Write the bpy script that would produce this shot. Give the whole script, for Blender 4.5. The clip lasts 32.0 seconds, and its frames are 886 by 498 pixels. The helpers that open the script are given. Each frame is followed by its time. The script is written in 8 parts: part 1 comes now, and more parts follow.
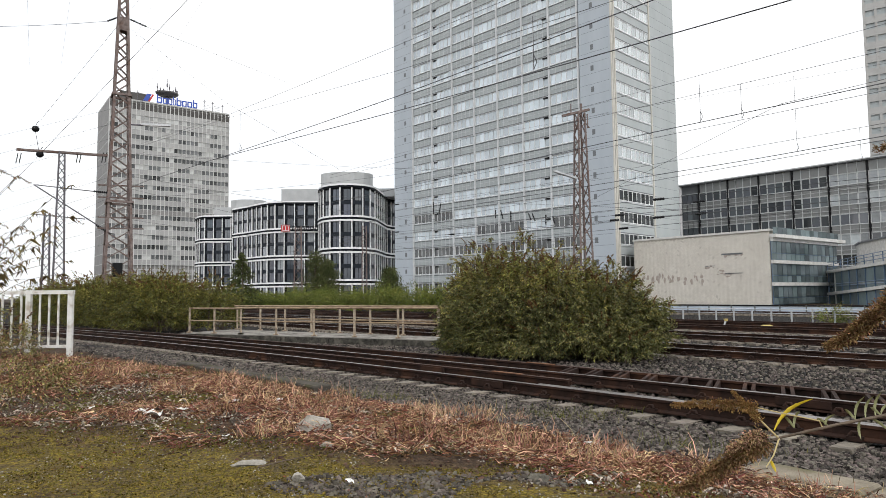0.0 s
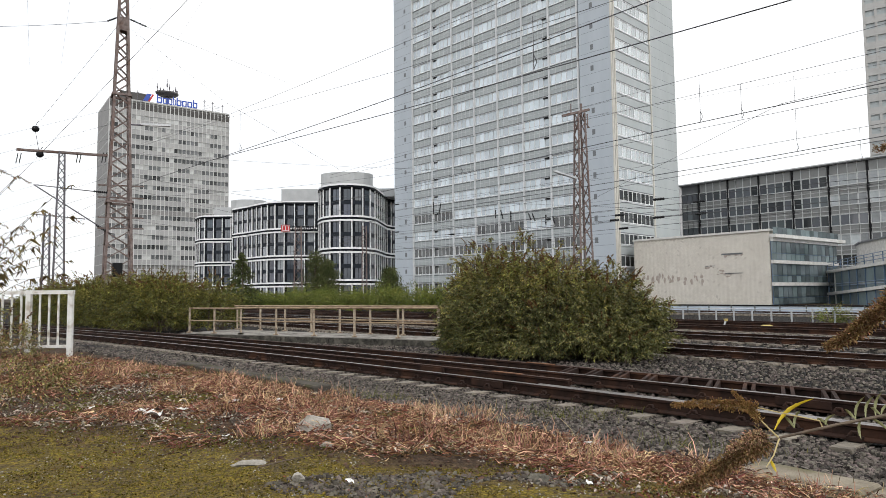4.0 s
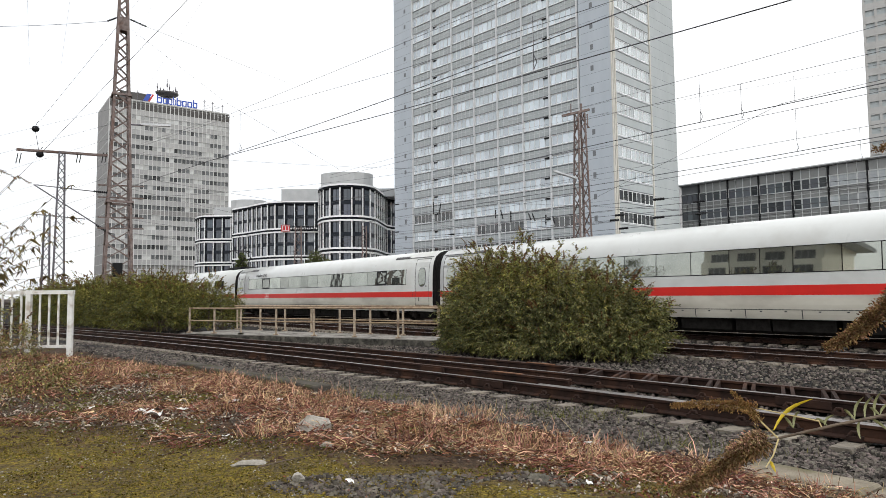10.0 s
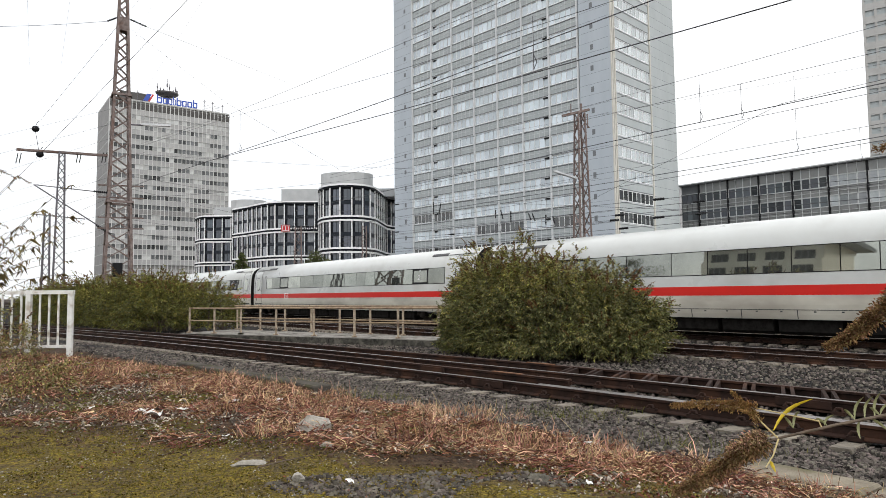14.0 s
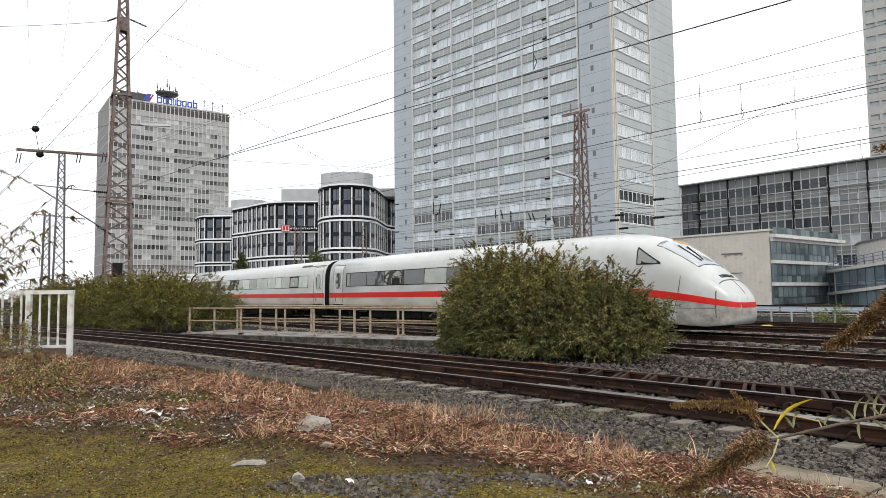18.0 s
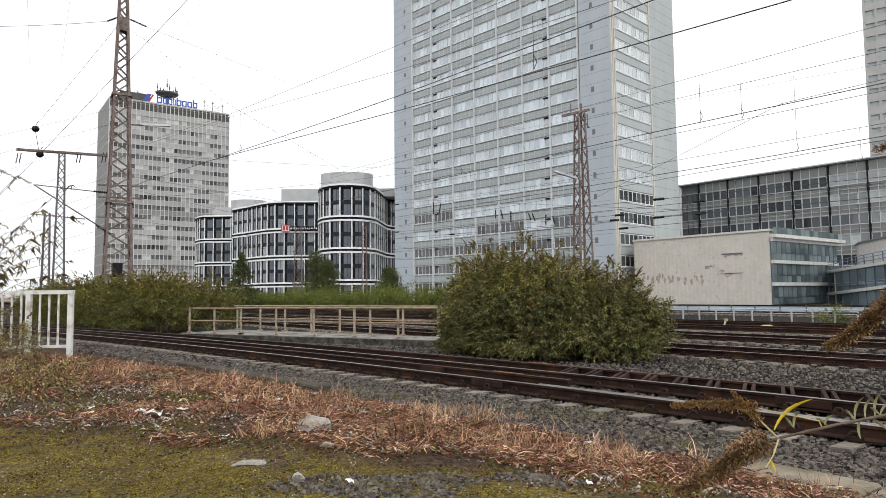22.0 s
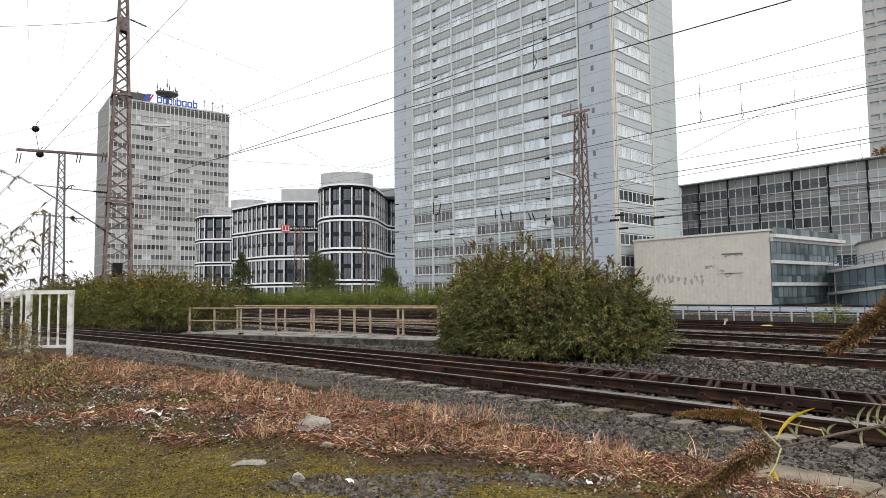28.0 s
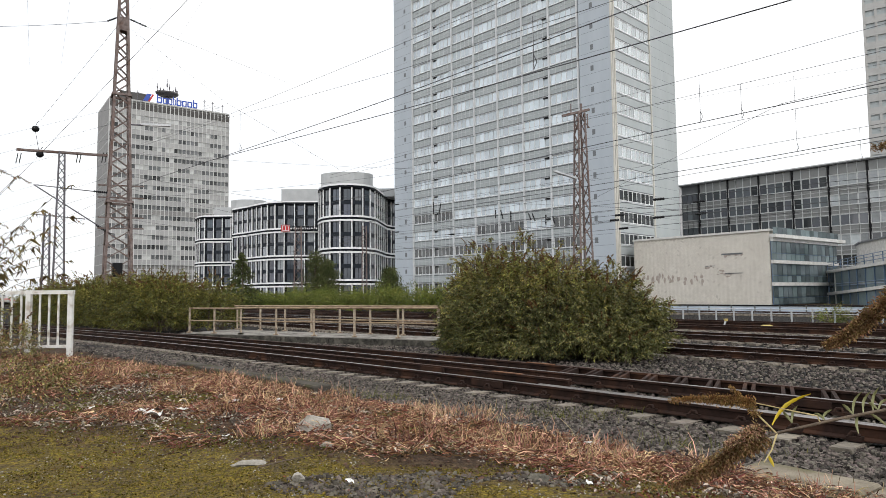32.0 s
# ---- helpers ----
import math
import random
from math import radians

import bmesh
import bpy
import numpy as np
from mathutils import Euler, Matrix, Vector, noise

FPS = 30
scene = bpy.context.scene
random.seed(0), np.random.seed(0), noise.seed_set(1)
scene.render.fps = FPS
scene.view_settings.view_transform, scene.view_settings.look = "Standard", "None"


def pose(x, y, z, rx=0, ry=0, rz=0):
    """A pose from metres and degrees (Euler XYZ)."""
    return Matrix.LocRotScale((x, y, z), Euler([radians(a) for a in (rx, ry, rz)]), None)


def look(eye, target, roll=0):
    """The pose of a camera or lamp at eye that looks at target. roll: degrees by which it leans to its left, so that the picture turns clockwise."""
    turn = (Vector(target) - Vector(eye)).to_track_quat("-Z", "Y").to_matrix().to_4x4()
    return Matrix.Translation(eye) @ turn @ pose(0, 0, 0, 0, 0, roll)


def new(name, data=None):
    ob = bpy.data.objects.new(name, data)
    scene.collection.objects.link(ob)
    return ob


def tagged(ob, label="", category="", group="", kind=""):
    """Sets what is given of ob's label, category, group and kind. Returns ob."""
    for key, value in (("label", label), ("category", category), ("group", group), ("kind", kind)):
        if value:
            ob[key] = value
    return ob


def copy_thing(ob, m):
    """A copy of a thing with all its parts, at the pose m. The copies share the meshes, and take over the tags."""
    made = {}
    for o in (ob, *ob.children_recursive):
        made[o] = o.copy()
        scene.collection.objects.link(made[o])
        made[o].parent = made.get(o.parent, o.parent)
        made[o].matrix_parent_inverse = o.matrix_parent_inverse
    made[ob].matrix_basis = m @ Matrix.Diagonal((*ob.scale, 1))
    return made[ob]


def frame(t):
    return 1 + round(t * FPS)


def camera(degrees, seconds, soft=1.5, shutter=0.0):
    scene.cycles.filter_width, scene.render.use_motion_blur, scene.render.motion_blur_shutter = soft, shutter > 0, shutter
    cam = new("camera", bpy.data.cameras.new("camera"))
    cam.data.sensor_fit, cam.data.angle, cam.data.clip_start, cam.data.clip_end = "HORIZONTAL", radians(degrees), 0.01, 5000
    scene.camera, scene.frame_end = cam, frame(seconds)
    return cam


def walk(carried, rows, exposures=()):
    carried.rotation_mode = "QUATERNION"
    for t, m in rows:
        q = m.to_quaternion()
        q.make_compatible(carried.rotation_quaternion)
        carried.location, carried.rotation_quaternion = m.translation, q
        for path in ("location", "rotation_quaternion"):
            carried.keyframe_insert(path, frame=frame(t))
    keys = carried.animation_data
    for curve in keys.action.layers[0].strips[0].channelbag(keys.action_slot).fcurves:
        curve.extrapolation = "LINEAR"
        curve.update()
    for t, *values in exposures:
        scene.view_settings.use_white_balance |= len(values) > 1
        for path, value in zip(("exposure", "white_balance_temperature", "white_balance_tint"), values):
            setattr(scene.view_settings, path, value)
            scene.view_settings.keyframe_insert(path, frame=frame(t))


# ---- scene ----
EYE = (0.0, 0.0, 1.5)
AIM = (0.0, math.cos(radians(3.94)), 1.5 + math.sin(radians(3.94)))
cam = camera(68.0, 32.0, soft=0.5)
walk(cam, [(0.0, look(EYE, AIM, -0.63)), (32.0, look(EYE, AIM, -0.63))], exposures=[(0.0, 0.48), (32.0, 0.48)])

# ---- sky and light: an even bright overcast ----
SUN_ELEV, SUN_AZ = radians(46), radians(160)
world = bpy.data.worlds.new("overcast_sky")
scene.world = world
world.use_nodes = True
wn, wl = world.node_tree.nodes, world.node_tree.links
wn.clear()
w_out = wn.new("ShaderNodeOutputWorld")
w_sky = wn.new("ShaderNodeTexSky")
w_sky.sky_type, w_sky.sun_disc = "NISHITA", False
w_sky.sun_elevation, w_sky.sun_rotation = SUN_ELEV, SUN_AZ
w_bg = wn.new("ShaderNodeBackground")
w_bg.inputs["Strength"].default_value = 0.10
w_co = wn.new("ShaderNodeTexCoord")
w_noise = wn.new("ShaderNodeTexNoise")
w_noise.inputs["Scale"].default_value, w_noise.inputs["Detail"].default_value = 2.2, 5
w_ramp = wn.new("ShaderNodeValToRGB")
w_ramp.color_ramp.elements[0].position, w_ramp.color_ramp.elements[1].position = 0.30, 0.58
w_ramp.color_ramp.elements[0].color = (0.80, 0.85, 0.93, 1)
w_ramp.color_ramp.elements[1].color = (1.0, 1.0, 1.0, 1)
w_cloud = wn.new("ShaderNodeBackground")
w_sep = wn.new("ShaderNodeSeparateXYZ")
w_grad = wn.new("ShaderNodeMapRange")
w_grad.inputs["From Min"].default_value, w_grad.inputs["From Max"].default_value = -0.05, 1.0
w_grad.inputs["To Min"].default_value, w_grad.inputs["To Max"].default_value = 0.82, 1.35
wl.new(w_co.outputs["Generated"], w_sep.inputs[0])
wl.new(w_sep.outputs["Z"], w_grad.inputs["Value"])
wl.new(w_grad.outputs[0], w_cloud.inputs["Strength"])
w_mix = wn.new("ShaderNodeMixShader")
w_mix.inputs[0].default_value = 0.90
wl.new(w_sky.outputs[0], w_bg.inputs["Color"])
wl.new(w_co.outputs["Generated"], w_noise.inputs["Vector"])
wl.new(w_noise.outputs["Fac"], w_ramp.inputs[0])
wl.new(w_ramp.outputs[0], w_cloud.inputs["Color"])
wl.new(w_bg.outputs[0], w_mix.inputs[1])
wl.new(w_cloud.outputs[0], w_mix.inputs[2])
wl.new(w_mix.outputs[0], w_out.inputs["Surface"])
sun_data = bpy.data.lights.new("sun", "SUN")
sun_data.energy, sun_data.angle, sun_data.color = 0.95, radians(24), (1.0, 0.97, 0.93)
sun = new("sun", sun_data)
sun.matrix_world = look((60 * math.sin(SUN_AZ), 60 * math.cos(SUN_AZ), 60 * math.tan(SUN_ELEV)), (0, 0, 0))
tagged(sun, "veiled daylight sun behind an overcast sky", "sun", kind="structure")

# ---- plan: the tracks run straight along DV, D is the distance across them ----
TH = radians(39.0)
DV, NV = Vector((-math.sin(TH), math.cos(TH), 0)), Vector((math.cos(TH), math.sin(TH), 0))


def tk(s, d, z=0.0):
    return DV * s + NV * d + Vector((0, 0, z))


def tk_pose(s, d, z=0.0):
    """Local x along the tracks, local y towards the camera side, z up."""
    return Matrix.Translation(tk(s, d, z)) @ Matrix.Rotation(TH + math.pi / 2, 4, "Z")


def near_d(s):
    """Distance of the near track's closer rail: straight, then bending away."""
    if s < 0:
        return 8.0
    if s > 40:
        return near_d(40) - 0.214 * (s - 40)
    return 8.0 - 0.03 * s - 0.0023 * s * s


def noise2(x, y, sc=1.0, seed=0.0):
    return noise.noise(Vector((x * sc + seed * 7.1, y * sc - seed * 3.3, seed)))


# ---- materials ----
def mat(name, c1, c2=None, rough=0.7, metal=0.0, scale=6.0, bump=0.15, bscale=45.0, rand=0.0, island=0.0, coat=0.0,
        stretch=(1, 1, 1), spec=0.5, c3=None, s3=1.2, sub=0.0):
    m = bpy.data.materials.new(name)
    m.use_nodes = True
    n, l = m.node_tree.nodes, m.node_tree.links
    p = n["Principled BSDF"]
    c2 = c2 or tuple(v * 0.8 for v in c1)
    co = n.new("ShaderNodeTexCoord")
    mp = n.new("ShaderNodeMapping")
    mp.inputs["Scale"].default_value = stretch
    l.new(co.outputs["Object"], mp.inputs[0])
    nz = n.new("ShaderNodeTexNoise")
    nz.inputs["Scale"].default_value, nz.inputs["Detail"].default_value, nz.inputs["Roughness"].default_value = scale, 7, 0.65
    l.new(mp.outputs[0], nz.inputs["Vector"])
    rp = n.new("ShaderNodeValToRGB")
    rp.color_ramp.elements[0].position, rp.color_ramp.elements[1].position = 0.34, 0.66
    rp.color_ramp.elements[0].color, rp.color_ramp.elements[1].color = (*c1, 1), (*c2, 1)
    l.new(nz.outputs["Fac"], rp.inputs[0])
    col = rp.outputs[0]
    if c3:
        n3 = n.new("ShaderNodeTexNoise")
        n3.inputs["Scale"].default_value, n3.inputs["Detail"].default_value = s3, 5
        l.new(mp.outputs[0], n3.inputs["Vector"])
        r3 = n.new("ShaderNodeValToRGB")
        r3.color_ramp.elements[0].position, r3.color_ramp.elements[1].position = 0.5, 0.68
        l.new(n3.outputs["Fac"], r3.inputs[0])
        x3 = n.new("ShaderNodeMixRGB")
        l.new(r3.outputs[0], x3.inputs[0])
        l.new(col, x3.inputs[1])
        x3.inputs[2].default_value = (*c3, 1)
        col = x3.outputs[0]
    for amount, node, out in ((rand, "ShaderNodeObjectInfo", "Random"), (island, "ShaderNodeNewGeometry", "Random Per Island")):
        if amount:
            o = n.new(node)
            mr = n.new("ShaderNodeMapRange")
            mr.inputs["To Min"].default_value, mr.inputs["To Max"].default_value = 1 - amount, 1 + amount
            l.new(o.outputs[out], mr.inputs["Value"])
            hs = n.new("ShaderNodeHueSaturation")
            l.new(mr.outputs[0], hs.inputs["Value"])
            mh = n.new("ShaderNodeMapRange")
            mh.inputs["To Min"].default_value, mh.inputs["To Max"].default_value = 0.5 - amount * 0.05, 0.5 + amount * 0.05
            sep = n.new("ShaderNodeMath")
            sep.operation = "FRACT"
            mul = n.new("ShaderNodeMath")
            mul.operation = "MULTIPLY"
            mul.inputs[1].default_value = 13.7
            l.new(o.outputs[out], mul.inputs[0])
            l.new(mul.outputs[0], sep.inputs[0])
            l.new(sep.outputs[0], mh.inputs["Value"])
            l.new(mh.outputs[0], hs.inputs["Hue"])
            l.new(col, hs.inputs["Color"])
            col = hs.outputs[0]
    l.new(col, p.inputs["Base Color"])
    p.inputs["Metallic"].default_value = metal
    p.inputs["Specular IOR Level"].default_value = spec
    p.inputs["Coat Weight"].default_value = coat
    rr = n.new("ShaderNodeMapRange")
    span = min(0.1, rough * 0.6)
    rr.inputs["To Min"].default_value, rr.inputs["To Max"].default_value = rough - span, min(1, rough + span)
    l.new(nz.outputs["Fac"], rr.inputs["Value"])
    l.new(rr.outputs[0], p.inputs["Roughness"])
    if sub:
        p.inputs["Transmission Weight"].default_value = 0.0
    if bump:
        nb = n.new("ShaderNodeTexNoise")
        nb.inputs["Scale"].default_value, nb.inputs["Detail"].default_value = bscale, 6
        l.new(mp.outputs[0], nb.inputs["Vector"])
        bp = n.new("ShaderNodeBump")
        bp.inputs["Strength"].default_value, bp.inputs["Distance"].default_value = bump, 0.02
        l.new(nb.outputs["Fac"], bp.inputs["Height"])
        l.new(bp.outputs[0], p.inputs["Normal"])
    return m


def glass(name, tint, rough=0.04, metal=0.0, rand=0.0, spec=0.8, scale=0.35):
    """Window glass as seen from outside: a sealed dark or curtained room behind a glossy pane."""
    return mat(name, tint, tuple(v * 0.7 for v in tint), rough=rough, metal=metal, scale=scale, bump=0.02, bscale=1.5, rand=rand, spec=spec)


M = {}
M["concrete"] = mat("concrete", (0.30, 0.28, 0.25), (0.13, 0.12, 0.105), rough=0.85, scale=5, bump=0.5, bscale=25, c3=(0.060, 0.055, 0.045), s3=1.6, spec=0.2)
M["sleeper"] = mat("sleeper_concrete", (0.235, 0.200, 0.155), (0.13, 0.11, 0.088), rough=0.9, scale=9, bump=0.35, rand=0.2, c3=(0.07, 0.062, 0.052), s3=3)
M["ballast"] = mat("ballast_stone", (0.128, 0.109, 0.093), (0.043, 0.037, 0.032), rough=0.9, scale=18, bump=0.5, bscale=90, island=0.85, spec=0.15)
M["ballast_bed"] = mat("ballast_bed", (0.10, 0.094, 0.09), (0.045, 0.042, 0.04), rough=0.95, scale=16, bump=0.9, bscale=22)
M["rail_side"] = mat("rusty_rail", (0.034, 0.0175, 0.0125), (0.015, 0.0093, 0.0076), rough=0.85, scale=7, bump=0.2, c3=(0.060, 0.028, 0.016), s3=1.6, spec=0.15)
M["rail_head"] = mat("worn_rail_head", (0.26, 0.24, 0.23), (0.15, 0.13, 0.12), rough=0.42, metal=0.8, scale=3, bump=0.05)
M["rail_dull"] = mat("dull_rail_head", (0.075, 0.043, 0.033), (0.042, 0.025, 0.019), rough=0.65, metal=0.1, scale=3, bump=0.1, spec=0.2)
M["rust_patch"] = mat("orange_rust", (0.20, 0.085, 0.034), (0.11, 0.05, 0.025), rough=0.85, scale=14)
M["mast_steel"] = mat("weathered_mast_paint", (0.235, 0.19, 0.175), (0.12, 0.092, 0.085), rough=0.75, scale=5, bump=0.2, c3=(0.13, 0.080, 0.064), s3=2.2, spec=0.2)
M["mast_grey"] = mat("grey_mast_steel", (0.16, 0.15, 0.165), (0.095, 0.09, 0.10), rough=0.7, scale=4, spec=0.2)
M["wire"] = mat("overhead_wire_metal", (0.055, 0.055, 0.06), (0.04, 0.04, 0.045), rough=0.5, metal=0.4, bump=0)
M["black"] = mat("black_fitting", (0.014, 0.014, 0.015), (0.008, 0.008, 0.009), rough=0.6, bump=0.05, spec=0.15)
M["rail_paint"] = mat("faded_beige_paint", (0.33, 0.24, 0.145), (0.20, 0.14, 0.085), rough=0.7, scale=6, bump=0.25, c3=(0.16, 0.10, 0.06), s3=3)
M["post_paint"] = mat("pale_post_paint", (0.43, 0.355, 0.26), (0.24, 0.19, 0.135), rough=0.7, scale=9, bump=0.25, c3=(0.15, 0.10, 0.065), s3=4)
M["white_paint"] = mat("chipped_white_paint", (0.78, 0.77, 0.74), (0.66, 0.65, 0.61), rough=0.5, scale=7, bump=0.15, c3=(0.42, 0.36, 0.29), s3=6)
M["pale_metal"] = mat("galvanised_metal", (0.52, 0.53, 0.54), (0.38, 0.39, 0.40), rough=0.5, metal=0.2, scale=4)
M["tower_panel"] = mat("blue_grey_cladding", (0.43, 0.475, 0.52), (0.385, 0.43, 0.475), rough=0.45, scale=0.3, bump=0.0, stretch=(1, 1, 0.35))
M["tower_side"] = mat("grey_green_cladding", (0.415, 0.445, 0.445), (0.365, 0.395, 0.395), rough=0.45, scale=0.3, bump=0.0, stretch=(1, 1, 0.35))
M["tower_pier"] = mat("pale_aluminium_pier", (0.60, 0.62, 0.63), (0.52, 0.54, 0.55), rough=0.4, scale=1.2, bump=0.02)
M["tower_spandrel"] = mat("grey_spandrel", (0.375, 0.41, 0.415), (0.335, 0.367, 0.374), rough=0.5, scale=0.3, bump=0.0)
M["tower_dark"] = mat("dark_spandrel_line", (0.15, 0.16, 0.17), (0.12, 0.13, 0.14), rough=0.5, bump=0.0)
M["tower_frame"] = mat("white_window_frame", (0.80, 0.81, 0.81), (0.72, 0.73, 0.73), rough=0.4, scale=1.5, bump=0.0)
M["tower_glass"] = mat("curtained_glass", (0.58, 0.645, 0.69), (0.43, 0.485, 0.525), rough=0.12, metal=0.2, scale=0.35, bump=0.01, bscale=1.0, rand=0.22, spec=0.8)
M["tower_bare_reflect"] = glass("bare_and_painted_reflection_glass", (0.06, 0.066, 0.068), rough=0.05, rand=0.8, spec=0.9)
M["tower_mirror"] = mat("sky_mirroring_glass", (0.50, 0.53, 0.53), (0.40, 0.43, 0.43), rough=0.06, metal=0.8, scale=0.5, bump=0.004, bscale=0.6, rand=0.2)
M["cream_column"] = mat("cream_column", (0.58, 0.56, 0.50), (0.48, 0.46, 0.41), rough=0.5, scale=1, bump=0.02)
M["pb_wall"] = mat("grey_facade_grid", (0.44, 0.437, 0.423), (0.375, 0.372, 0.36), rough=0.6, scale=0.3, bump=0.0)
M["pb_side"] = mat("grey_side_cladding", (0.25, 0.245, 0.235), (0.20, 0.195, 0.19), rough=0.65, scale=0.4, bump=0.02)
M["pb_dark"] = mat("dark_plant_room", (0.085, 0.08, 0.075), (0.06, 0.057, 0.054), rough=0.7, scale=0.5, bump=0.02)
M["pb_glass"] = glass("office_glass_dark", (0.115, 0.12, 0.122), rand=0.75, spec=0.5)
M["pb_mullion"] = mat("pale_facade_mullion", (0.60, 0.60, 0.585), (0.53, 0.53, 0.515), rough=0.6, scale=0.3, bump=0.0)
M["pb_panel"] = mat("grey_facade_panel", (0.40, 0.40, 0.39), (0.33, 0.33, 0.325), rough=0.6, scale=0.25, bump=0.0, rand=0.06)
M["rb_blind"] = mat("pale_office_blind", (0.42, 0.45, 0.465), (0.26, 0.28, 0.29), rough=0.12, scale=0.6, bump=0, rand=0.5, spec=0.8)
M["pb_blind"] = mat("pale_blind", (0.46, 0.47, 0.455), (0.33, 0.335, 0.33), rough=0.5, scale=0.6, bump=0, rand=0.4)
M["blue_sign"] = mat("blue_sign_face", (0.035, 0.085, 0.42), (0.03, 0.07, 0.36), rough=0.4, bump=0)
M["red_sign"] = mat("red_sign_face", (0.55, 0.03, 0.035), (0.48, 0.025, 0.03), rough=0.4, bump=0)
M["white_sign"] = mat("white_sign_face", (0.8, 0.8, 0.8), (0.72, 0.72, 0.72), rough=0.4, bump=0)
M["sch_white"] = mat("white_facade_band", (0.86, 0.86, 0.86), (0.80, 0.80, 0.80), rough=0.5, scale=0.4, bump=0.02)
M["sch_dark"] = mat("dark_facade_panel", (0.013, 0.015, 0.019), (0.008, 0.009, 0.012), rough=0.6, scale=0.5, bump=0.02, spec=0.06)
M["sch_spandrel"] = mat("slate_spandrel", (0.030, 0.035, 0.044), (0.020, 0.024, 0.031), rough=0.6, scale=0.6, bump=0.02, spec=0.08)
M["sch_glass"] = glass("blue_grey_glass", (0.050, 0.060, 0.080), rough=0.03, rand=0.6, spec=1.0)
M["sch_curtain_sky"] = glass("curtain_and_sky_reflection_glass", (0.27, 0.29, 0.31), rough=0.05, rand=0.5, spec=0.8)
M["roof_box"] = mat("pale_roof_cladding", (0.48, 0.49, 0.49), (0.40, 0.41, 0.415), rough=0.55, scale=0.5, bump=0.03)
M["rb_frame"] = mat("dark_grey_frame", (0.14, 0.145, 0.15), (0.10, 0.105, 0.11), rough=0.5, scale=0.6, bump=0.02)
M["rb_spandrel"] = mat("mid_grey_panel", (0.235, 0.24, 0.236), (0.195, 0.20, 0.197), rough=0.5, scale=0.5, bump=0.0, rand=0.06)
M["rb_mullion"] = mat("grey_mullion", (0.56, 0.575, 0.575), (0.48, 0.49, 0.49), rough=0.45, bump=0)
M["rb_glass"] = glass("green_grey_glass", (0.075, 0.085, 0.095), rough=0.04, rand=0.8, spec=0.9)
M["cream_tile"] = mat("cream_relief_tile", (0.67, 0.635, 0.57), (0.60, 0.565, 0.50), rough=0.75, scale=0.6, bump=0.1, island=0.06)
M["cream_groove"] = mat("shaded_tile_joint", (0.54, 0.505, 0.445), (0.47, 0.44, 0.385), rough=0.85, scale=2)
M["stain"] = mat("brown_water_stain", (0.30, 0.25, 0.215), (0.45, 0.40, 0.35), rough=0.85, scale=5, bump=0.05)
M["pav_glass"] = glass("teal_curtain_glass", (0.15, 0.19, 0.20), rand=0.5, spec=0.9)
M["pav_blue"] = mat("blue_steel_frame", (0.10, 0.16, 0.25), (0.08, 0.13, 0.21), rough=0.45, scale=2, bump=0.02)
M["pav_white"] = mat("weathered_white_edge", (0.66, 0.65, 0.62), (0.52, 0.51, 0.48), rough=0.6, scale=1.5, bump=0.05)
M["white_brick"] = mat("whitewashed_brick", (0.62, 0.60, 0.56), (0.42, 0.40, 0.37), rough=0.8, scale=3, bump=0.2)
M["barrier"] = mat("pale_blue_barrier", (0.55, 0.62, 0.70), (0.45, 0.52, 0.60), rough=0.4, metal=0.1, scale=1, bump=0.02)
M["ice_white"] = mat("train_white_paint", (0.545, 0.558, 0.54), (0.50, 0.508, 0.488), rough=0.30, scale=0.9, bump=0.015, bscale=3, coat=0.3, c3=(0.45, 0.448, 0.42), s3=0.45)
M["ice_low"] = mat("grimy_train_skirt", (0.52, 0.495, 0.42), (0.46, 0.43, 0.36), rough=0.5, scale=2.2, bump=0.03, stretch=(0.5, 1, 1), c3=(0.34, 0.31, 0.26), s3=0.8)
M["ice_red"] = mat("train_red_stripe", (0.62, 0.020, 0.014), (0.54, 0.018, 0.012), rough=0.4, scale=1, bump=0.0, spec=0.3)
M["ice_glass"] = glass("train_window_glass", (0.075, 0.08, 0.08), rough=0.02, metal=0.0, spec=1.0)
M["ice_mirror"] = mat("reflective_train_glass", (0.34, 0.355, 0.32), (0.24, 0.255, 0.23), rough=0.02, metal=0.85, scale=0.6, bump=0.004, bscale=0.8, rand=0.3)
M["ice_screen"] = mat("tinted_windscreen", (0.50, 0.52, 0.52), (0.40, 0.42, 0.425), rough=0.06, metal=0.6, scale=0.6, bump=0, spec=0.8)
M["blind_orange"] = mat("orange_blind", (0.50, 0.27, 0.06), (0.42, 0.22, 0.05), rough=0.6, bump=0)
M["nose_grime"] = mat("grimy_nose_paint", (0.43, 0.41, 0.375), (0.24, 0.22, 0.195), rough=0.5, scale=3.0, bump=0.03, c3=(0.12, 0.105, 0.09), s3=1.8)
M["ice_line"] = mat("door_seal_grey", (0.075, 0.075, 0.075), (0.05, 0.05, 0.05), rough=0.6, bump=0, spec=0.2)
M["ice_grey"] = mat("pale_grey_lettering", (0.50, 0.50, 0.495), (0.46, 0.46, 0.455), rough=0.4, bump=0)
M["bellows"] = mat("black_bellows", (0.014, 0.013, 0.0125), (0.008, 0.0076, 0.0072), rough=0.9, scale=8, bump=0.3, spec=0.08)
M["under"] = mat("dark_underframe", (0.024, 0.022, 0.020), (0.010, 0.009, 0.008), rough=0.9, scale=5, bump=0.3, spec=0.06)
M["wheel"] = mat("grimy_wheel_steel", (0.060, 0.050, 0.043), (0.028, 0.024, 0.021), rough=0.75, metal=0.2, scale=6, spec=0.1)
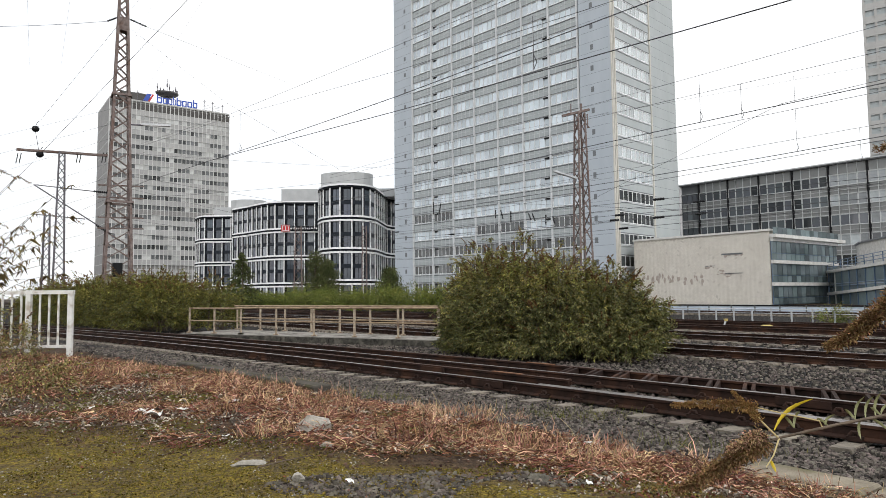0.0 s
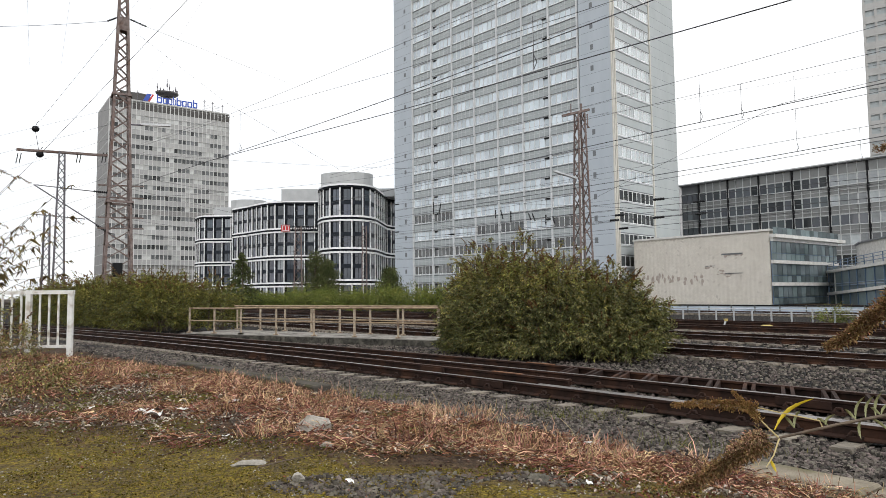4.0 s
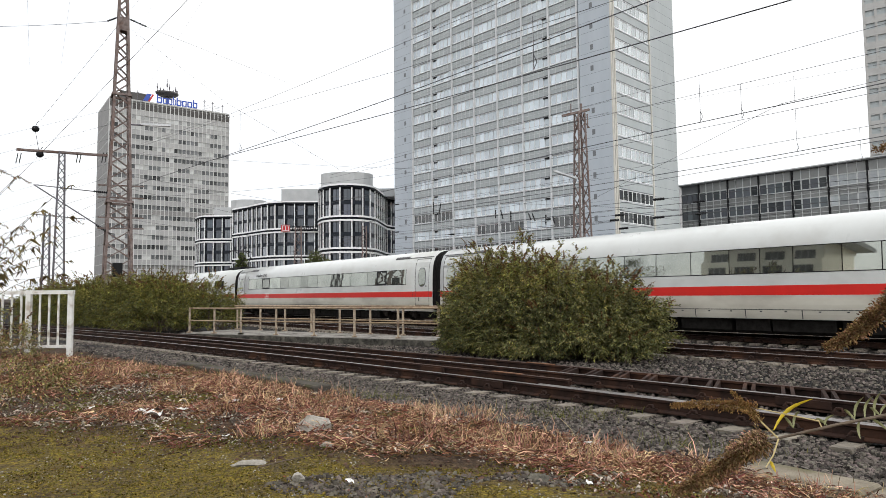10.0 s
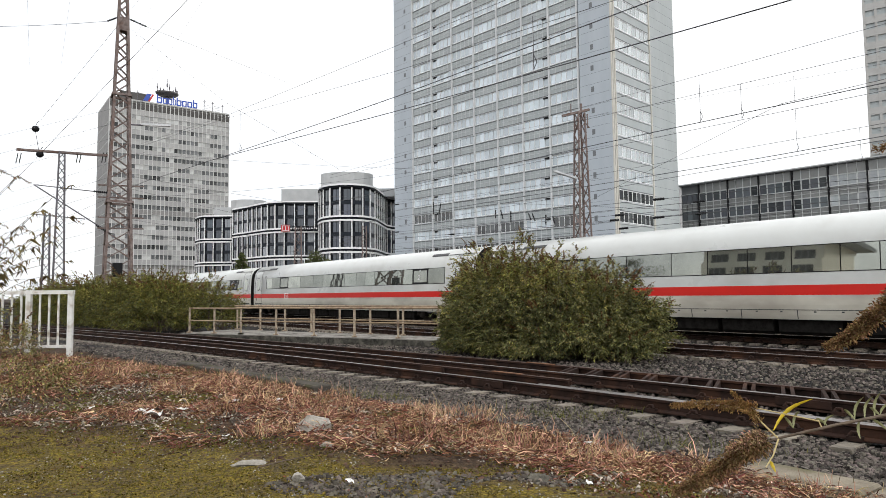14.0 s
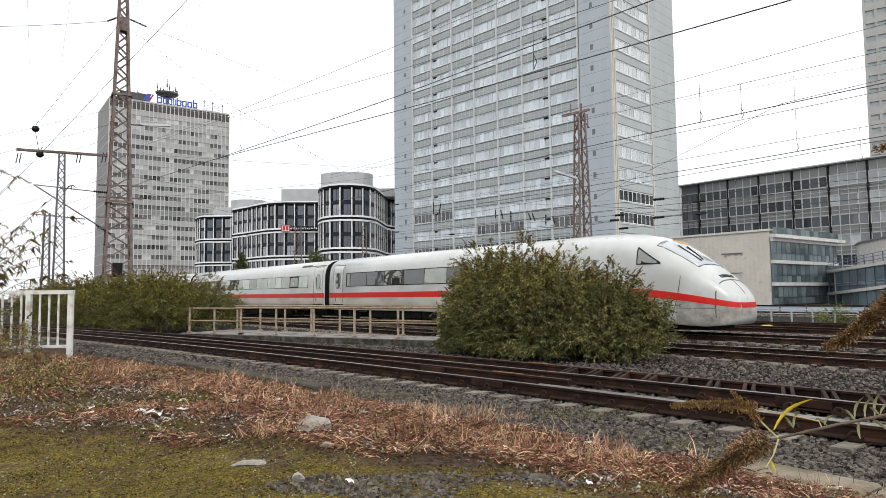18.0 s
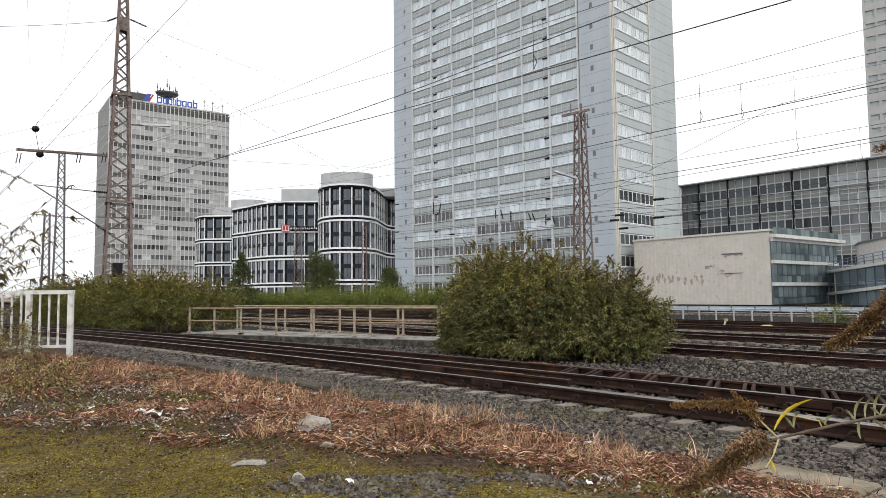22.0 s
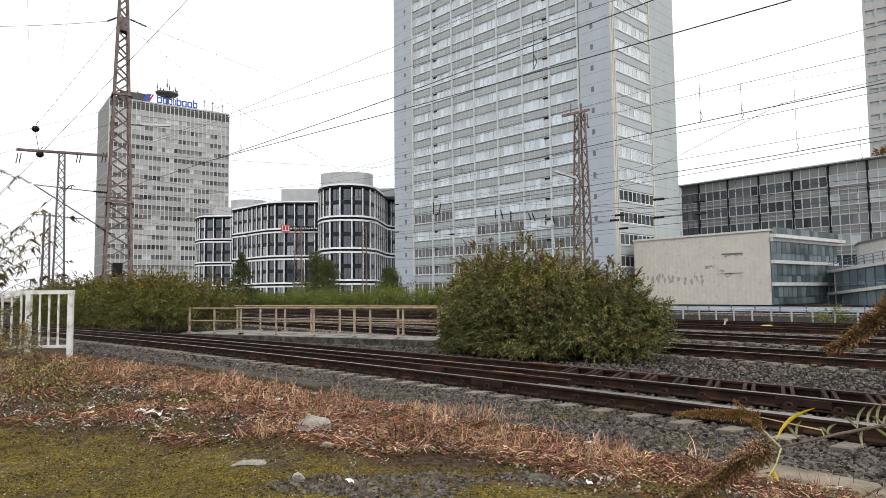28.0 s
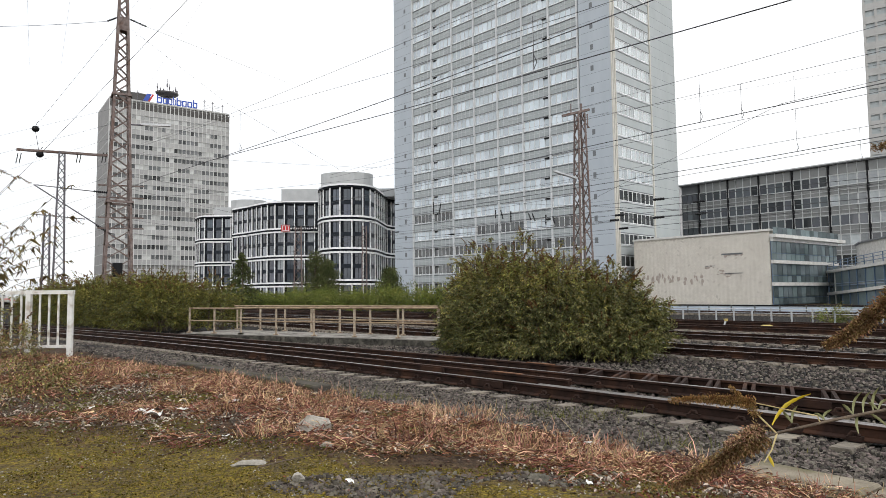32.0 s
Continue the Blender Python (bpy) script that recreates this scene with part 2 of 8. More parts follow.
M["sb_red"] = mat("commuter_train_red", (0.58, 0.030, 0.022), (0.50, 0.027, 0.02), rough=0.35, scale=0.8, bump=0.01, coat=0.25)
M["sb_white"] = mat("commuter_train_white", (0.70, 0.70, 0.69), (0.62, 0.62, 0.61), rough=0.4, scale=1, bump=0.01)
M["sb_glass"] = glass("commuter_train_glass", (0.028, 0.031, 0.033), rough=0.05, rand=0.5, spec=0.55)
M["sb_skirt"] = mat("commuter_train_skirt", (0.14, 0.135, 0.13), (0.09, 0.087, 0.083), rough=0.7, scale=2)
M["bark"] = mat("grey_brown_bark", (0.13, 0.095, 0.065), (0.07, 0.05, 0.035), rough=0.9, scale=20, bump=0.4)
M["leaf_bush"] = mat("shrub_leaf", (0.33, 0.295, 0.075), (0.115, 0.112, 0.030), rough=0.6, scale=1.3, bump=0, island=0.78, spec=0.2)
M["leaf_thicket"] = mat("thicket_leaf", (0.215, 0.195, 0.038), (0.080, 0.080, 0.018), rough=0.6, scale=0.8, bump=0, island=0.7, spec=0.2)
M["leaf_shade"] = mat("shaded_green_shrub_leaf", (0.185, 0.185, 0.070), (0.070, 0.076, 0.030), rough=0.6, scale=1.3, bump=0, island=0.7, spec=0.2)
M["leaf_pale"] = mat("shrub_leaf_underside", (0.29, 0.26, 0.12), (0.18, 0.16, 0.07), rough=0.65, scale=3, bump=0, island=0.4, spec=0.2)
M["leaf_yellow"] = mat("yellowed_leaf", (0.60, 0.39, 0.012), (0.42, 0.29, 0.015), rough=0.55, scale=25, bump=0, island=0.2)
M["leaf_green"] = mat("fresh_green_leaf", (0.215, 0.245, 0.045), (0.085, 0.110, 0.022), rough=0.6, scale=0.8, bump=0, island=0.6, spec=0.2)
M["leaf_dark"] = mat("dark_needle_leaf", (0.115, 0.130, 0.045), (0.045, 0.058, 0.022), rough=0.7, scale=1.5, bump=0, island=0.6, spec=0.15)
M["leaf_droop"] = mat("withering_olive_leaf", (0.17, 0.125, 0.045), (0.085, 0.066, 0.024), rough=0.7, scale=6, bump=0, island=0.6, spec=0.15)
M["seed_head"] = mat("brown_seed_head", (0.19, 0.105, 0.045), (0.085, 0.048, 0.024), rough=0.9, scale=12, bump=0, island=0.5, spec=0.1)
M["seed_gold"] = mat("golden_seed_head", (0.36, 0.215, 0.075), (0.19, 0.105, 0.045), rough=0.9, scale=12, bump=0, island=0.5, spec=0.15)
M["seed_dull"] = mat("dull_seed_head", (0.30, 0.185, 0.085), (0.13, 0.078, 0.038), rough=0.9, scale=12, bump=0, island=0.6, spec=0.15)
M["leaf_silver"] = mat("silvery_green_leaf", (0.25, 0.25, 0.13), (0.16, 0.165, 0.07), rough=0.6, scale=30, bump=0.2, spec=0.3)
M["straw"] = mat("dead_straw", (0.56, 0.385, 0.245), (0.20, 0.100, 0.056), rough=0.9, scale=2, bump=0, island=0.88, spec=0.15)
M["straw_red"] = mat("red_brown_litter", (0.225, 0.098, 0.056), (0.085, 0.037, 0.022), rough=0.9, scale=2, bump=0, island=0.75, spec=0.12)
M["litter_pale"] = mat("pale_bits", (0.50, 0.44, 0.37), (0.25, 0.21, 0.165), rough=0.8, scale=10, bump=0, island=0.7, spec=0.2)
M["leaf_grey"] = mat("grey_green_weed", (0.165, 0.165, 0.065), (0.085, 0.088, 0.035), rough=0.7, scale=3, bump=0, island=0.5, spec=0.2)
M["paper"] = mat("crumpled_white_litter", (0.72, 0.71, 0.68), (0.55, 0.54, 0.50), rough=0.7, scale=20, bump=0.3)
M["grass"] = mat("low_green_weed", (0.150, 0.150, 0.026), (0.075, 0.080, 0.014), rough=0.7, scale=3, bump=0, island=0.5, spec=0.2)
M["moss"] = mat("yellow_green_moss", (0.20, 0.155, 0.028), (0.075, 0.060, 0.012), rough=0.9, scale=6, bump=0, island=0.6, spec=0.1)
M["clod"] = mat("brown_earth_crumb", (0.115, 0.072, 0.046), (0.045, 0.029, 0.020), rough=0.95, scale=9, bump=0.4, island=0.6, spec=0.1)
M["rock"] = mat("pale_broken_stone", (0.38, 0.35, 0.30), (0.20, 0.185, 0.155), rough=0.9, scale=14, bump=0.8)
M["stone_mid"] = mat("grey_broken_stone", (0.13, 0.11, 0.087), (0.060, 0.051, 0.041), rough=0.9, scale=9, bump=0.4, island=0.6, spec=0.15)
M["concrete_dark"] = mat("dark_edge_concrete", (0.085, 0.079, 0.066), (0.022, 0.021, 0.018), rough=0.9, scale=7, bump=0.8, bscale=20, c3=(0.13, 0.12, 0.10), s3=3, spec=0.12)
M["slab"] = mat("weathered_slab", (0.25, 0.215, 0.16), (0.15, 0.128, 0.095), rough=0.9, scale=6, bump=0.4, c3=(0.10, 0.088, 0.042), s3=2.0, spec=0.2)
M["slab_dark"] = mat("dark_mossy_edging", (0.085, 0.075, 0.062), (0.045, 0.040, 0.033), rough=0.95, scale=8, bump=0.4, c3=(0.060, 0.055, 0.022), s3=3, spec=0.12)
M["cream_render"] = mat("cream_render", (0.84, 0.80, 0.70), (0.78, 0.74, 0.64), rough=0.8, scale=0.5)
M["yellow_box"] = mat("yellow_track_unit", (0.45, 0.34, 0.10), (0.33, 0.25, 0.09), rough=0.7)


# ---- mesh helpers ----
class Geo:
    """Collects vertices and faces for one mesh."""

    def __init__(self):
        self.v, self.f = [], []

    def box(self, x0, x1, y0, y1, z0, z1):
        b = len(self.v)
        self.v += [(x, y, z) for z in (z0, z1) for y in (y0, y1) for x in (x0, x1)]
        self.f += [tuple(b + i for i in q) for q in ((0, 2, 3, 1), (4, 5, 7, 6), (0, 1, 5, 4), (2, 6, 7, 3), (0, 4, 6, 2), (1, 3, 7, 5))]
        return self

    def beam(self, p, q, w, h=None, up=(0, 0, 1)):
        p, q = Vector(p), Vector(q)
        h = h or w
        d = (q - p).normalized()
        u = Vector(up)
        if abs(d.dot(u)) > 0.97:
            u = Vector((1, 0, 0))
        a = d.cross(u).normalized() * (w / 2)
        c = a.cross(d).normalized() * (h / 2)
        b = len(self.v)
        self.v += [tuple(e + i * a + j * c) for e in (p, q) for i, j in ((-1, -1), (1, -1), (1, 1), (-1, 1))]
        self.f += [tuple(b + i for i in g) for g in ((0, 3, 2, 1), (4, 5, 6, 7), (0, 1, 5, 4), (1, 2, 6, 5), (2, 3, 7, 6), (3, 0, 4, 7))]
        return self

    def tube(self, pts, r, n=6, cap=True):
        pts = [Vector(p) for p in pts]
        rs = r if isinstance(r, (list, tuple)) else [r] * len(pts)
        b = len(self.v)
        for i, p in enumerate(pts):
            d = (pts[min(i + 1, len(pts) - 1)] - pts[max(i - 1, 0)]).normalized()
            u = Vector((0, 0, 1)) if abs(d.z) < 0.9 else Vector((1, 0, 0))
            a = d.cross(u).normalized()
            c = a.cross(d)
            for k in range(n):
                t = 2 * math.pi * k / n
                self.v.append(tuple(p + rs[i] * (math.cos(t) * a + math.sin(t) * c)))
        for i in range(len(pts) - 1):
            for k in range(n):
                k2 = (k + 1) % n
                self.f.append((b + i * n + k, b + i * n + k2, b + (i + 1) * n + k2, b + (i + 1) * n + k))
        if cap:
            self.f.append(tuple(b + k for k in range(n))[::-1])
            self.f.append(tuple(b + (len(pts) - 1) * n + k for k in range(n)))
        return self

    def loft(self, rings, closed=True, cap=True):
        b, n = len(self.v), len(rings[0])
        for r in rings:
            self.v += [tuple(p) for p in r]
        for i in range(len(rings) - 1):
            for k in range(n if closed else n - 1):
                k2 = (k + 1) % n
                self.f.append((b + i * n + k, b + i * n + k2, b + (i + 1) * n + k2, b + (i + 1) * n + k))
        if cap:
            self.f.append(tuple(b + k for k in range(n))[::-1])
            self.f.append(tuple(b + (len(rings) - 1) * n + k for k in range(n)))
        return self

    def prism(self, pts, z0, z1):
        return self.loft([[(x, y, z0) for x, y in pts], [(x, y, z1) for x, y in pts]])

    def stone(self, c, sx, sy, sz, turn=0.0, rnd=random):
        b = len(self.v)
        ca, sa = math.cos(turn), math.sin(turn)
        for z in (-1, 1):
            for x, y in ((-1, -1), (1, -1), (1, 1), (-1, 1)):
                k = (0.55 if z > 0 else 0.95)
                px, py = x * sx * k * rnd.uniform(0.6, 1.1), y * sy * k * rnd.uniform(0.6, 1.1)
                self.v.append((c[0] + px * ca - py * sa, c[1] + px * sa + py * ca, c[2] + z * sz * rnd.uniform(0.6, 1.1)))
        self.f += [tuple(b + i for i in q) for q in ((4, 5, 6, 7), (0, 1, 5, 4), (1, 2, 6, 5), (2, 3, 7, 6), (3, 0, 4, 7))]
        return self

    def mesh(self, name, material, smooth=False):
        me = bpy.data.meshes.new(name)
        me.from_pydata(self.v, [], self.f)
        for m in (material if isinstance(material, (list, tuple)) else [material]):
            me.materials.append(m)
        if smooth:
            me.polygons.foreach_set("use_smooth", [True] * len(me.polygons))
        me.update()
        return me


def part(name, geo, material, parent=None, label="", smooth=False, at=None):
    """One mesh object, under a thing or part where one is given."""
    me = geo if isinstance(geo, bpy.types.Mesh) else geo.mesh(name, material, smooth)
    ob = new(name, me)
    if parent is not None:
        ob.parent = parent
    if at is not None:
        ob.matrix_basis = at
    if label:
        tagged(ob, label)
    return ob


def thing(name, m, label, category, group="", kind=""):
    ob = new(name)
    ob.empty_display_size = 0.2
    ob.matrix_basis = m
    return tagged(ob, label, category, group, kind)


def arrays(name, verts, faces, material):
    """A mesh from plain arrays of vertices and equal-sided faces."""
    me = bpy.data.meshes.new(name)
    verts, faces = np.asarray(verts, dtype=np.float32), np.asarray(faces, dtype=np.int32)
    k = faces.shape[1]
    me.vertices.add(len(verts))
    me.vertices.foreach_set("co", verts.ravel())
    me.loops.add(faces.size)
    me.loops.foreach_set("vertex_index", faces.ravel())
    me.polygons.add(len(faces))
    me.polygons.foreach_set("loop_start", np.arange(len(faces), dtype=np.int32) * k)
    me.polygons.foreach_set("loop_total", np.full(len(faces), k, dtype=np.int32))
    me.materials.append(material)
    me.update(calc_edges=True)
    me.validate()
    return me


def leaves(pos, way, length, width, rng, fold=0.35, droop=0.3):
    """Lance-shaped leaves, each folded along its middle; returns vertices and triangles."""
    pos, way = np.asarray(pos), np.asarray(way)
    n = len(pos)
    way = way / (np.linalg.norm(way, axis=1, keepdims=True) + 1e-9)
    ref = rng.normal(size=(n, 3))
    side = np.cross(way, ref)
    side /= np.linalg.norm(side, axis=1, keepdims=True) + 1e-9
    nor = np.cross(side, way)
    nor *= np.sign(nor[:, 2:3] + 1e-6)
    length = np.broadcast_to(np.asarray(length, dtype=float).reshape(-1, 1), (n, 1))
    width = np.broadcast_to(np.asarray(width, dtype=float).reshape(-1, 1), (n, 1))
    mid = pos + way * length * 0.42
    tip = pos + way * length - np.array([[0, 0, 1.0]]) * length * droop
    a = mid + side * width * 0.5 + nor * width * fold
    b = mid - side * width * 0.5 + nor * width * fold
    v = np.stack([pos, a, tip, b], axis=1).reshape(-1, 3)
    i = np.arange(n)[:, None] * 4
    f = np.concatenate([i + np.array([[0, 2, 1]]), i + np.array([[0, 3, 2]])])
    return v, f


# ---- ground: one sheet to the horizon, with the track bed let into it ----
def smooth(a, b, x):
    t = min(1.0, max(0.0, (x - a) / (b - a)))
    return t * t * (3 - 2 * t)


def ground_z(x, y):
    s, d = -x * math.sin(TH) + y * math.cos(TH), x * math.cos(TH) + y * math.sin(TH)
    if abs(s) > 150 or d > 90 or d < -30:
        return -0.42
    q = near_d(s) - d
    z = -0.30 + 0.0 * s
    if d < 30:
        z = -0.24
    if q > -3.6:
        z += 0.10 * smooth(-3.6, -2.4, q)
    if q > 0.3:
        z += 0.15 * smooth(0.9, 2.7, q)
    if q > 2.85:
        z += 0.12 * smooth(2.85, 3.1, q) + 0.28 * smooth(3.2, 5.2, q)
        z += 0.035 * noise2(x, y, 0.9, 3) + 0.02 * noise2(x, y, 3.0, 5)
    if q < -4.0 and d < 15.4 and s > 4:
        z -= 0.15 * smooth(-4.0, -5.0, q) * smooth(15.4, 14.9, d) * smooth(16, 17.5, s)
    if d > 44:
        z = -0.30
    return z


def axis(lo, hi, step, far, grow=1.25):
    a = list(np.arange(lo, hi + 1e-6, step))
    g, p = step, hi
    while p < far:
        g *= grow
        p += g
        a.append(p)
    g, p = step, lo
    while p > -far:
        g *= grow
        p -= g
        a.insert(0, p)
    return a


def zone_material():
    m = bpy.data.materials.new("ground_surface")
    m.use_nodes = True
    n, l = m.node_tree.nodes, m.node_tree.links
    p = n["Principled BSDF"]
    at = n.new("ShaderNodeAttribute")
    at.attribute_name = "zone"
    sp = n.new("ShaderNodeSeparateColor")
    l.new(at.outputs["Color"], sp.inputs[0])
    co = n.new("ShaderNodeTexCoord")

    def ramp(scale, cols, lo=0.35, hi=0.65, detail=8):
        t = n.new("ShaderNodeTexNoise")
        t.inputs["Scale"].default_value, t.inputs["Detail"].default_value, t.inputs["Roughness"].default_value = scale, detail, 0.68
        l.new(co.outputs["Object"], t.inputs["Vector"])
        r = n.new("ShaderNodeValToRGB")
        r.color_ramp.elements[0].position, r.color_ramp.elements[1].position = lo, hi
        r.color_ramp.elements[0].color, r.color_ramp.elements[1].color = (*cols[0], 1), (*cols[1], 1)
        l.new(t.outputs["Fac"], r.inputs[0])
        return r.outputs[0]

    def mixc(fac, a, b):
        x = n.new("ShaderNodeMixRGB")
        l.new(fac, x.inputs[0])
        l.new(a, x.inputs[1])
        l.new(b, x.inputs[2])
        return x.outputs[0]

    dirt = ramp(24, ((0.020, 0.012, 0.008), (0.125, 0.082, 0.052)), 0.32, 0.70)
    cell = n.new("ShaderNodeTexVoronoi")
    cell.inputs["Scale"].default_value = 24
    l.new(co.outputs["Object"], cell.inputs["Vector"])
    c_sep = n.new("ShaderNodeSeparateColor")
    l.new(cell.outputs["Color"], c_sep.inputs[0])
    c_ramp = n.new("ShaderNodeValToRGB")
    c_ramp.color_ramp.elements[0].color, c_ramp.color_ramp.elements[1].color = (0.010, 0.0095, 0.009, 1), (0.075, 0.067, 0.060, 1)
    l.new(c_sep.outputs[0], c_ramp.inputs[0])
    # Colour darkens off each cell's middle, painting crevice shade between the stones.
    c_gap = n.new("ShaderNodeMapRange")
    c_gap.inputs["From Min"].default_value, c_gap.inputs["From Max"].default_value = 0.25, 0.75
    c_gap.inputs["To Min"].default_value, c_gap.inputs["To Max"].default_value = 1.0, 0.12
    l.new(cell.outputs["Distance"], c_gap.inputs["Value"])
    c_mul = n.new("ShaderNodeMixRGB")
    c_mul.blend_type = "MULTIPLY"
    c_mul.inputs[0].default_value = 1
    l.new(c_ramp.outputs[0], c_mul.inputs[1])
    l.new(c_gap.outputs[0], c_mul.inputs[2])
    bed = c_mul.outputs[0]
    asphalt = ramp(55, ((0.030, 0.023, 0.012), (0.170, 0.126, 0.066)), 0.38, 0.64)
    moss = ramp(48, ((0.048, 0.036, 0.008), (0.36, 0.262, 0.038)), 0.38, 0.64)
    patch = ramp(2.3, ((0.15, 0.15, 0.15), (1, 1, 1)), 0.36, 0.52)
    fine = ramp(26, ((0.20, 0.20, 0.20), (1, 1, 1)), 0.42, 0.56)
    both = n.new("ShaderNodeMixRGB")
    both.blend_type = "MULTIPLY"
    both.inputs[0].default_value = 1
    l.new(patch, both.inputs[1])
    l.new(fine, both.inputs[2])
    mossy = mixc(ramp(3.2, ((0, 0, 0), (0.75, 0.75, 0.75)), 0.52, 0.64), mixc(both.outputs[0], asphalt, moss), dirt)
    c = mixc(sp.outputs[1], dirt, mossy)
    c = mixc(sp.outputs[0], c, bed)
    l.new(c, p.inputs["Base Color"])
    p.inputs["Roughness"].default_value = 0.95
    p.inputs["Specular IOR Level"].default_value = 0.15
    nb = n.new("ShaderNodeTexNoise")
    nb.inputs["Scale"].default_value, nb.inputs["Detail"].default_value = 55, 8
    l.new(co.outputs["Object"], nb.inputs["Vector"])
    bp = n.new("ShaderNodeBump")
    bp.inputs["Strength"].default_value, bp.inputs["Distance"].default_value = 1.0, 0.06
    l.new(nb.outputs["Fac"], bp.inputs["Height"])
    l.new(bp.outputs[0], p.inputs["Normal"])
    return m


def moss_line(x):
    """Where the mossy asphalt ends and the litter begins."""
    return 4.3 - 0.41 * (x + 0.13) + 0.25 * noise2(x, 0, 1.3, 9)


def build_ground():
    xs, ys = axis(-13, 7.5, 0.14, 3000), axis(2.4, 13, 0.12, 3000)
    nx = len(xs)
    verts = [(x, y, ground_z(x, y)) for y in ys for x in xs]
    faces = [(j * nx + i, j * nx + i + 1, (j + 1) * nx + i + 1, (j + 1) * nx + i) for j in range(len(ys) - 1) for i in range(nx - 1)]
    me = arrays("ground", verts, faces, zone_material())
    col = me.color_attributes.new("zone", "FLOAT_COLOR", "POINT")
    data = np.zeros((len(verts), 4), dtype=np.float32)
    for k, (x, y, z) in enumerate(verts):
        s, d = -x * math.sin(TH) + y * math.cos(TH), x * math.cos(TH) + y * math.sin(TH)
        q = near_d(s) - d
        bed = 1.0 - smooth(2.6, 3.0, q + 0.25 * noise2(x, y, 1.1, 2)) if d < 60 else 0.35
        moss = smooth(-0.15, 0.35, moss_line(x) - y + 0.3 * noise2(x, y, 2.0, 4)) if q > 3 and y < 9 else 0.0
        if q > 3.2 and y < 10:
            moss = max(moss, 0.85 * smooth(0.10, 0.30, noise2(x, y, 1.0, 61)))
        data[k] = (bed, moss, 0, 1)
    col.data.foreach_set("color", data.ravel())
    me.polygons.foreach_set("use_smooth", [True] * len(me.polygons))
    tagged(new("ground", me), "mossy asphalt, littered earth and grey railway bed", "ground", kind="structure")


build_ground()


# ---- railway tracks ----
def rail_profile():
    return [(-0.075, -0.172), (0.075, -0.172), (0.075, -0.158), (0.012, -0.135), (0.010, -0.05), (0.036, -0.036), (0.036, -0.004),
            (-0.036, -0.004), (-0.036, -0.036), (-0.010, -0.05), (-0.012, -0.135), (-0.075, -0.158)]


def sweep(profile, line):
    """Rings of a profile set upright across a level line of points."""
    rings = []
    for i, p in enumerate(line):
        d = (line[min(i + 1, len(line) - 1)] - line[max(i - 1, 0)]).normalized()
        a = Vector((d.y, -d.x, 0))
        rings.append([p + a * u + Vector((0, 0, w)) for u, w in profile])
    return rings


HEAD = [(-0.034, -0.004), (0.034, -0.004), (0.030, 0.0), (-0.030, 0.0)]


def rail(line, parent, shiny=True, name="rail"):
    r = part(name, Geo().loft(sweep(rail_profile(), line)), M["rail_side"], parent)
    part("rail_head", Geo().loft(sweep(HEAD, line)), M["rail_head" if shiny else "rail_dull"], r, "polished running surface" if shiny else "")
    return r


def sleeper_mesh():
    g = Geo()
    g.loft([[(-1.3, -0.13, -0.12), (-1.3, 0.13, -0.12), (-1.3, 0.10, 0.0), (-1.3, -0.10, 0.0)],
            [(-0.4, -0.11, -0.12), (-0.4, 0.11, -0.12), (-0.4, 0.085, -0.03), (-0.4, -0.085, -0.03)],
            [(0.4, -0.11, -0.12), (0.4, 0.11, -0.12), (0.4, 0.085, -0.03), (0.4, -0.085, -0.03)],
            [(1.3, -0.13, -0.12), (1.3, 0.13, -0.12), (1.3, 0.10, 0.0), (1.3, -0.10, 0.0)]])
    return g.mesh("sleeper", M["sleeper"])


def clip_mesh():
    g = Geo()
    for u in (-0.7175, 0.7175):
        for e in (-0.12, 0.12):
            g.box(u + e - 0.05, u + e + 0.05, -0.075, 0.075, 0.0, 0.05)
            g.tube([(u + e - 0.02, -0.05, 0.05), (u + e, -0.03, 0.085), (u + e, 0.03, 0.085), (u + e - 0.02, 0.05, 0.05)], 0.02, 5)
            g.tube([(u + e + 0.01, 0.0, 0.05), (u + e + 0.01, 0.0, 0.10)], 0.018, 6)
    return g.mesh("rail_clip", M["rail_side"])


SLEEPER, CLIP = sleeper_mesh(), clip_mesh()


def straight_track(name, d, z, s0, s1, ties0, ties1, shiny=True, clips=True):
    t = thing(name, Matrix.Identity(4), "rusty railway track on concrete sleepers in grey ballast", "railway track", "railway tracks", "structure")
    for off in (-0.7535, 0.7535):
        rail([tk(s, d + off, z) for s in np.linspace(s0, s1, 24)], t, shiny)
    n = 0
    s = ties0
    while s < ties1:
        m = Matrix.Translation(tk(s, d, z - 0.172)) @ Matrix.Rotation(TH, 4, "Z")
        o = part("sleeper", SLEEPER, None, t, at=m)
        if clips:
            part("rail_clip", CLIP, None, o)
        s += 0.6
    return t


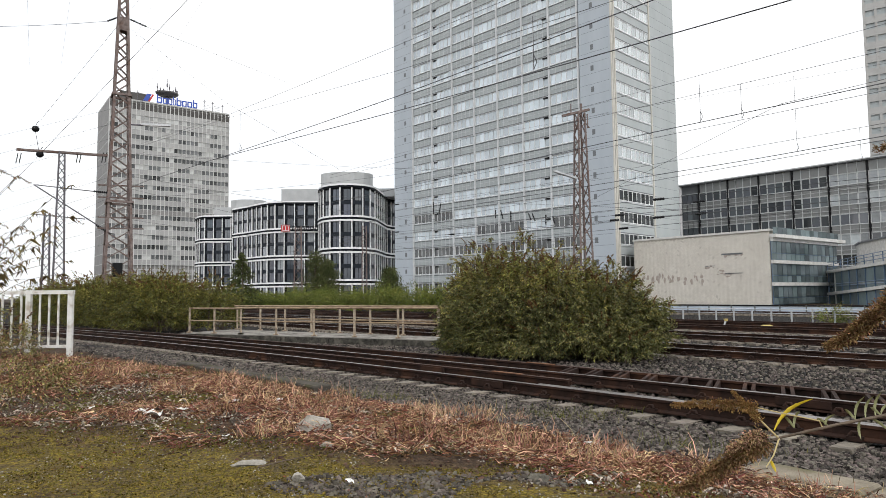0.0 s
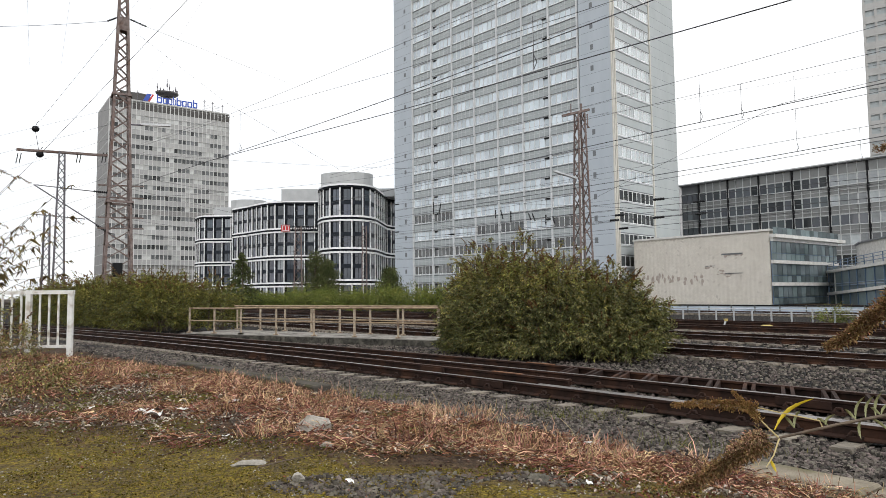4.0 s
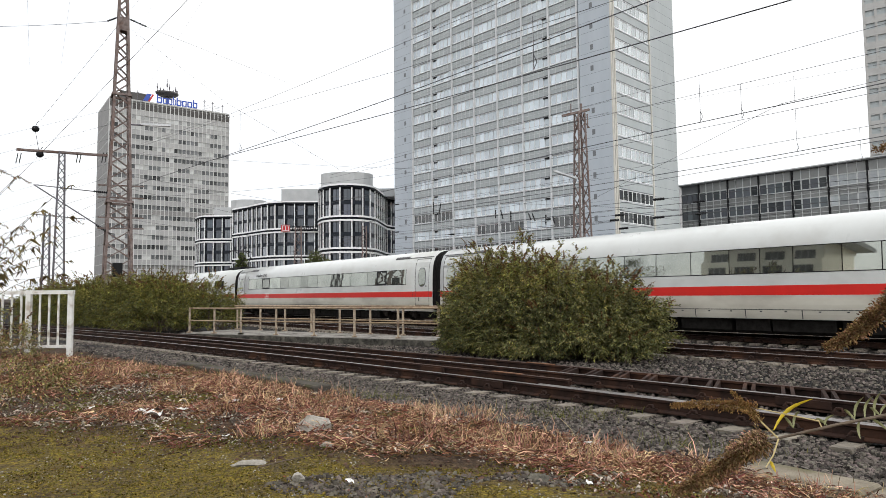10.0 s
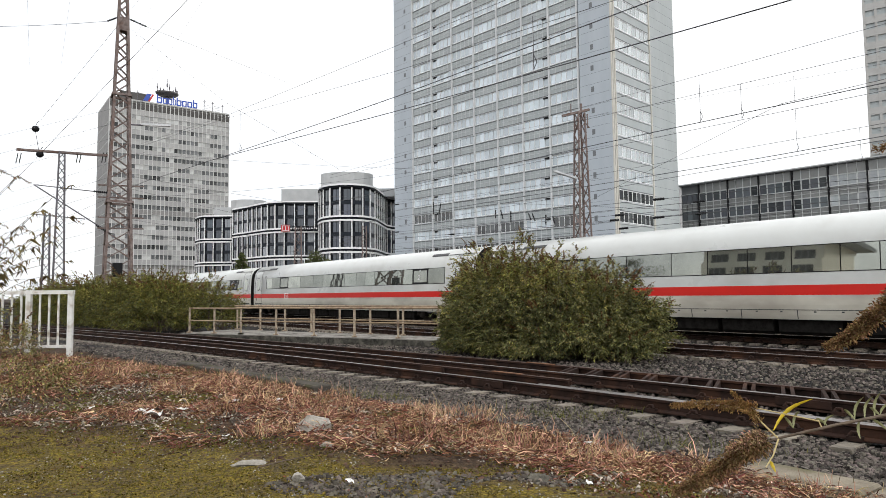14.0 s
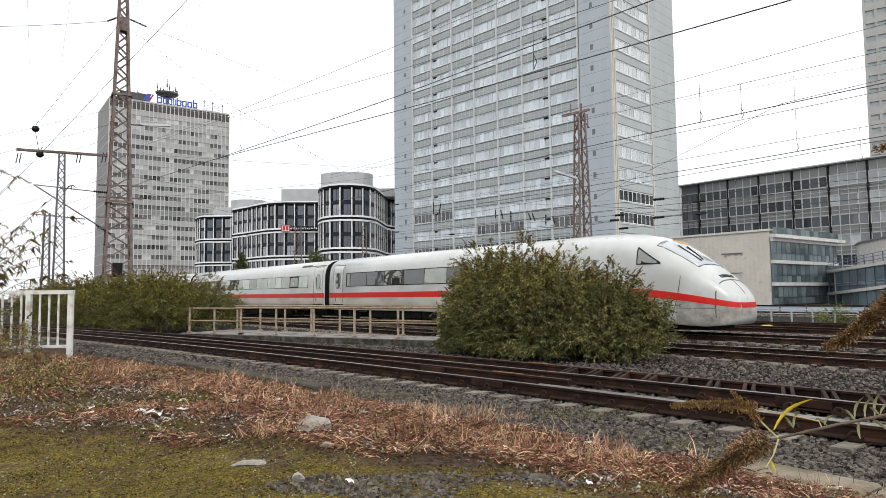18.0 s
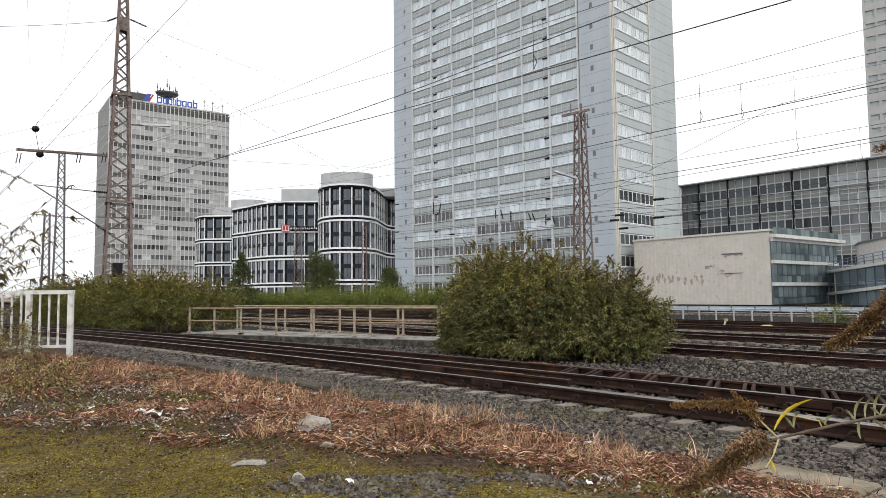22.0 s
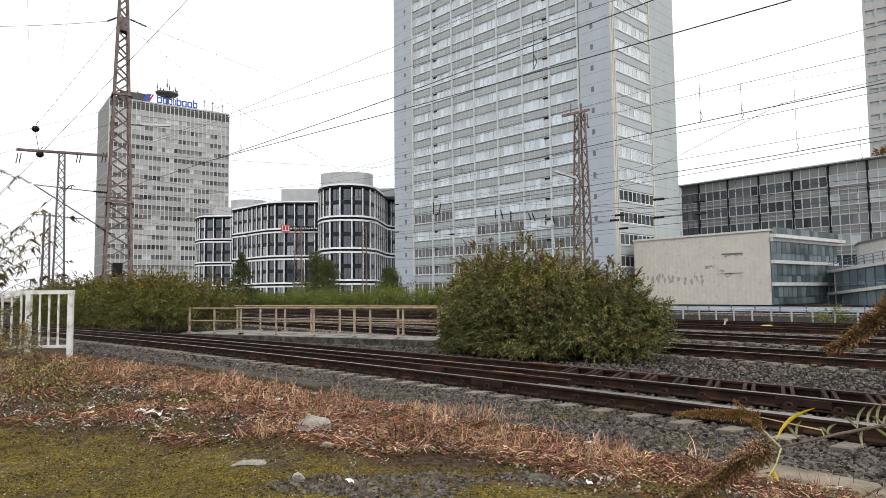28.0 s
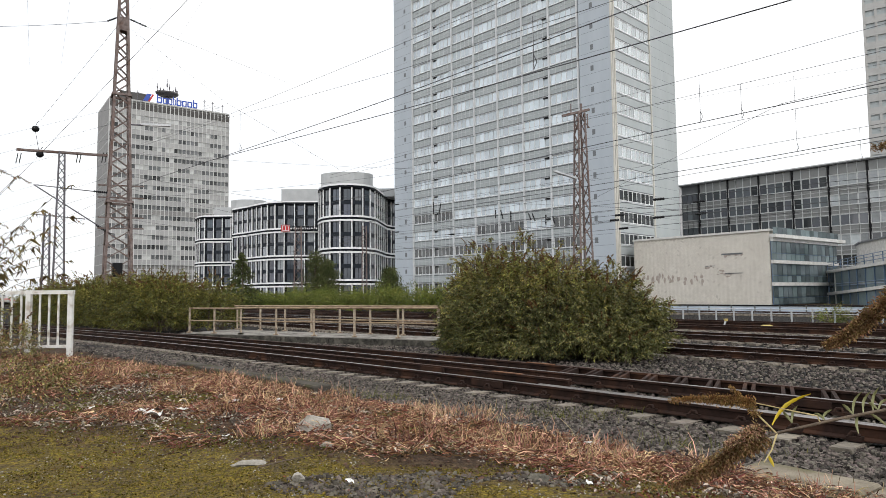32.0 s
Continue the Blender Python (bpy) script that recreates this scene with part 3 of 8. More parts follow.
def near_track():
    t = thing("near_track", Matrix.Identity(4), "curving rusty track with guard rails on concrete sleepers", "railway track", "railway tracks", "structure")
    ss = list(np.arange(-12, 60, 0.8))

    def line(off, a=-99, b=99):
        return [tk(s, near_d(s) + off, 0.08) for s in ss if a <= s <= b]

    rail(line(0.0), t)
    rail(line(1.435 + 0.07), t)
    rail(line(0.085, -12, 8), t, name="switch_blade")
    rail(line(0.80, 6.5, 60), t, shiny=False, name="guard_rail")
    rail(line(2.42), t, shiny=False, name="guard_rail")
    # spacer frames between the far rail and its guard rail
    for k in range(19):
        s = 7.9 - 0.55 * k
        for e in (0.0, 0.13):
            a, b = tk(s + e, near_d(s) + 1.55, 0.0), tk(s + e + 0.38, near_d(s) + 2.38, 0.0)
            part("spacer_bar", Geo().beam(a, b, 0.05, 0.14), M["rail_side"], t)
    rings = [[tk(q, near_d(q) + 1.56, -0.075), tk(q, near_d(q) + 2.36, -0.075), tk(q, near_d(q) + 2.36, -0.055), tk(q, near_d(q) + 1.56, -0.055)] for q in np.linspace(-2.2, 8.4, 14)]
    part("trough", Geo().loft(rings), M["under"], t, "dark oily trough between the rails")
    # joint plates, one of them bright with rust
    for s, off, m in ((8.55, 0.80, "rust_patch"), (9.2, 2.42, "rust_patch"), (8.2, 0.0, "rail_side"), (10.5, 0.80, "rail_side"), (3.9, 1.5, "rail_side")):
        a, b = tk(s - 0.35, near_d(s - 0.35) + off - 0.045, 0.0), tk(s + 0.35, near_d(s + 0.35) + off - 0.045, 0.0)
        g = Geo().beam(a, b, 0.03, 0.1)
        if m == "rust_patch":
            g = Geo().beam(a + NV * 0.045 + Vector((0, 0, 0.085)), b + NV * 0.045 + Vector((0, 0, 0.085)), 0.07, 0.012)
        part("joint_plate", g, M[m], t, "bright orange rust" if m == "rust_patch" else "")
    s = -5.0
    while s < 36:
        d = near_d(s)
        turn = math.atan2(near_d(s + 0.5) - near_d(s - 0.5), 1.0)
        m = Matrix.Translation(tk(s, d + 0.7535, -0.092)) @ Matrix.Rotation(TH - turn, 4, "Z")
        o = part("sleeper", SLEEPER, None, t, at=m)
        part("rail_clip", CLIP, None, o)
        s += 0.6
    return t


near_track()
straight_track("middle_track", 16.75, 0.0, -20, 260, 3.6, 60)
straight_track("express_track", 22.2, 0.0, -30, 400, 3.0, 60)
straight_track("relief_track", 27.6, 0.0, -30, 400, 6, 50, shiny=False, clips=False)
straight_track("siding_track", 32.0, 0.0, -30, 400, 8, 40, shiny=False, clips=False)
straight_track("commuter_track", 48.0, 0.0, -30, 400, 15, 50, clips=False)


def stones(n, rng, place, size, material, name, label, category):
    """Broken stones strewn over a surface: place(n) gives their positions."""
    p = place(n)
    n = len(p)
    base = np.array([(x, y, z) for z in (-1, 1) for x, y in ((-1, -1), (1, -1), (1, 1), (-1, 1))], dtype=float)
    v = base[None] * rng.uniform(0.45, 1.15, size=(n, 8, 3))
    v[:, 4:, :2] *= 0.62
    sc = size * rng.lognormal(0, 0.2, size=(n, 1, 1)) * rng.uniform(0.6, 1.25, size=(n, 1, 3)) * np.array([[[1, 0.8, 0.62]]])
    v *= sc
    a, b = rng.uniform(0, 2 * np.pi, n), rng.normal(0, 0.75, n)
    ca, sa, cb, sb = np.cos(a)[:, None], np.sin(a)[:, None], np.cos(b)[:, None], np.sin(b)[:, None]
    y, z = v[..., 1] * cb - v[..., 2] * sb, v[..., 1] * sb + v[..., 2] * cb
    x = v[..., 0]
    v = np.stack([x * ca - y * sa, x * sa + y * ca, z], axis=-1) + p[:, None, :]
    f = np.array([(4, 5, 6, 7), (0, 1, 5, 4), (1, 2, 6, 5), (2, 3, 7, 6), (3, 0, 4, 7)])
    faces = (np.arange(n)[:, None, None] * 8 + f[None]).reshape(-1, 4)
    ob = new(name, arrays(name, v.reshape(-1, 3), faces, M[material]))
    return tagged(ob, label, category, kind="stuff")


def bed_places(rng, s0, s1, q0, q1, lift=0.01):
    def place(n):
        s, q = rng.uniform(s0, s1, n), rng.uniform(q0, q1, n)
        out = []
        for a, b in zip(s, q):
            p = tk(a, near_d(a) - b)
            out.append((p.x, p.y, ground_z(p.x, p.y) + lift))
        return np.array(out)
    return place


rng = np.random.default_rng(7)
stones(27000, rng, bed_places(rng, -2, 13, 0.1, 2.95, 0.016), 0.027, "ballast", "ballast_stones", "dark grey broken ballast stones beside the track", "ballast")
stones(11000, rng, bed_places(rng, 13, 32, 0.1, 3.1), 0.034, "ballast", "ballast_stones", "dark grey broken ballast stones beside the track", "ballast")
stones(11000, rng, bed_places(rng, -3, 26, -2.5, 0.0, 0.012), 0.031, "ballast", "ballast_stones", "dark grey ballast stones between the rails", "ballast")
stones(23000, rng, bed_places(rng, -3, 36, -8.4, -2.5), 0.037, "ballast", "ballast_stones", "grey ballast stones between two tracks", "ballast")
stones(9000, rng, bed_places(rng, 13, 34, -4.4, -2.5), 0.034, "ballast", "ballast_stones", "dark grey ballast stones before the bridge slab", "ballast")
stones(9000, rng, bed_places(rng, 0, 34, -22, -8.4), 0.050, "ballast", "ballast_stones", "grey ballast stones between far tracks", "ballast")


# ---- buildings ----
def face_pose(corner, ang):
    """Local x along a facade, local y out of it towards the viewer's side, z up. ang: heading of x, degrees from +Y to the left."""
    a = radians(ang)
    x = Vector((-math.sin(a), math.cos(a), 0))
    y = Vector((-x.y, x.x, 0))
    return Matrix(((x.x, y.x, 0, corner[0]), (x.y, y.y, 0, corner[1]), (0, 0, 1, corner[2]), (0, 0, 0, 1)))


def window_meshes(w, h, n, frame, glass_mat, depth=0.08, bar=0.07, sash=True):
    """A band of n panes: its white frame, and one pane; local x along, y out, z up from the sill."""
    g = Geo()
    g.box(0, w, -depth, 0.02, 0, bar).box(0, w, -depth, 0.02, h - bar, h)
    for k in range(n + 1):
        x = (w - bar) * k / n
        g.box(x, x + bar, -depth, 0.015, bar, h - bar)
    pw = (w - bar) / n - bar
    p = Geo().box(0, pw, -0.05, -0.03, 0, h - 2 * bar)
    return g.mesh("window", frame), p.mesh("pane", glass_mat), bar, pw + bar


def put_window(parent, meshes, m, n, label=""):
    wm, pm, bar, step = meshes
    w = part("window", wm, None, parent, label, at=m)
    for k in range(n):
        part("pane", pm, None, w, at=Matrix.Translation((bar + step * k, 0, bar)))
    return w


def office_tower():
    t = thing("office_tower", face_pose((25.99, 98.6, -0.4), 44.05), "tall blue-grey slab tower with bands of curtained windows", "office building")
    H, S, N = 84.0, 3.39, 24
    # local x runs along the long face away from the corner, local y faces the viewer
    part("core_wall", Geo().box(0.3, 51.4, -20.6, -0.35, 0, H), M["tower_spandrel"], t)
    part("end_wall", Geo().box(0, 5.6, -0.6, 0, 0, H), M["tower_panel"], t, "blank blue-grey clad wall")
    part("end_wall", Geo().box(46.2, 51.7, -0.6, 0, 0, H), M["tower_panel"], t, "blank blue-grey clad wall")
    part("side_wall", Geo().box(-0.02, 0.6, -20.9, -12.2, 0, H), M["tower_side"], t, "pale grey clad wall")
    for k in range(8):
        x = 5.9 + 40.0 * k / 7
        part("pier", Geo().box(x - 0.12, x + 0.12, -0.6, 0.14, 0, H), M["tower_pier"], t)
    for u, w in ((-0.06, 0.35), (-0.55, 0.3), (-1.0, 0.28)):
        part("corner_column", Geo().box(-0.14, 0.2, u - w, u, 0, H), M["cream_column"], t, "cream corner column")
    part("corner_column", Geo().box(-0.14, 0.2, -12.35, -12.05, 0, H), M["cream_column"], t, "cream corner column")
    bay = 40.0 / 7
    wm = window_meshes(bay - 0.34, 1.72, 5, M["tower_frame"], M["tower_glass"], bar=0.085)
    wd = window_meshes(bay - 0.34, 1.72, 5, M["tower_frame"], M["tower_bare_reflect"], bar=0.085)
    sm = window_meshes(10.6, 1.72, 8, M["tower_frame"], M["tower_mirror"], bar=0.10)
    sd = window_meshes(10.6, 1.72, 8, M["tower_frame"], M["tower_bare_reflect"], bar=0.10)
    vent, joint = Geo().box(0, 0.95, 0, 0.05, 0, 0.32).mesh("vent", M["black"]), {}
    small = Geo().box(0, 0.55, -0.02, 0.012, 0, 0.85).mesh("hatch", M["tower_dark"])
    side_turn = Matrix.Translation((0.0, -11.97, 0)) @ Matrix.Rotation(radians(90), 4, "Z")
    for f in range(N):
        z = 2.4 + S * f
        for k in range(7):
            x = 5.9 + bay * k + 0.17
            put_window(t, wd if f < 3 or (f < 5 and noise2(k, f, 0.9, 7) > 0.05) else wm, Matrix.Translation((x, -0.2, z)), 5)
        part("spandrel", Geo().box(6.1, 45.7, -0.34, -0.16, z - 1.52, z - 0.31), M["tower_spandrel"], t)
        part("panel_joint", Geo().box(6.1, 45.7, -0.17, -0.13, z - 0.84, z - 0.79), M["tower_pier"], t)
        part("ledge", Geo().box(6.1, 45.7, -0.34, -0.07, z - 0.14, z - 0.06), M["tower_pier"], t)
        # Solid dark strips draw the shadow lines along each spandrel in colour.
        part("painted_shadow_strip", Geo().box(6.1, 45.7, -0.34, -0.13, z - 1.67, z - 1.53), M["tower_dark"], t)
        part("painted_shadow_strip", Geo().box(6.1, 45.7, -0.34, -0.145, z - 0.30, z - 0.15), M["tower_dark"], t)
        part("vent", vent, None, t, "dark louvred vent", at=Matrix.Translation((5.9 + bay * 6 - 1.35, -0.18, z + 1.30)))
        part("vent", vent, None, t, "dark louvred vent", at=Matrix.Translation((5.9 + bay * 1 + 0.42, -0.18, z + 1.30)))
        part("hatch", small, None, t, at=Matrix.Translation((3.0, 0.0, z + 0.35)))
        part("hatch", small, None, t, at=Matrix.Translation((47.9, 0.0, z + 0.35)))
        # Lowest side panes are dark glass: the dark building they mirror is painted in.
        put_window(t, sd if f < 5 else sm, side_turn @ Matrix.Translation((0, 0, z)), 8)
        part("spandrel", Geo().box(-0.0, 0.3, -12.0, -1.35, z - 1.5, z - 0.25), M["tower_side"], t)
        part("ledge", Geo().box(-0.1, 0.3, -12.0, -1.35, z - 0.22, z - 0.08), M["tower_pier"], t)
        part("painted_shadow_strip", Geo().box(-0.05, 0.3, -12.0, -1.35, z - 1.64, z - 1.52), M["tower_dark"], t)
        for x0, x1, zz in ((0.25, 5.55, 0.0), (46.25, 51.6, 0.0)):
            part("panel_joint", Geo().box(x0, x1, -0.02, 0.006, z - 0.1, z - 0.06).box(x0, x1, -0.02, 0.006, z + 1.6, z + 1.64), M["tower_dark"], t)
        part("panel_joint", Geo().box(-0.026, 0.05, -20.7, -12.4, z - 0.1, z - 0.06).box(-0.026, 0.05, -20.7, -12.4, z + 1.6, z + 1.64), M["tower_dark"], t)
    for k in range(1, 35):
        if k % 5:
            x = 6.07 + bay * (k // 5) + (bay - 0.34) / 5 * (k % 5)
            part("spandrel_mullion", Geo().box(x - 0.03, x + 0.03, -0.3, -0.13, 0, H), M["tower_pier"], t)
    part("roof", Geo().box(-0.1, 51.8, -21.0, 0.2, H, H + 0.8), M["tower_spandrel"], t)


def sign_letters(t, z, x0, h, mat_, widths, y=0.0, gap=0.25, lift=()):
    """A row of plain letter-sized bars standing for a company name."""
    x = x0
    for k, w in enumerate(widths):
        b = min(w, h) * 0.26
        g = Geo().box(x, x + b, y, y + 0.25, z, z + h).box(x + w - b, x + w, y, y + 0.25, z, z + h)
        g.box(x + b, x + w - b, y, y + 0.25, z, z + b).box(x + b, x + w - b, y, y + 0.25, z + h - b, z + h)
        if k in lift:
            g.box(x, x + b, y, y + 0.25, z + h, z + h * 1.38)
        part("sign_bar", g, mat_, t)
        x += w + gap


def bank_tower():
    t = thing("bank_tower", face_pose((-111.1, 216.0, -0.4), -54.0), "pale grey concrete high-rise with a blue rooftop sign", "office building")
    # local x runs along the front, local y points away from the viewer here
    L, H, S, C = 40.0, 69.0, 3.42, 29
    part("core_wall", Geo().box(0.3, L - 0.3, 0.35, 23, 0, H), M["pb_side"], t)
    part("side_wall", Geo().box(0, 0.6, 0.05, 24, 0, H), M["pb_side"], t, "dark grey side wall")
    part("parapet", Geo().box(0.0, L, 0.0, 24, H, H + 0.5), M["pb_wall"], t)
    cw = L / C
    pane = Geo().box(0.11, cw - 0.11, -0.02, 0.06, -0.05, 1.55).mesh("window", M["pb_glass"])
    blind = Geo().box(0.11, cw - 0.11, -0.02, 0.06, -0.05, 1.55).mesh("window", M["pb_blind"])
    rnd = random.Random(5)
    rest = Geo()
    count = 0
    for k in range(C + 1):
        x = L * k / C
        part("mullion", Geo().box(x - 0.10, x + 0.10, -0.24, 0.4, 0, H), M["pb_mullion"], t)
    for f in range(20):
        z = 1.2 + S * f
        part("floor_band", Geo().box(0, L, -0.1, 0.36, z - 1.85, z - 0.08), M["pb_side" if f == 9 else "pb_panel"], t)
        part("sill", Geo().box(0, L, -0.18, 0.3, z - 0.14, z - 0.03).box(0, L, -0.18, 0.3, z - 1.9, z - 1.8), M["pb_mullion"], t)
        if f == 19:
            for k in range(C):
                part("louvre", Geo().box(k * cw + 0.14, (k + 1) * cw - 0.14, 0.0, 0.3, z, z + 2.2), M["pb_dark"], t)
            continue
        bright = rnd.random() < 0.25
        for k in range(C):
            # runs of drawn blinds between runs of bare glass
            b = noise2(k, f, 0.37, 4) + 0.25 * noise2(k, f, 1.7, 9) > (0.20 if not bright else -0.02) or f > 17
            if count < 300 and f > 5:
                part("window", blind if b else pane, None, t, at=Matrix.Translation((k * cw, 0.05, z)))
                count += 1
            else:
                part("window", blind if b else pane, None, t, at=Matrix.Translation((k * cw, 0.05, z))) if f > 3 else None
        part("side_band", Geo().box(-0.05, 0.3, 0.2, 23.8, z - 1.7, z - 1.5), M["pb_wall"], t)
    # rooftop
    part("plant_room", Geo().box(4, 13.5, 4, 14, H + 0.5, H + 4.2), M["pb_dark"], t, "dark rooftop plant room")
    part("plant_room", Geo().box(13.5, 38, 8, 18, H + 0.5, H + 2.4), M["pb_wall"], t)
    s = part("sign", Geo().box(10.4, 30.6, 0.9, 1.0, H + 0.5, H + 0.75), M["pale_metal"], t)
    sign_letters(s, H + 0.8, 14.9, 2.1, M["blue_sign"], (1.8, 1.6, 1.4, 1.0, 1.7, 1.6, 1.7, 1.6), 0.6, 0.2, (0, 3, 4, 7))
    part("emblem", Geo().loft([[(10.4, y, H + 0.8), (11.9, y, H + 0.8), (13.2, y, H + 3.4), (11.7, y, H + 3.4)] for y in (0.5, 0.8)]), M["blue_sign"], s)
    part("emblem", Geo().loft([[(12.1, y, H + 0.8), (12.7, y, H + 0.8), (14.0, y, H + 3.4), (13.4, y, H + 3.4)] for y in (0.5, 0.8)]), M["red_sign"], s)
    g = Geo()
    ring = [(19.5 + 3.3 * math.cos(a) * 1.2, 6 + 3.0 * math.sin(a)) for a in np.linspace(0, 2 * math.pi, 13)[:-1]]
    inner = [(19.5 + (x - 19.5) * 0.7, 6 + (y - 6) * 0.7) for x, y in ring]
    g.loft([[(x, y, H + 5.0) for x, y in inner], [(x, y, H + 5.9) for x, y in ring], [(x, y, H + 6.4) for x, y in ring]])
    part("antenna_platform", g, M["pb_dark"], t, "dark round antenna platform")
    for x, h in ((16.2, 3.4), (17.2, 2.0), (18.3, 1.8), (19.5, 5.6), (20.3, 4.0), (21.6, 1.8), (22.4, 3.2), (22.9, 2.2)):
        part("antenna", Geo().tube([(x, 6, H + 6), (x, 6, H + 6 + h)], 0.09, 5).box(x - 0.25, x + 0.2, 5.8, 6.1, H + 5.6 + h * 0.55, H + 6.4 + h * 0.6), M["mast_grey"], t)
    part("antenna_pole", Geo().tube([(19.5, 6, H), (19.5, 6, H + 5.4)], 0.5, 8), M["pb_dark"], t)
    for x, h in ((9.0, 3.0), (31.5, 3.5), (34.5, 3.2), (36.5, 2.2), (38.2, 2.6)):
        part("antenna", Geo().tube([(x, 2, H + 0.5), (x, 2, H + 1.5 + h)], 0.1, 5).beam((x - 0.5, 2, H + 0.8 + h), (x + 0.5, 2, H + 0.8 + h), 0.15), M["mast_grey"], t)
    for k in range(4):
        part("roof_railing", Geo().beam((30.6, 1, H + 0.9 + 0.6 * k), (37, 1, H + 0.9 + 0.6 * k), 0.1), M["pale_metal"], t)


def resample(pts, step):
    pts = [Vector((x, y, 0)) for x, y in pts]
    L = [0.0]
    for a, b in zip(pts, pts[1:]):
        L.append(L[-1] + (b - a).length)
    n = max(2, round(L[-1] / step))
    out = []
    for k in range(n + 1):
        u = L[-1] * k / n
        i = max(j for j in range(len(L) - 1) if L[j] <= u + 1e-6)
        out.append(pts[i].lerp(pts[i + 1], (u - L[i]) / (L[i + 1] - L[i])))
    return out


def wavy_wing(t, pts, step, top, back):
    """One curved wing: dark wall, white fins and double bands, two storeys of windows between bands."""
    line = resample(pts, step)
    n = len(line)
    nor = []
    for i in range(n):
        d = (line[min(i + 1, n - 1)] - line[max(i - 1, 0)]).normalized()
        nor.append(Vector((d.y, -d.x, 0)))

    def strip(o0, o1, z0, z1):
        rings = [[p + m * o0 + Vector((0, 0, z0)), p + m * o1 + Vector((0, 0, z0)), p + m * o1 + Vector((0, 0, z1)), p + m * o0 + Vector((0, 0, z1))]
                 for p, m in zip(line, nor)]
        return Geo().loft(rings)

    foot = [(p.x, p.y) for p in line] + [(p.x - m.x * back, p.y - m.y * back) for p, m in zip(line[::-1], nor[::-1])][::max(1, n - 1)]
    part("core_wall", Geo().prism(foot, -0.4, top - 0.4), M["sch_dark"], t, smooth=False)
    for z in (top, top - 7, top - 14, top - 21):
        if z > 1:
            part("white_band", strip(-0.2, 0.34, z - 0.40, z), M["sch_white"], t)
            part("dark_band", strip(-0.2, 0.31, z - 0.88, z - 0.40), M["sch_dark"], t)
            if z < top:
                part("white_band", strip(-0.2, 0.34, z - 1.28, z - 0.88), M["sch_white"], t)
    for i in range(n):
        p, m = line[i], nor[i]
        part("fin", Geo().beam(p + m * 0.15 + Vector((0, 0, 0)), p + m * 0.15 + Vector((0, 0, top - 0.2)), 0.24, 0.22, m), M["sch_white"], t)
    for i in range(n - 1):
        a, b = line[i], line[i + 1]
        d = b - a
        w = d.length
        m = (nor[i] + nor[i + 1]).normalized()
        for zt in (top, top - 7, top - 14, top - 21):
            for z0, z1 in ((zt - 6.95, zt - 4.6), (zt - 3.7, zt - 1.25)):
                if z0 < -0.3:
                    continue
                h = z1 - z0
                win = part("window", Geo().beam(a.lerp(b, 0.09) + m * 0.04 + Vector((0, 0, z0 + h / 2)), a.lerp(b, 0.28) + m * 0.04 + Vector((0, 0, z0 + h / 2)), 0.08, h), M["sch_dark"], t)
                # Left-facing bays get more pale panes, painting in the sky's reflection.
                part("pane", Geo().beam(a.lerp(b, 0.30) + m * 0.03 + Vector((0, 0, z0 + h / 2)), a.lerp(b, 0.90) + m * 0.03 + Vector((0, 0, z0 + h / 2)), 0.05, h), M["sch_curtain_sky" if noise2(i, zt + z0, 0.8, 3) > (-0.1 if m.x < -0.45 else 0.22) else "sch_glass"], win)
                part("frame_bar", Geo().beam(a.lerp(b, 0.62) + m * 0.08 + Vector((0, 0, z0)), a.lerp(b, 0.62) + m * 0.08 + Vector((0, 0, z1)), 0.06, 0.06, m), M["sch_spandrel"], win)
            if zt - 4.6 > 0:
                part("spandrel", Geo().beam(a.lerp(b, 0.08) + m * 0.06 + Vector((0, 0, zt - 4.15)), a.lerp(b, 0.92) + m * 0.06 + Vector((0, 0, zt - 4.15)), 0.08, 0.8), M["sch_spandrel"], t)


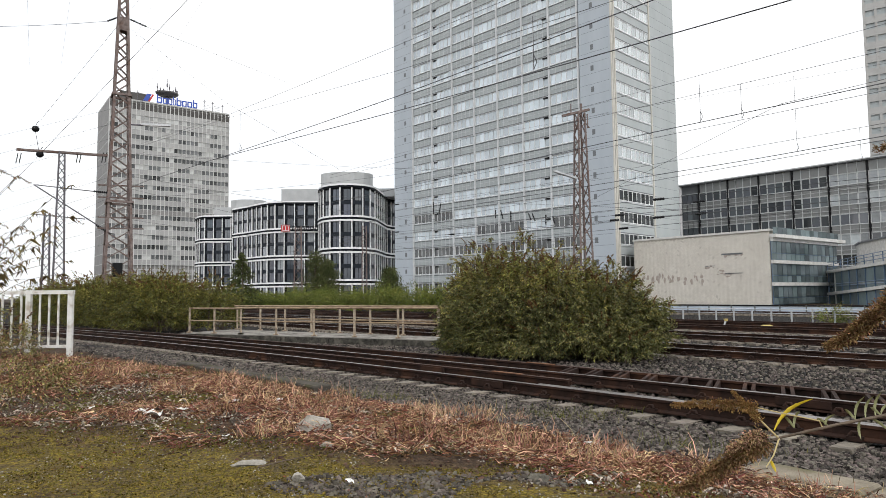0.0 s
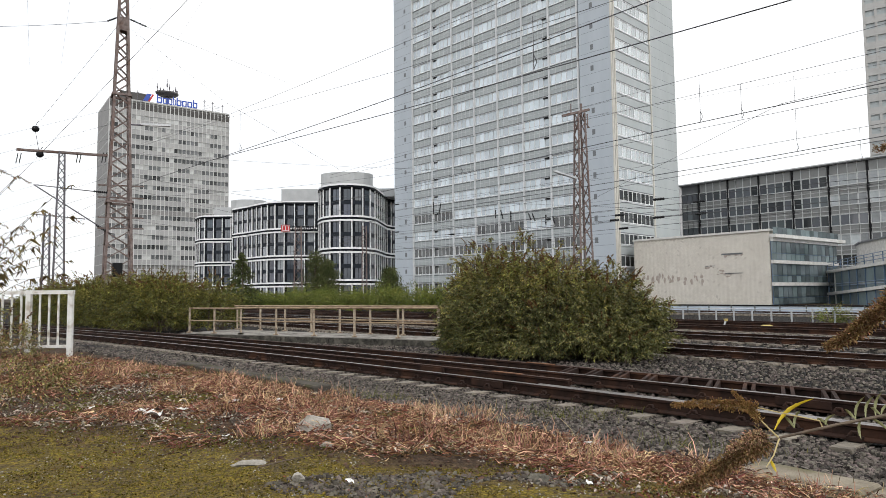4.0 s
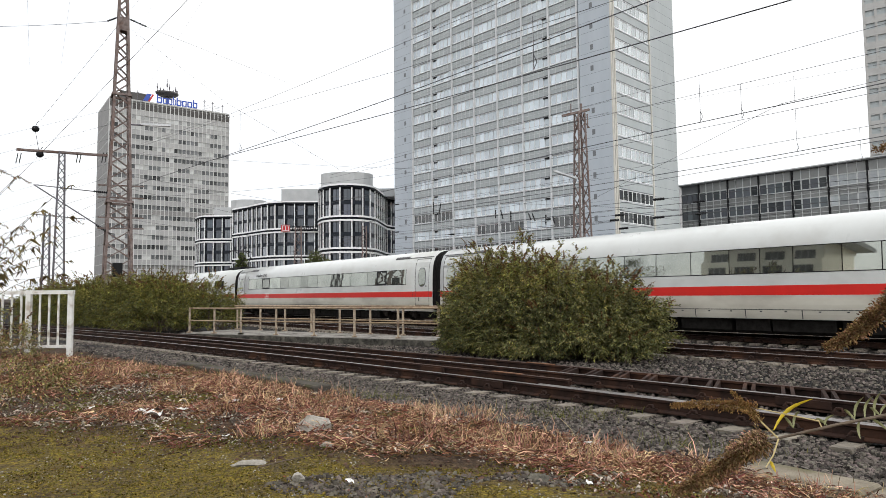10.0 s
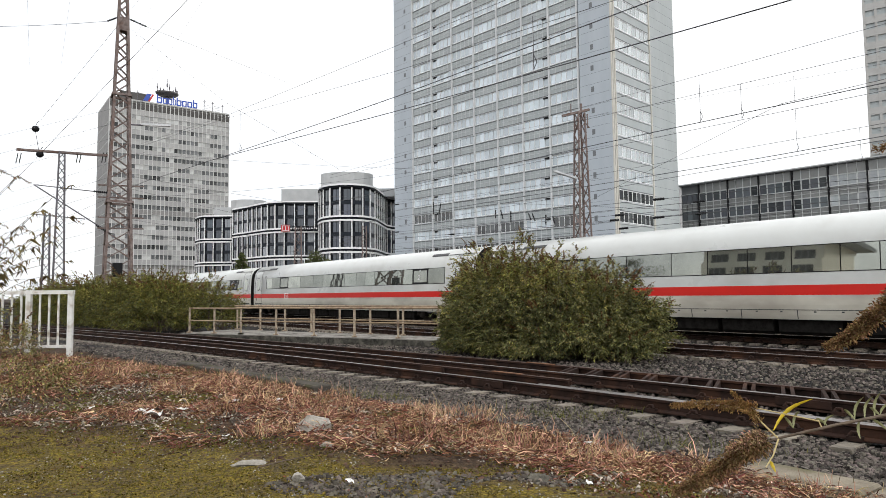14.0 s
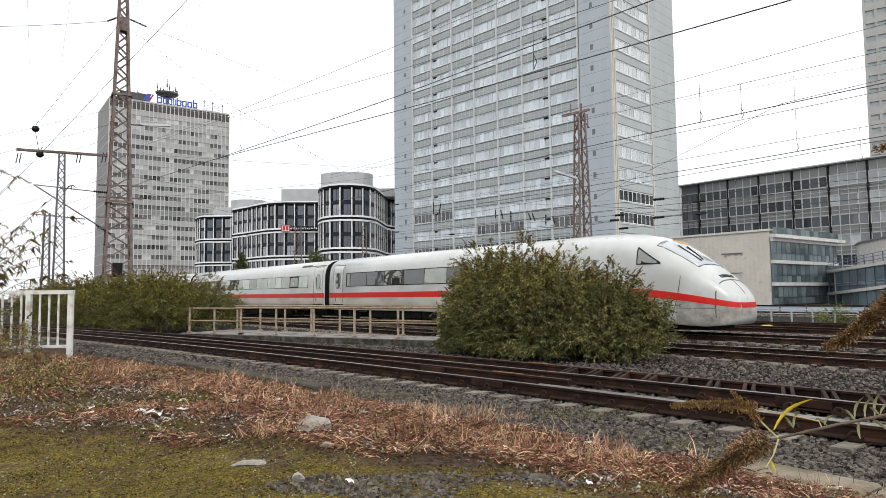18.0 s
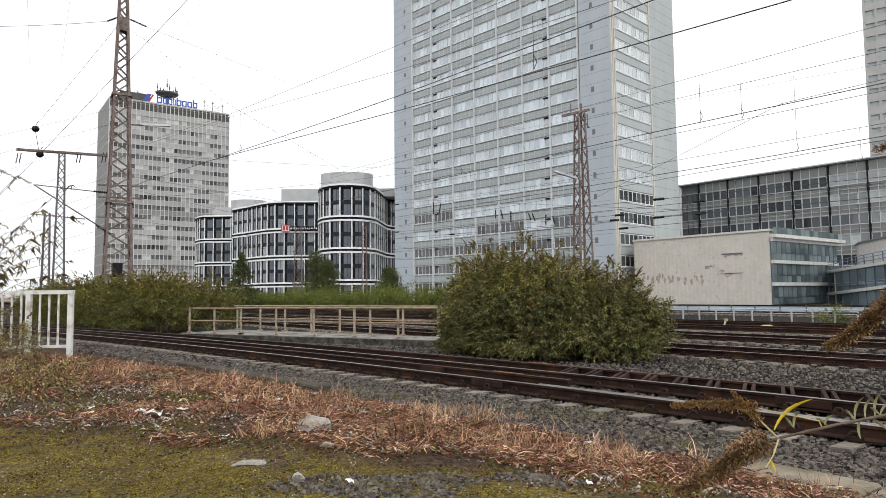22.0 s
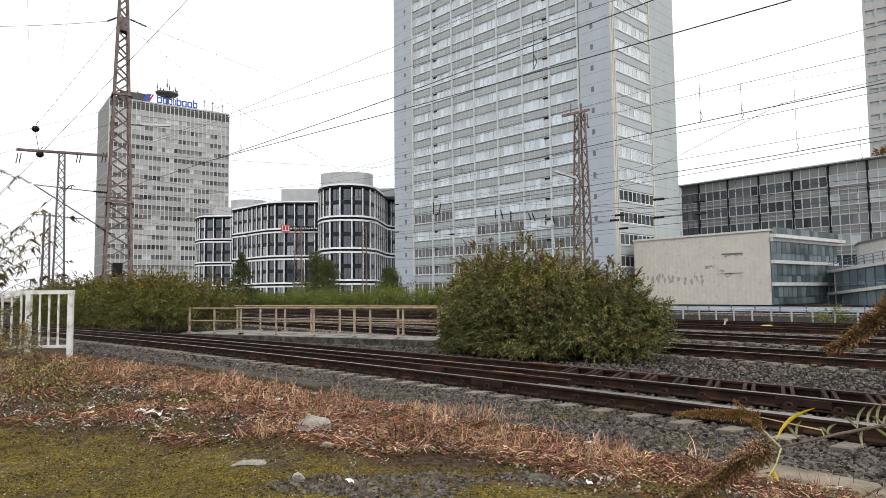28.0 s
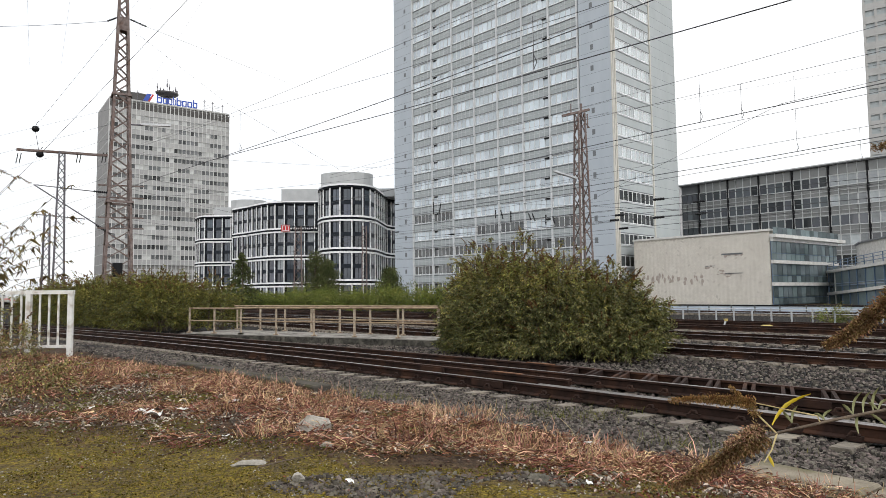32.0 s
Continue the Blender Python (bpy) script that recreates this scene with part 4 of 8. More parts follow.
def wavy_offices():
    lab = "curved dark-glazed office block with white bands"
    t = thing("wavy_office_block", Matrix.Identity(4), lab + " and a round end", "office building", "curved office blocks")
    wavy_wing(t, [(-28.38, 150.1), (-27.0, 146.2), (-25.4, 144.1), (-22.6, 142.8), (-19.0, 143.0), (-16.7, 144.7), (-15.4, 148.6), (-14.9, 154.4), (-14.2, 163), (-12.6, 167.2), (-7.0, 169)], 2.45, 26.0, 14)
    part("roof_box", Geo().prism([(-25 + 6 * math.cos(a) + 3, 150 + 4.0 * math.sin(a)) for a in np.linspace(0, 2 * math.pi, 17)[:-1]], 25.6, 29.2), M["roof_box"], t, "pale round rooftop housing")
    part("roof_box", Geo().box(-19, -8, 160, 176, 25.6, 27.6), M["roof_box"], t)
    t = thing("wavy_office_block", Matrix.Identity(4), lab + " and a red sign", "office building", "curved office blocks")
    wavy_wing(t, [(-58.6, 182.7), (-52.7, 177.3), (-47.9, 172.1), (-44.5, 169.4), (-41.3, 168.5), (-30.5, 169.1)], 2.5, 26.0, 14)
    part("roof_box", Geo().box(-43, -28, 174, 184, 25.6, 30.0), M["roof_box"], t, "pale rooftop housing")
    part("roof_box", Geo().prism([(-56 + 5 * math.cos(a) + 1, 185 + 4 * math.sin(a)) for a in np.linspace(0, 2 * math.pi, 13)[:-1]], 25.6, 28.4), M["roof_box"], t)
    s = part("sign", Geo().box(-41.4, -39.2, 167.6, 168.0, 18.0, 19.7), M["white_sign"], t)
    part("sign_frame", Geo().box(-41.4, -39.2, 167.5, 167.59, 18.0, 18.16).box(-41.4, -39.2, 167.5, 167.59, 19.54, 19.7).box(-41.4, -41.2, 167.5, 167.59, 18.16, 19.54).box(-39.4, -39.2, 167.5, 167.59, 18.16, 19.54), M["red_sign"], s)
    part("sign_bar", Geo().box(-41.0, -40.4, 167.5, 167.59, 18.35, 19.35).box(-40.2, -39.6, 167.5, 167.59, 18.35, 19.35), M["red_sign"], s)
    sign_letters(s, 18.25, -38.6, 1.1, M["sch_dark"], (0.85,) * 8, 167.6, 0.3)
    t = thing("wavy_office_block", Matrix.Identity(4), lab + " beside the high-rise", "office building", "curved office blocks")
    wavy_wing(t, [(-76.6, 203), (-74, 198.8), (-71.8, 197), (-58.5, 196.9)], 2.5, 26.0, 12)
    part("roof_box", Geo().box(-70, -59, 200, 208, 25.6, 28.8), M["roof_box"], t)


def long_office():
    t = thing("long_office_block", tk_pose(0, 129, -0.4), "long dark grey office block with gridded glass front", "office building")
    # local x along the tracks, local y towards the viewer
    S, TOP = 3.6, 24.5
    x0, x1 = 14.0, 77.2
    part("core_wall", Geo().box(x0, x1, -16, -0.4, 0, TOP), M["rb_frame"], t)
    part("roof", Geo().box(x0 - 0.3, x1 + 0.4, -16, 0.25, TOP, TOP + 0.28), M["rb_frame"], t)
    part("roof_edge", Geo().box(x0 - 0.3, x1 + 0.4, 0.25, 0.32, TOP + 0.2, TOP + 0.4), M["rb_mullion"], t)
    part("end_post", Geo().box(x1, x1 + 0.35, -0.5, 0.3, 0, TOP), M["white_sign"], t)
    bay = 6.32
    wm = window_meshes(bay - 0.3, 2.0, 4, M["rb_mullion"], M["rb_glass"], bar=0.11)
    wb = window_meshes(bay - 0.3, 2.0, 4, M["rb_mullion"], M["rb_blind"], bar=0.11)
    for k in range(10):
        b0 = 73.1 - bay * k
        part("column", Geo().box(b0 - 0.13, b0 + 0.13, -0.4, 0.05, 0, TOP), M["black"], t, "black steel column")
        for f in range(6):
            z = TOP - 3.9 - S * f
            if z < 0:
                continue
            put_window(t, wb if noise2(k, f, 0.6, 8) > -0.12 and k > 2 else wm, Matrix.Translation((b0 - bay + 0.17, -0.1, z)), 4)
            for j in range(4):
                xa = b0 - bay + 0.17 + (bay - 0.34) * j / 4
                part("panel", Geo().box(xa + 0.05, xa + (bay - 0.34) / 4 - 0.05, -0.38, -0.12, z - 0.8, z - 0.06), M["rb_spandrel"], t)
                part("panel", Geo().box(xa + 0.05, xa + (bay - 0.34) / 4 - 0.05, -0.38, -0.12, z - 1.55, z - 0.88), M["rb_spandrel"], t)
                if f == 0:
                    part("panel", Geo().box(xa + 0.05, xa + (bay - 0.34) / 4 - 0.05, -0.38, -0.12, z + 2.12, TOP - 0.1), M["rb_spandrel"], t)
        part("mullion", Geo().box(b0 - bay * 0.25 - 0.05, b0 - bay * 0.25 + 0.05, -0.3, -0.05, 0, TOP).box(b0 - bay * 0.5 - 0.05, b0 - bay * 0.5 + 0.05, -0.3, -0.05, 0, TOP)
             .box(b0 - bay * 0.75 - 0.05, b0 - bay * 0.75 + 0.05, -0.3, -0.05, 0, TOP), M["rb_mullion"], t)
    for f in range(6):
        z = TOP - 3.9 - S * f
        part("transom", Geo().box(x0, x1, -0.3, -0.03, z - 0.06, z + 0.04).box(x0, x1, -0.3, -0.03, z - 0.88, z - 0.8).box(x0, x1, -0.3, -0.03, z + 2.0, z + 2.1), M["rb_mullion"], t)
        for j in range(3):
            part("window", Geo().box(73.6 + 1.15 * j, 74.6 + 1.15 * j, -0.2, -0.12, z + 0.1, z + 1.9), M["rb_glass"], t)
            part("panel", Geo().box(73.6 + 1.15 * j, 74.6 + 1.15 * j, -0.38, -0.12, z - 1.5, z - 0.1), M["rb_spandrel"], t)


def far_tower():
    t = thing("concrete_tower", Matrix.Translation((112.3, 170, -0.4)) @ Matrix.Rotation(radians(-36), 4, "Z"), "grey concrete tower with a gridded front", "office building")
    part("core_wall", Geo().box(0, 30, 0, 22, 0, 92), M["tower_spandrel"], t)
    for k in range(26):
        part("floor_band", Geo().box(-0.1, 30, -0.25, 0, 2 + 3.5 * k, 3.9 + 3.5 * k), M["pb_wall"], t)
    for k in range(12):
        part("mullion", Geo().box(-0.1 + 2.6 * k, 0.5 + 2.6 * k, -0.35, 0, 0, 92), M["pb_wall"], t)
    part("roof", Geo().box(-0.2, 30.2, -0.4, 22.2, 92, 93), M["pb_wall"], t)


def tiled_hall():
    t = thing("tiled_hall", tk_pose(0, 85, -0.6), "low cream-tiled hall with water stains and a glazed side", "building")
    a, b, H = 38.75, 59.0, 9.75
    part("front_wall", Geo().box(a, b, -18, -0.06, 0, H - 0.02), M["cream_groove"], t)
    # slanted relief tiles laid in chevron columns
    g1 = Geo()
    u, rnd = 0.31, random.Random(17)
    for i in range(int((b - a) / u)):
        z = 0.30
        sl = 0.10 if i % 2 else -0.10
        while z < H - 0.35:
            x = a + 0.03 + i * u
            y = rnd.uniform(-0.012, 0.004)
            if rnd.random() < 0.985:
                g1.loft([[(x, -0.06, z - sl), (x + u, -0.06, z + sl), (x + u, -0.06, z + sl + 0.17), (x, -0.06, z - sl + 0.17)],
                         [(x, y, z - sl), (x + u, y, z + sl), (x + u, y, z + sl + 0.17), (x, y, z - sl + 0.17)]])
            z += 0.215
    o = part("relief_tiles", g1, M["cream_tile"], t, "cream tiles in a zigzag relief")
    tagged(o, kind="stuff")
    part("coping", Geo().box(a - 0.1, b + 0.1, -18, 0.12, H - 0.02, H + 0.25), M["pav_white"], t)
    rnd = random.Random(3)
    # ghosts of a row of removed letters: ragged smudges
    for k in range(12):
        x = 57.6 - 0.86 * k + rnd.uniform(-0.1, 0.1)
        for _ in range(3):
            cx, cz, w, h = x + rnd.uniform(-0.22, 0.22), 4.0 + rnd.uniform(-0.45, 0.45) - 0.02 * k, rnd.uniform(0.12, 0.26), rnd.uniform(0.22, 0.52)
            pts = [(cx + w * math.cos(q) * rnd.uniform(0.6, 1.1), cz + h * math.sin(q) * rnd.uniform(0.6, 1.1)) for q in np.linspace(0, 2 * math.pi, 9)[:-1]]
            part("stain", Geo().loft([[(p, -0.03, q) for p, q in pts], [(p, 0.007 + 0.002 * _, q) for p, q in pts]]), M["stain"], t)
    for x0, x1, z0, z1 in ((42.3, 45.2, 6.95, 7.15), (42.4, 44.8, 4.42, 4.52), (46.2, 47.6, 5.5, 5.58)):
        part("bracket", Geo().box(x0, x1, -0.02, 0.05, z0, z1), M["rb_frame"], t, "dark remains of a bracket")
    for x0, x1, z0, z1, n in ((42.2, 45.3, 6.7, 7.05, 12), (43.0, 45.0, 4.0, 4.4, 6), (45.0, 46.0, 4.3, 5.4, 6), (46.2, 47.5, 5.2, 5.5, 5)):
        for _ in range(n):
            cx, cz, w, h = rnd.uniform(x0, x1), rnd.uniform(z0, z1), rnd.uniform(0.1, 0.35), rnd.uniform(0.06, 0.2)
            pts = [(cx + w * math.cos(q) * rnd.uniform(0.6, 1.1), cz + h * math.sin(q) * rnd.uniform(0.6, 1.1)) for q in np.linspace(0, 2 * math.pi, 9)[:-1]]
            part("stain", Geo().loft([[(p, -0.03, q) for p, q in pts], [(p, 0.006 + 0.0015 * _, q) for p, q in pts]]), M["stain"], t)
    # glazed side wing turning away from the front
    w = thing("glazed_wing", face_pose((41.75, 83.35, -0.6), -52.5), "weathered three-storey wing with bands of blue-green glass", "building")
    L = 19.3
    for z in (0.3, 3.15, 6.0):
        part("glass_backing", Geo().box(0.12, L, 0.05, 0.14, z, z + 2.5), M["pav_blue"], w)
        part("floor_edge", Geo().box(0.02, L, -0.25, 0.14, z + 2.42, z + 2.85), M["pav_white"], w)
        for k in range(15):
            x = L * k / 15
            part("pane", Geo().box(x + 0.06, x + L / 15 - 0.06, -0.05, 0.02, z + 0.95, z + 2.4), M["pav_glass"], w)
            part("pane", Geo().box(x + 0.06, x + L / 15 - 0.06, -0.05, 0.02, z + 0.05, z + 0.85), M["pav_glass"], w)
    part("roof_edge", Geo().box(-0.1, L + 1.5, -0.7, 0.14, 8.85, 9.3), M["pav_white"], w, "thick white roof edge")
    for k in range(15):
        part("railing_pane", Geo().box(L * k / 15 + 0.04, L * (k + 1) / 15 - 0.04, -0.3, -0.25, 9.3, 10.2), M["pav_glass"], w)
    # second wing, turning back towards the tracks, with a whitewashed block on its terrace
    p0, p1 = Vector((54.3, 93.0, -0.6)), Vector((43.4, 54.6, -0.6))
    d = p1 - p0
    c = thing("terrace_wing", face_pose(p0, 180 + math.degrees(math.atan2(d.x, -d.y))), "two-storey glazed wing with blue frames and a railed terrace", "building")
    L = d.length
    part("core_wall", Geo().box(0.1, L, 0.3, 9.0, 0, 4.75), M["pav_blue"], c)
    for k in range(2):
        za, zb = (1.35, 2.9) if k == 0 else (4.45, 5.1)
        part("floor_edge", Geo().loft([[(0, 0.4, za), (0, -0.2, za), (0, -0.2, za + 0.36), (0, 0.4, za + 0.36)], [(L, 0.4, zb), (L, -0.2, zb), (L, -0.2, zb + 0.36), (L, 0.4, zb + 0.36)]]), M["pav_white"], c, "thick weathered white floor edge")
    part("corner_post", Geo().box(-0.12, 0.12, -0.22, 0.2, 0, 4.6), M["pav_white"], c)
    for k in range(13):
        x = 0.25 + 3.05 * k
        u = x / L
        e0, e1 = 1.35 + 1.55 * u, 4.45 + 0.65 * u
        part("pane", Geo().box(x + 0.08, x + 2.97, 0.12, 0.2, 0.1, e0 - 0.02), M["pav_glass"], c)
        part("pane", Geo().box(x + 0.08, x + 2.97, 0.12, 0.2, e0 + 0.4, e1 - 0.02), M["pav_glass"], c)
        part("mullion", Geo().box(x - 0.06, x + 0.06, 0.02, 0.25, 0, e1), M["pav_white" if k == 1 else "pav_blue"], c)
        part("rail_post", Geo().box(x - 0.04, x + 0.04, -0.03, 0.05, e1 + 0.36, e1 + 1.5), M["pav_blue"], c)
    for h in (0.75, 1.15, 1.5):
        part("terrace_rail", Geo().tube([(0, 0, 4.45 + h), (L, 0, 5.1 + h)], 0.045, 5), M["pav_blue"], c)
    for h in (2.9, 3.2):
        part("inner_rail", Geo().tube([(1.0, 0.08, h - 0.3), (L, 0.08, h + 0.2)], 0.05, 5), M["pav_blue"], c)
    part("terrace_block", Geo().prism([(2.9, 5.5), (4.2, 2.6), (9.0, 1.6), (24, 1.6), (24, 9), (2.9, 9)], 4.7, 8.0), M["white_brick"], c, "whitewashed brick block on the terrace")
    part("block_roof", Geo().prism([(2.7, 5.6), (4.1, 2.4), (9.0, 1.4), (24.2, 1.4), (24.2, 9.2), (2.7, 9.2)], 8.0, 8.2), M["rb_frame"], c)
    # Black slab puts the shade of the open recess into colour.
    part("recess_shade", Geo().box(-1.5, 2.9, 7.6, 8.0, 4.7, 8.6), M["black"], c, "black wall standing for the shaded recess behind the terrace")


def street_house():
    """A cream house row across the way; it shows in the train's windows."""
    t = thing("street_house", tk_pose(0, -40, 0.0) @ Matrix.Rotation(math.pi, 4, "Z"), "cream rendered house row with dark arched windows", "building")
    part("front_wall", Geo().box(-46.5, -31.5, -10, -0.3, 0, 16.6), M["cream_render"], t)
    part("roof", Geo().loft([[(x, y, 16.6) for x, y in ((-47.5, -11), (-29.6, -11), (-29.6, 1.2), (-47.5, 1.2))], [(x, y, 17.1) for x, y in ((-47.5, -11), (-29.6, -11), (-29.6, 1.2), (-47.5, 1.2))],
                             [(x, y, 20.5) for x, y in ((-47.5, -7), (-34.0, -7), (-34.0, -4), (-47.5, -4))]]), M["rb_frame"], t, "dark overhanging roof")
    for k in range(4):
        x = -45.4 + 3.55 * k
        for z in (2.0, 6.2, 10.6, 13.6):
            h = 2.6 if z < 13 else 1.7
            w = part("window", Geo().box(x, x + 2.3, -0.3, -0.2, z, z + h), M["sch_dark"], t)
            part("window_frame", Geo().box(x + 0.7, x + 0.82, -0.2, -0.12, z, z + h).box(x + 1.48, x + 1.6, -0.2, -0.12, z, z + h), M["mast_grey"], w)
            part("window_sill", Geo().box(x - 0.15, x + 2.45, -0.3, -0.02, z - 0.2, z), M["white_sign"], w)


street_house()
office_tower()
bank_tower()
wavy_offices()
long_office()
far_tower()
tiled_hall()


# ---- trains: local x forward, local y towards the camera side, z up from the rail ----
EXPRESS = [(1.455, 0.62), (1.49, 0.80), (1.51, 1.05), (1.51, 1.36), (1.51, 2.02), (1.495, 2.45), (1.465, 2.86), (1.40, 3.18), (1.24, 3.47), (0.98, 3.67), (0.62, 3.79), (0.0, 3.84)]
COMMUTER = [(1.36, 0.75), (1.45, 0.95), (1.51, 1.15), (1.51, 2.0), (1.49, 2.6), (1.43, 3.1), (1.34, 3.38), (1.15, 3.66), (0.8, 3.84), (0.4, 3.90), (0.0, 3.92)]


class Shell:
    """A body shell lofted along x from stations (x, width, top, bottom) over one half section."""

    def __init__(self, half, stations):
        self.half, self.st = half, stations
        self.b0, self.t0, self.w0 = half[0][1], half[-1][1], max(p[0] for p in half)

    def at(self, x):
        st = self.st
        if x <= st[0][0]:
            return st[0][1:]
        for a, b in zip(st, st[1:]):
            if x <= b[0]:
                k = (x - a[0]) / (b[0] - a[0])
                return tuple(a[i] + (b[i] - a[i]) * k for i in (1, 2, 3))
        return st[-1][1:]

    def ring(self, x):
        w, top, bot = self.at(x)
        h = [(y / self.w0 * w, bot + (z - self.b0) / (self.t0 - self.b0) * (top - bot)) for y, z in self.half]
        return [(x, -y, z) for y, z in h] + [(x, y, z) for y, z in h[-2::-1]]

    def side(self, x, z):
        w, top, bot = self.at(x)
        u = self.b0 + (z - bot) / max(1e-3, top - bot) * (self.t0 - self.b0)
        for (y0, z0), (y1, z1) in zip(self.half, self.half[1:]):
            if z0 <= u <= z1:
                return (y0 + (y1 - y0) * (u - z0) / (z1 - z0)) / self.w0 * w
        return self.half[0][0] / self.w0 * w if u < self.b0 else 0.0

    def upper(self, x, y):
        """Height of the shell's upper surface at a distance y from the middle."""
        w, top, bot = self.at(x)
        u = abs(y) / max(w, 1e-3) * self.w0
        for (y0, z0), (y1, z1) in zip(self.half[::-1], self.half[-2::-1]):
            if y0 <= u <= y1:
                z = z0 + (z1 - z0) * (u - y0) / (y1 - y0)
                return bot + (z - self.b0) / (self.t0 - self.b0) * (top - bot)
        return bot + 0.5 * (top - bot)

    def cap(self, x0, x1, ya, yb, off=0.015, nx=6, ny=7):
        """A thin sheet lying on the upper surface; ya and yb are shares of the half width, as functions or numbers."""
        fa = ya if callable(ya) else (lambda k: ya)
        fb = yb if callable(yb) else (lambda k: yb)
        rings = []
        for i in range(nx + 1):
            k = i / nx
            x = x0 + (x1 - x0) * k
            w = self.at(x)[0]
            ys = [w * (fa(k) + (fb(k) - fa(k)) * j / ny) for j in range(ny + 1)]
            rings.append([(x, y, self.upper(x, y) + off) for y in ys] + [(x, y, self.upper(x, y) - 0.03) for y in ys[::-1]])
        return Geo().loft(rings)

    def body(self, name, material, parent, label=""):
        xs = sorted({round(a[0], 3) for a in self.st})
        return part(name, Geo().loft([self.ring(x) for x in xs]), material, parent, label, smooth=True)

    def patch(self, x0, x1, lo, hi, off=0.006, sign=1, nx=None, nz=10):
        """A thin panel that lies on the shell between x0 and x1 and heights lo and hi (numbers or functions of x)."""
        nx = nx or max(1, int(abs(x1 - x0) / 1.5))
        g = Geo()
        f_lo = lo if callable(lo) else (lambda x: lo)
        f_hi = hi if callable(hi) else (lambda x: hi)
        rings = []
        for i in range(nx + 1):
            x = x0 + (x1 - x0) * i / nx
            zs = [f_lo(x) + (f_hi(x) - f_lo(x)) * j / nz for j in range(nz + 1)]
            outer = [(x, sign * (self.side(x, z) + off), z) for z in zs]
            rings.append(outer + [(x, sign * (self.side(x, z) - 0.03), z) for z in zs[::-1]])
        return g.loft(rings)


def oval_patch(sh, x, z, rx, rz, off, sign=1, n=18):
    g = Geo()
    pts = [(x + rx * math.copysign(abs(math.cos(a)) ** 0.75, math.cos(a)), z + rz * math.copysign(abs(math.sin(a)) ** 0.75, math.sin(a))) for a in np.linspace(0, 2 * math.pi, n + 1)[:-1]]
    return g.loft([[(u, sign * (sh.side(u, w) - 0.02), w) for u, w in pts], [(u, sign * (sh.side(u, w) + off), w) for u, w in pts]])


WHEEL = Geo().tube([(0, -0.07, 0), (0, -0.03, 0), (0, 0.03, 0), (0, 0.07, 0)], [0.47, 0.46, 0.46, 0.40], 20).mesh("wheel", M["wheel"])


def bogie(parent, x, base=2.6, name="bogie"):
    g = Geo()
    for y in (-0.98, 0.98):
        g.box(-base / 2 - 0.45, base / 2 + 0.45, y - 0.09, y + 0.09, 0.46, 0.66)
        for u in (-base / 2, base / 2):
            g.box(u - 0.2, u + 0.2, y - 0.12, y + 0.12, 0.36, 0.62)
            g.tube([(u + 0.3, y, 0.5), (u + 0.3, y, 0.9)], 0.09, 8)
        g.tube([(-0.25, y, 0.6), (-0.25, y, 1.0)], 0.17, 10).tube([(0.25, y, 0.6), (0.25, y, 1.0)], 0.17, 10)
        g.tube([(-0.5, y * 1.1, 0.52), (0.75, y * 1.1, 0.50)], 0.06, 7)
    g.box(-0.3, 0.3, -1.0, 1.0, 0.45, 0.75)
    # Added dark block fills the bogie, so no daylight passes beneath the train.
    g.box(-base / 2 - 0.7, base / 2 + 0.7, -0.62, 0.62, 0.22, 0.85)
    b = part(name, g, M["under"], parent, at=Matrix.Translation((x, 0, 0)))
    for y in (-1.16, 1.16):
        part("damper", Geo().tube([(-0.55, y, 0.56), (0.15, y, 0.56)], 0.075, 10).tube([(0.15, y, 0.56), (0.75, y, 0.58)], 0.045, 8), M["mast_grey"], b, "grey hydraulic damper")
        part("air_spring", Geo().tube([(0.0, y * 0.9, 0.66), (0.0, y * 0.9, 0.78), (0.0, y * 0.9, 0.92)], [0.27, 0.31, 0.27], 14), M["wheel"], b)
        for u in (-base / 2, base / 2):
            part("axle_box", Geo().tube([(u, y * 0.86, 0.47), (u, y * 1.0, 0.47), (u, y * 1.05, 0.47)], [0.22, 0.20, 0.12], 12), M["wheel"], b)
            part("coil_spring", Geo().tube([(u + 0.32, y * 0.93, 0.42 + 0.05 * k) for k in range(9)], [0.11 if k % 2 else 0.085 for k in range(9)], 10), M["wheel"], b)
    for u in (-base / 2, base / 2):
        part("axle", Geo().tube([(u, -0.72, 0.46), (u, 0.72, 0.46)], 0.08, 8), M["wheel"], b)
        for y in (-0.75, 0.75):
            part("wheel", WHEEL, None, b, at=Matrix.Translation((u, y, 0.47)))
    return b


def underframe(parent, x0, x1, lo=0.14, w=1.3, seed=1):
    rnd = random.Random(seed)
    part("floor_pan", Geo().box(x0, x1, -1.2, 1.2, 0.78, 0.98), M["under"], parent)
    for xa in (x0 + 0.12, x1 - 1.32):
        g = Geo().loft([[(u, -1.38, 0.95), (u, 1.38, 0.95), (u, 1.34, 0.5), (u, 1.18, 0.26), (u, -1.18, 0.26), (u, -1.34, 0.5)] for u in (xa, xa + 1.2)])
        part("end_fairing", g, M["under"], parent, "smooth black end fairing")
    x = x0 + 5.2
    while x < x1 - 5.4:
        L = rnd.uniform(1.1, 2.6)
        g = Geo().loft([[(x, -w, 0.9), (x, w, 0.9), (x, w * 0.96, lo + 0.1), (x, w * 0.85, lo), (x, -w * 0.85, lo), (x, -w * 0.96, lo + 0.1)],
                        [(x + L, -w, 0.9), (x + L, w, 0.9), (x + L, w * 0.96, lo + 0.1), (x + L, w * 0.85, lo), (x + L, -w * 0.85, lo), (x + L, -w * 0.96, lo + 0.1)]])
        part("equipment_box", g, M["under"], parent)
        x += L + rnd.uniform(0.03, 0.2)


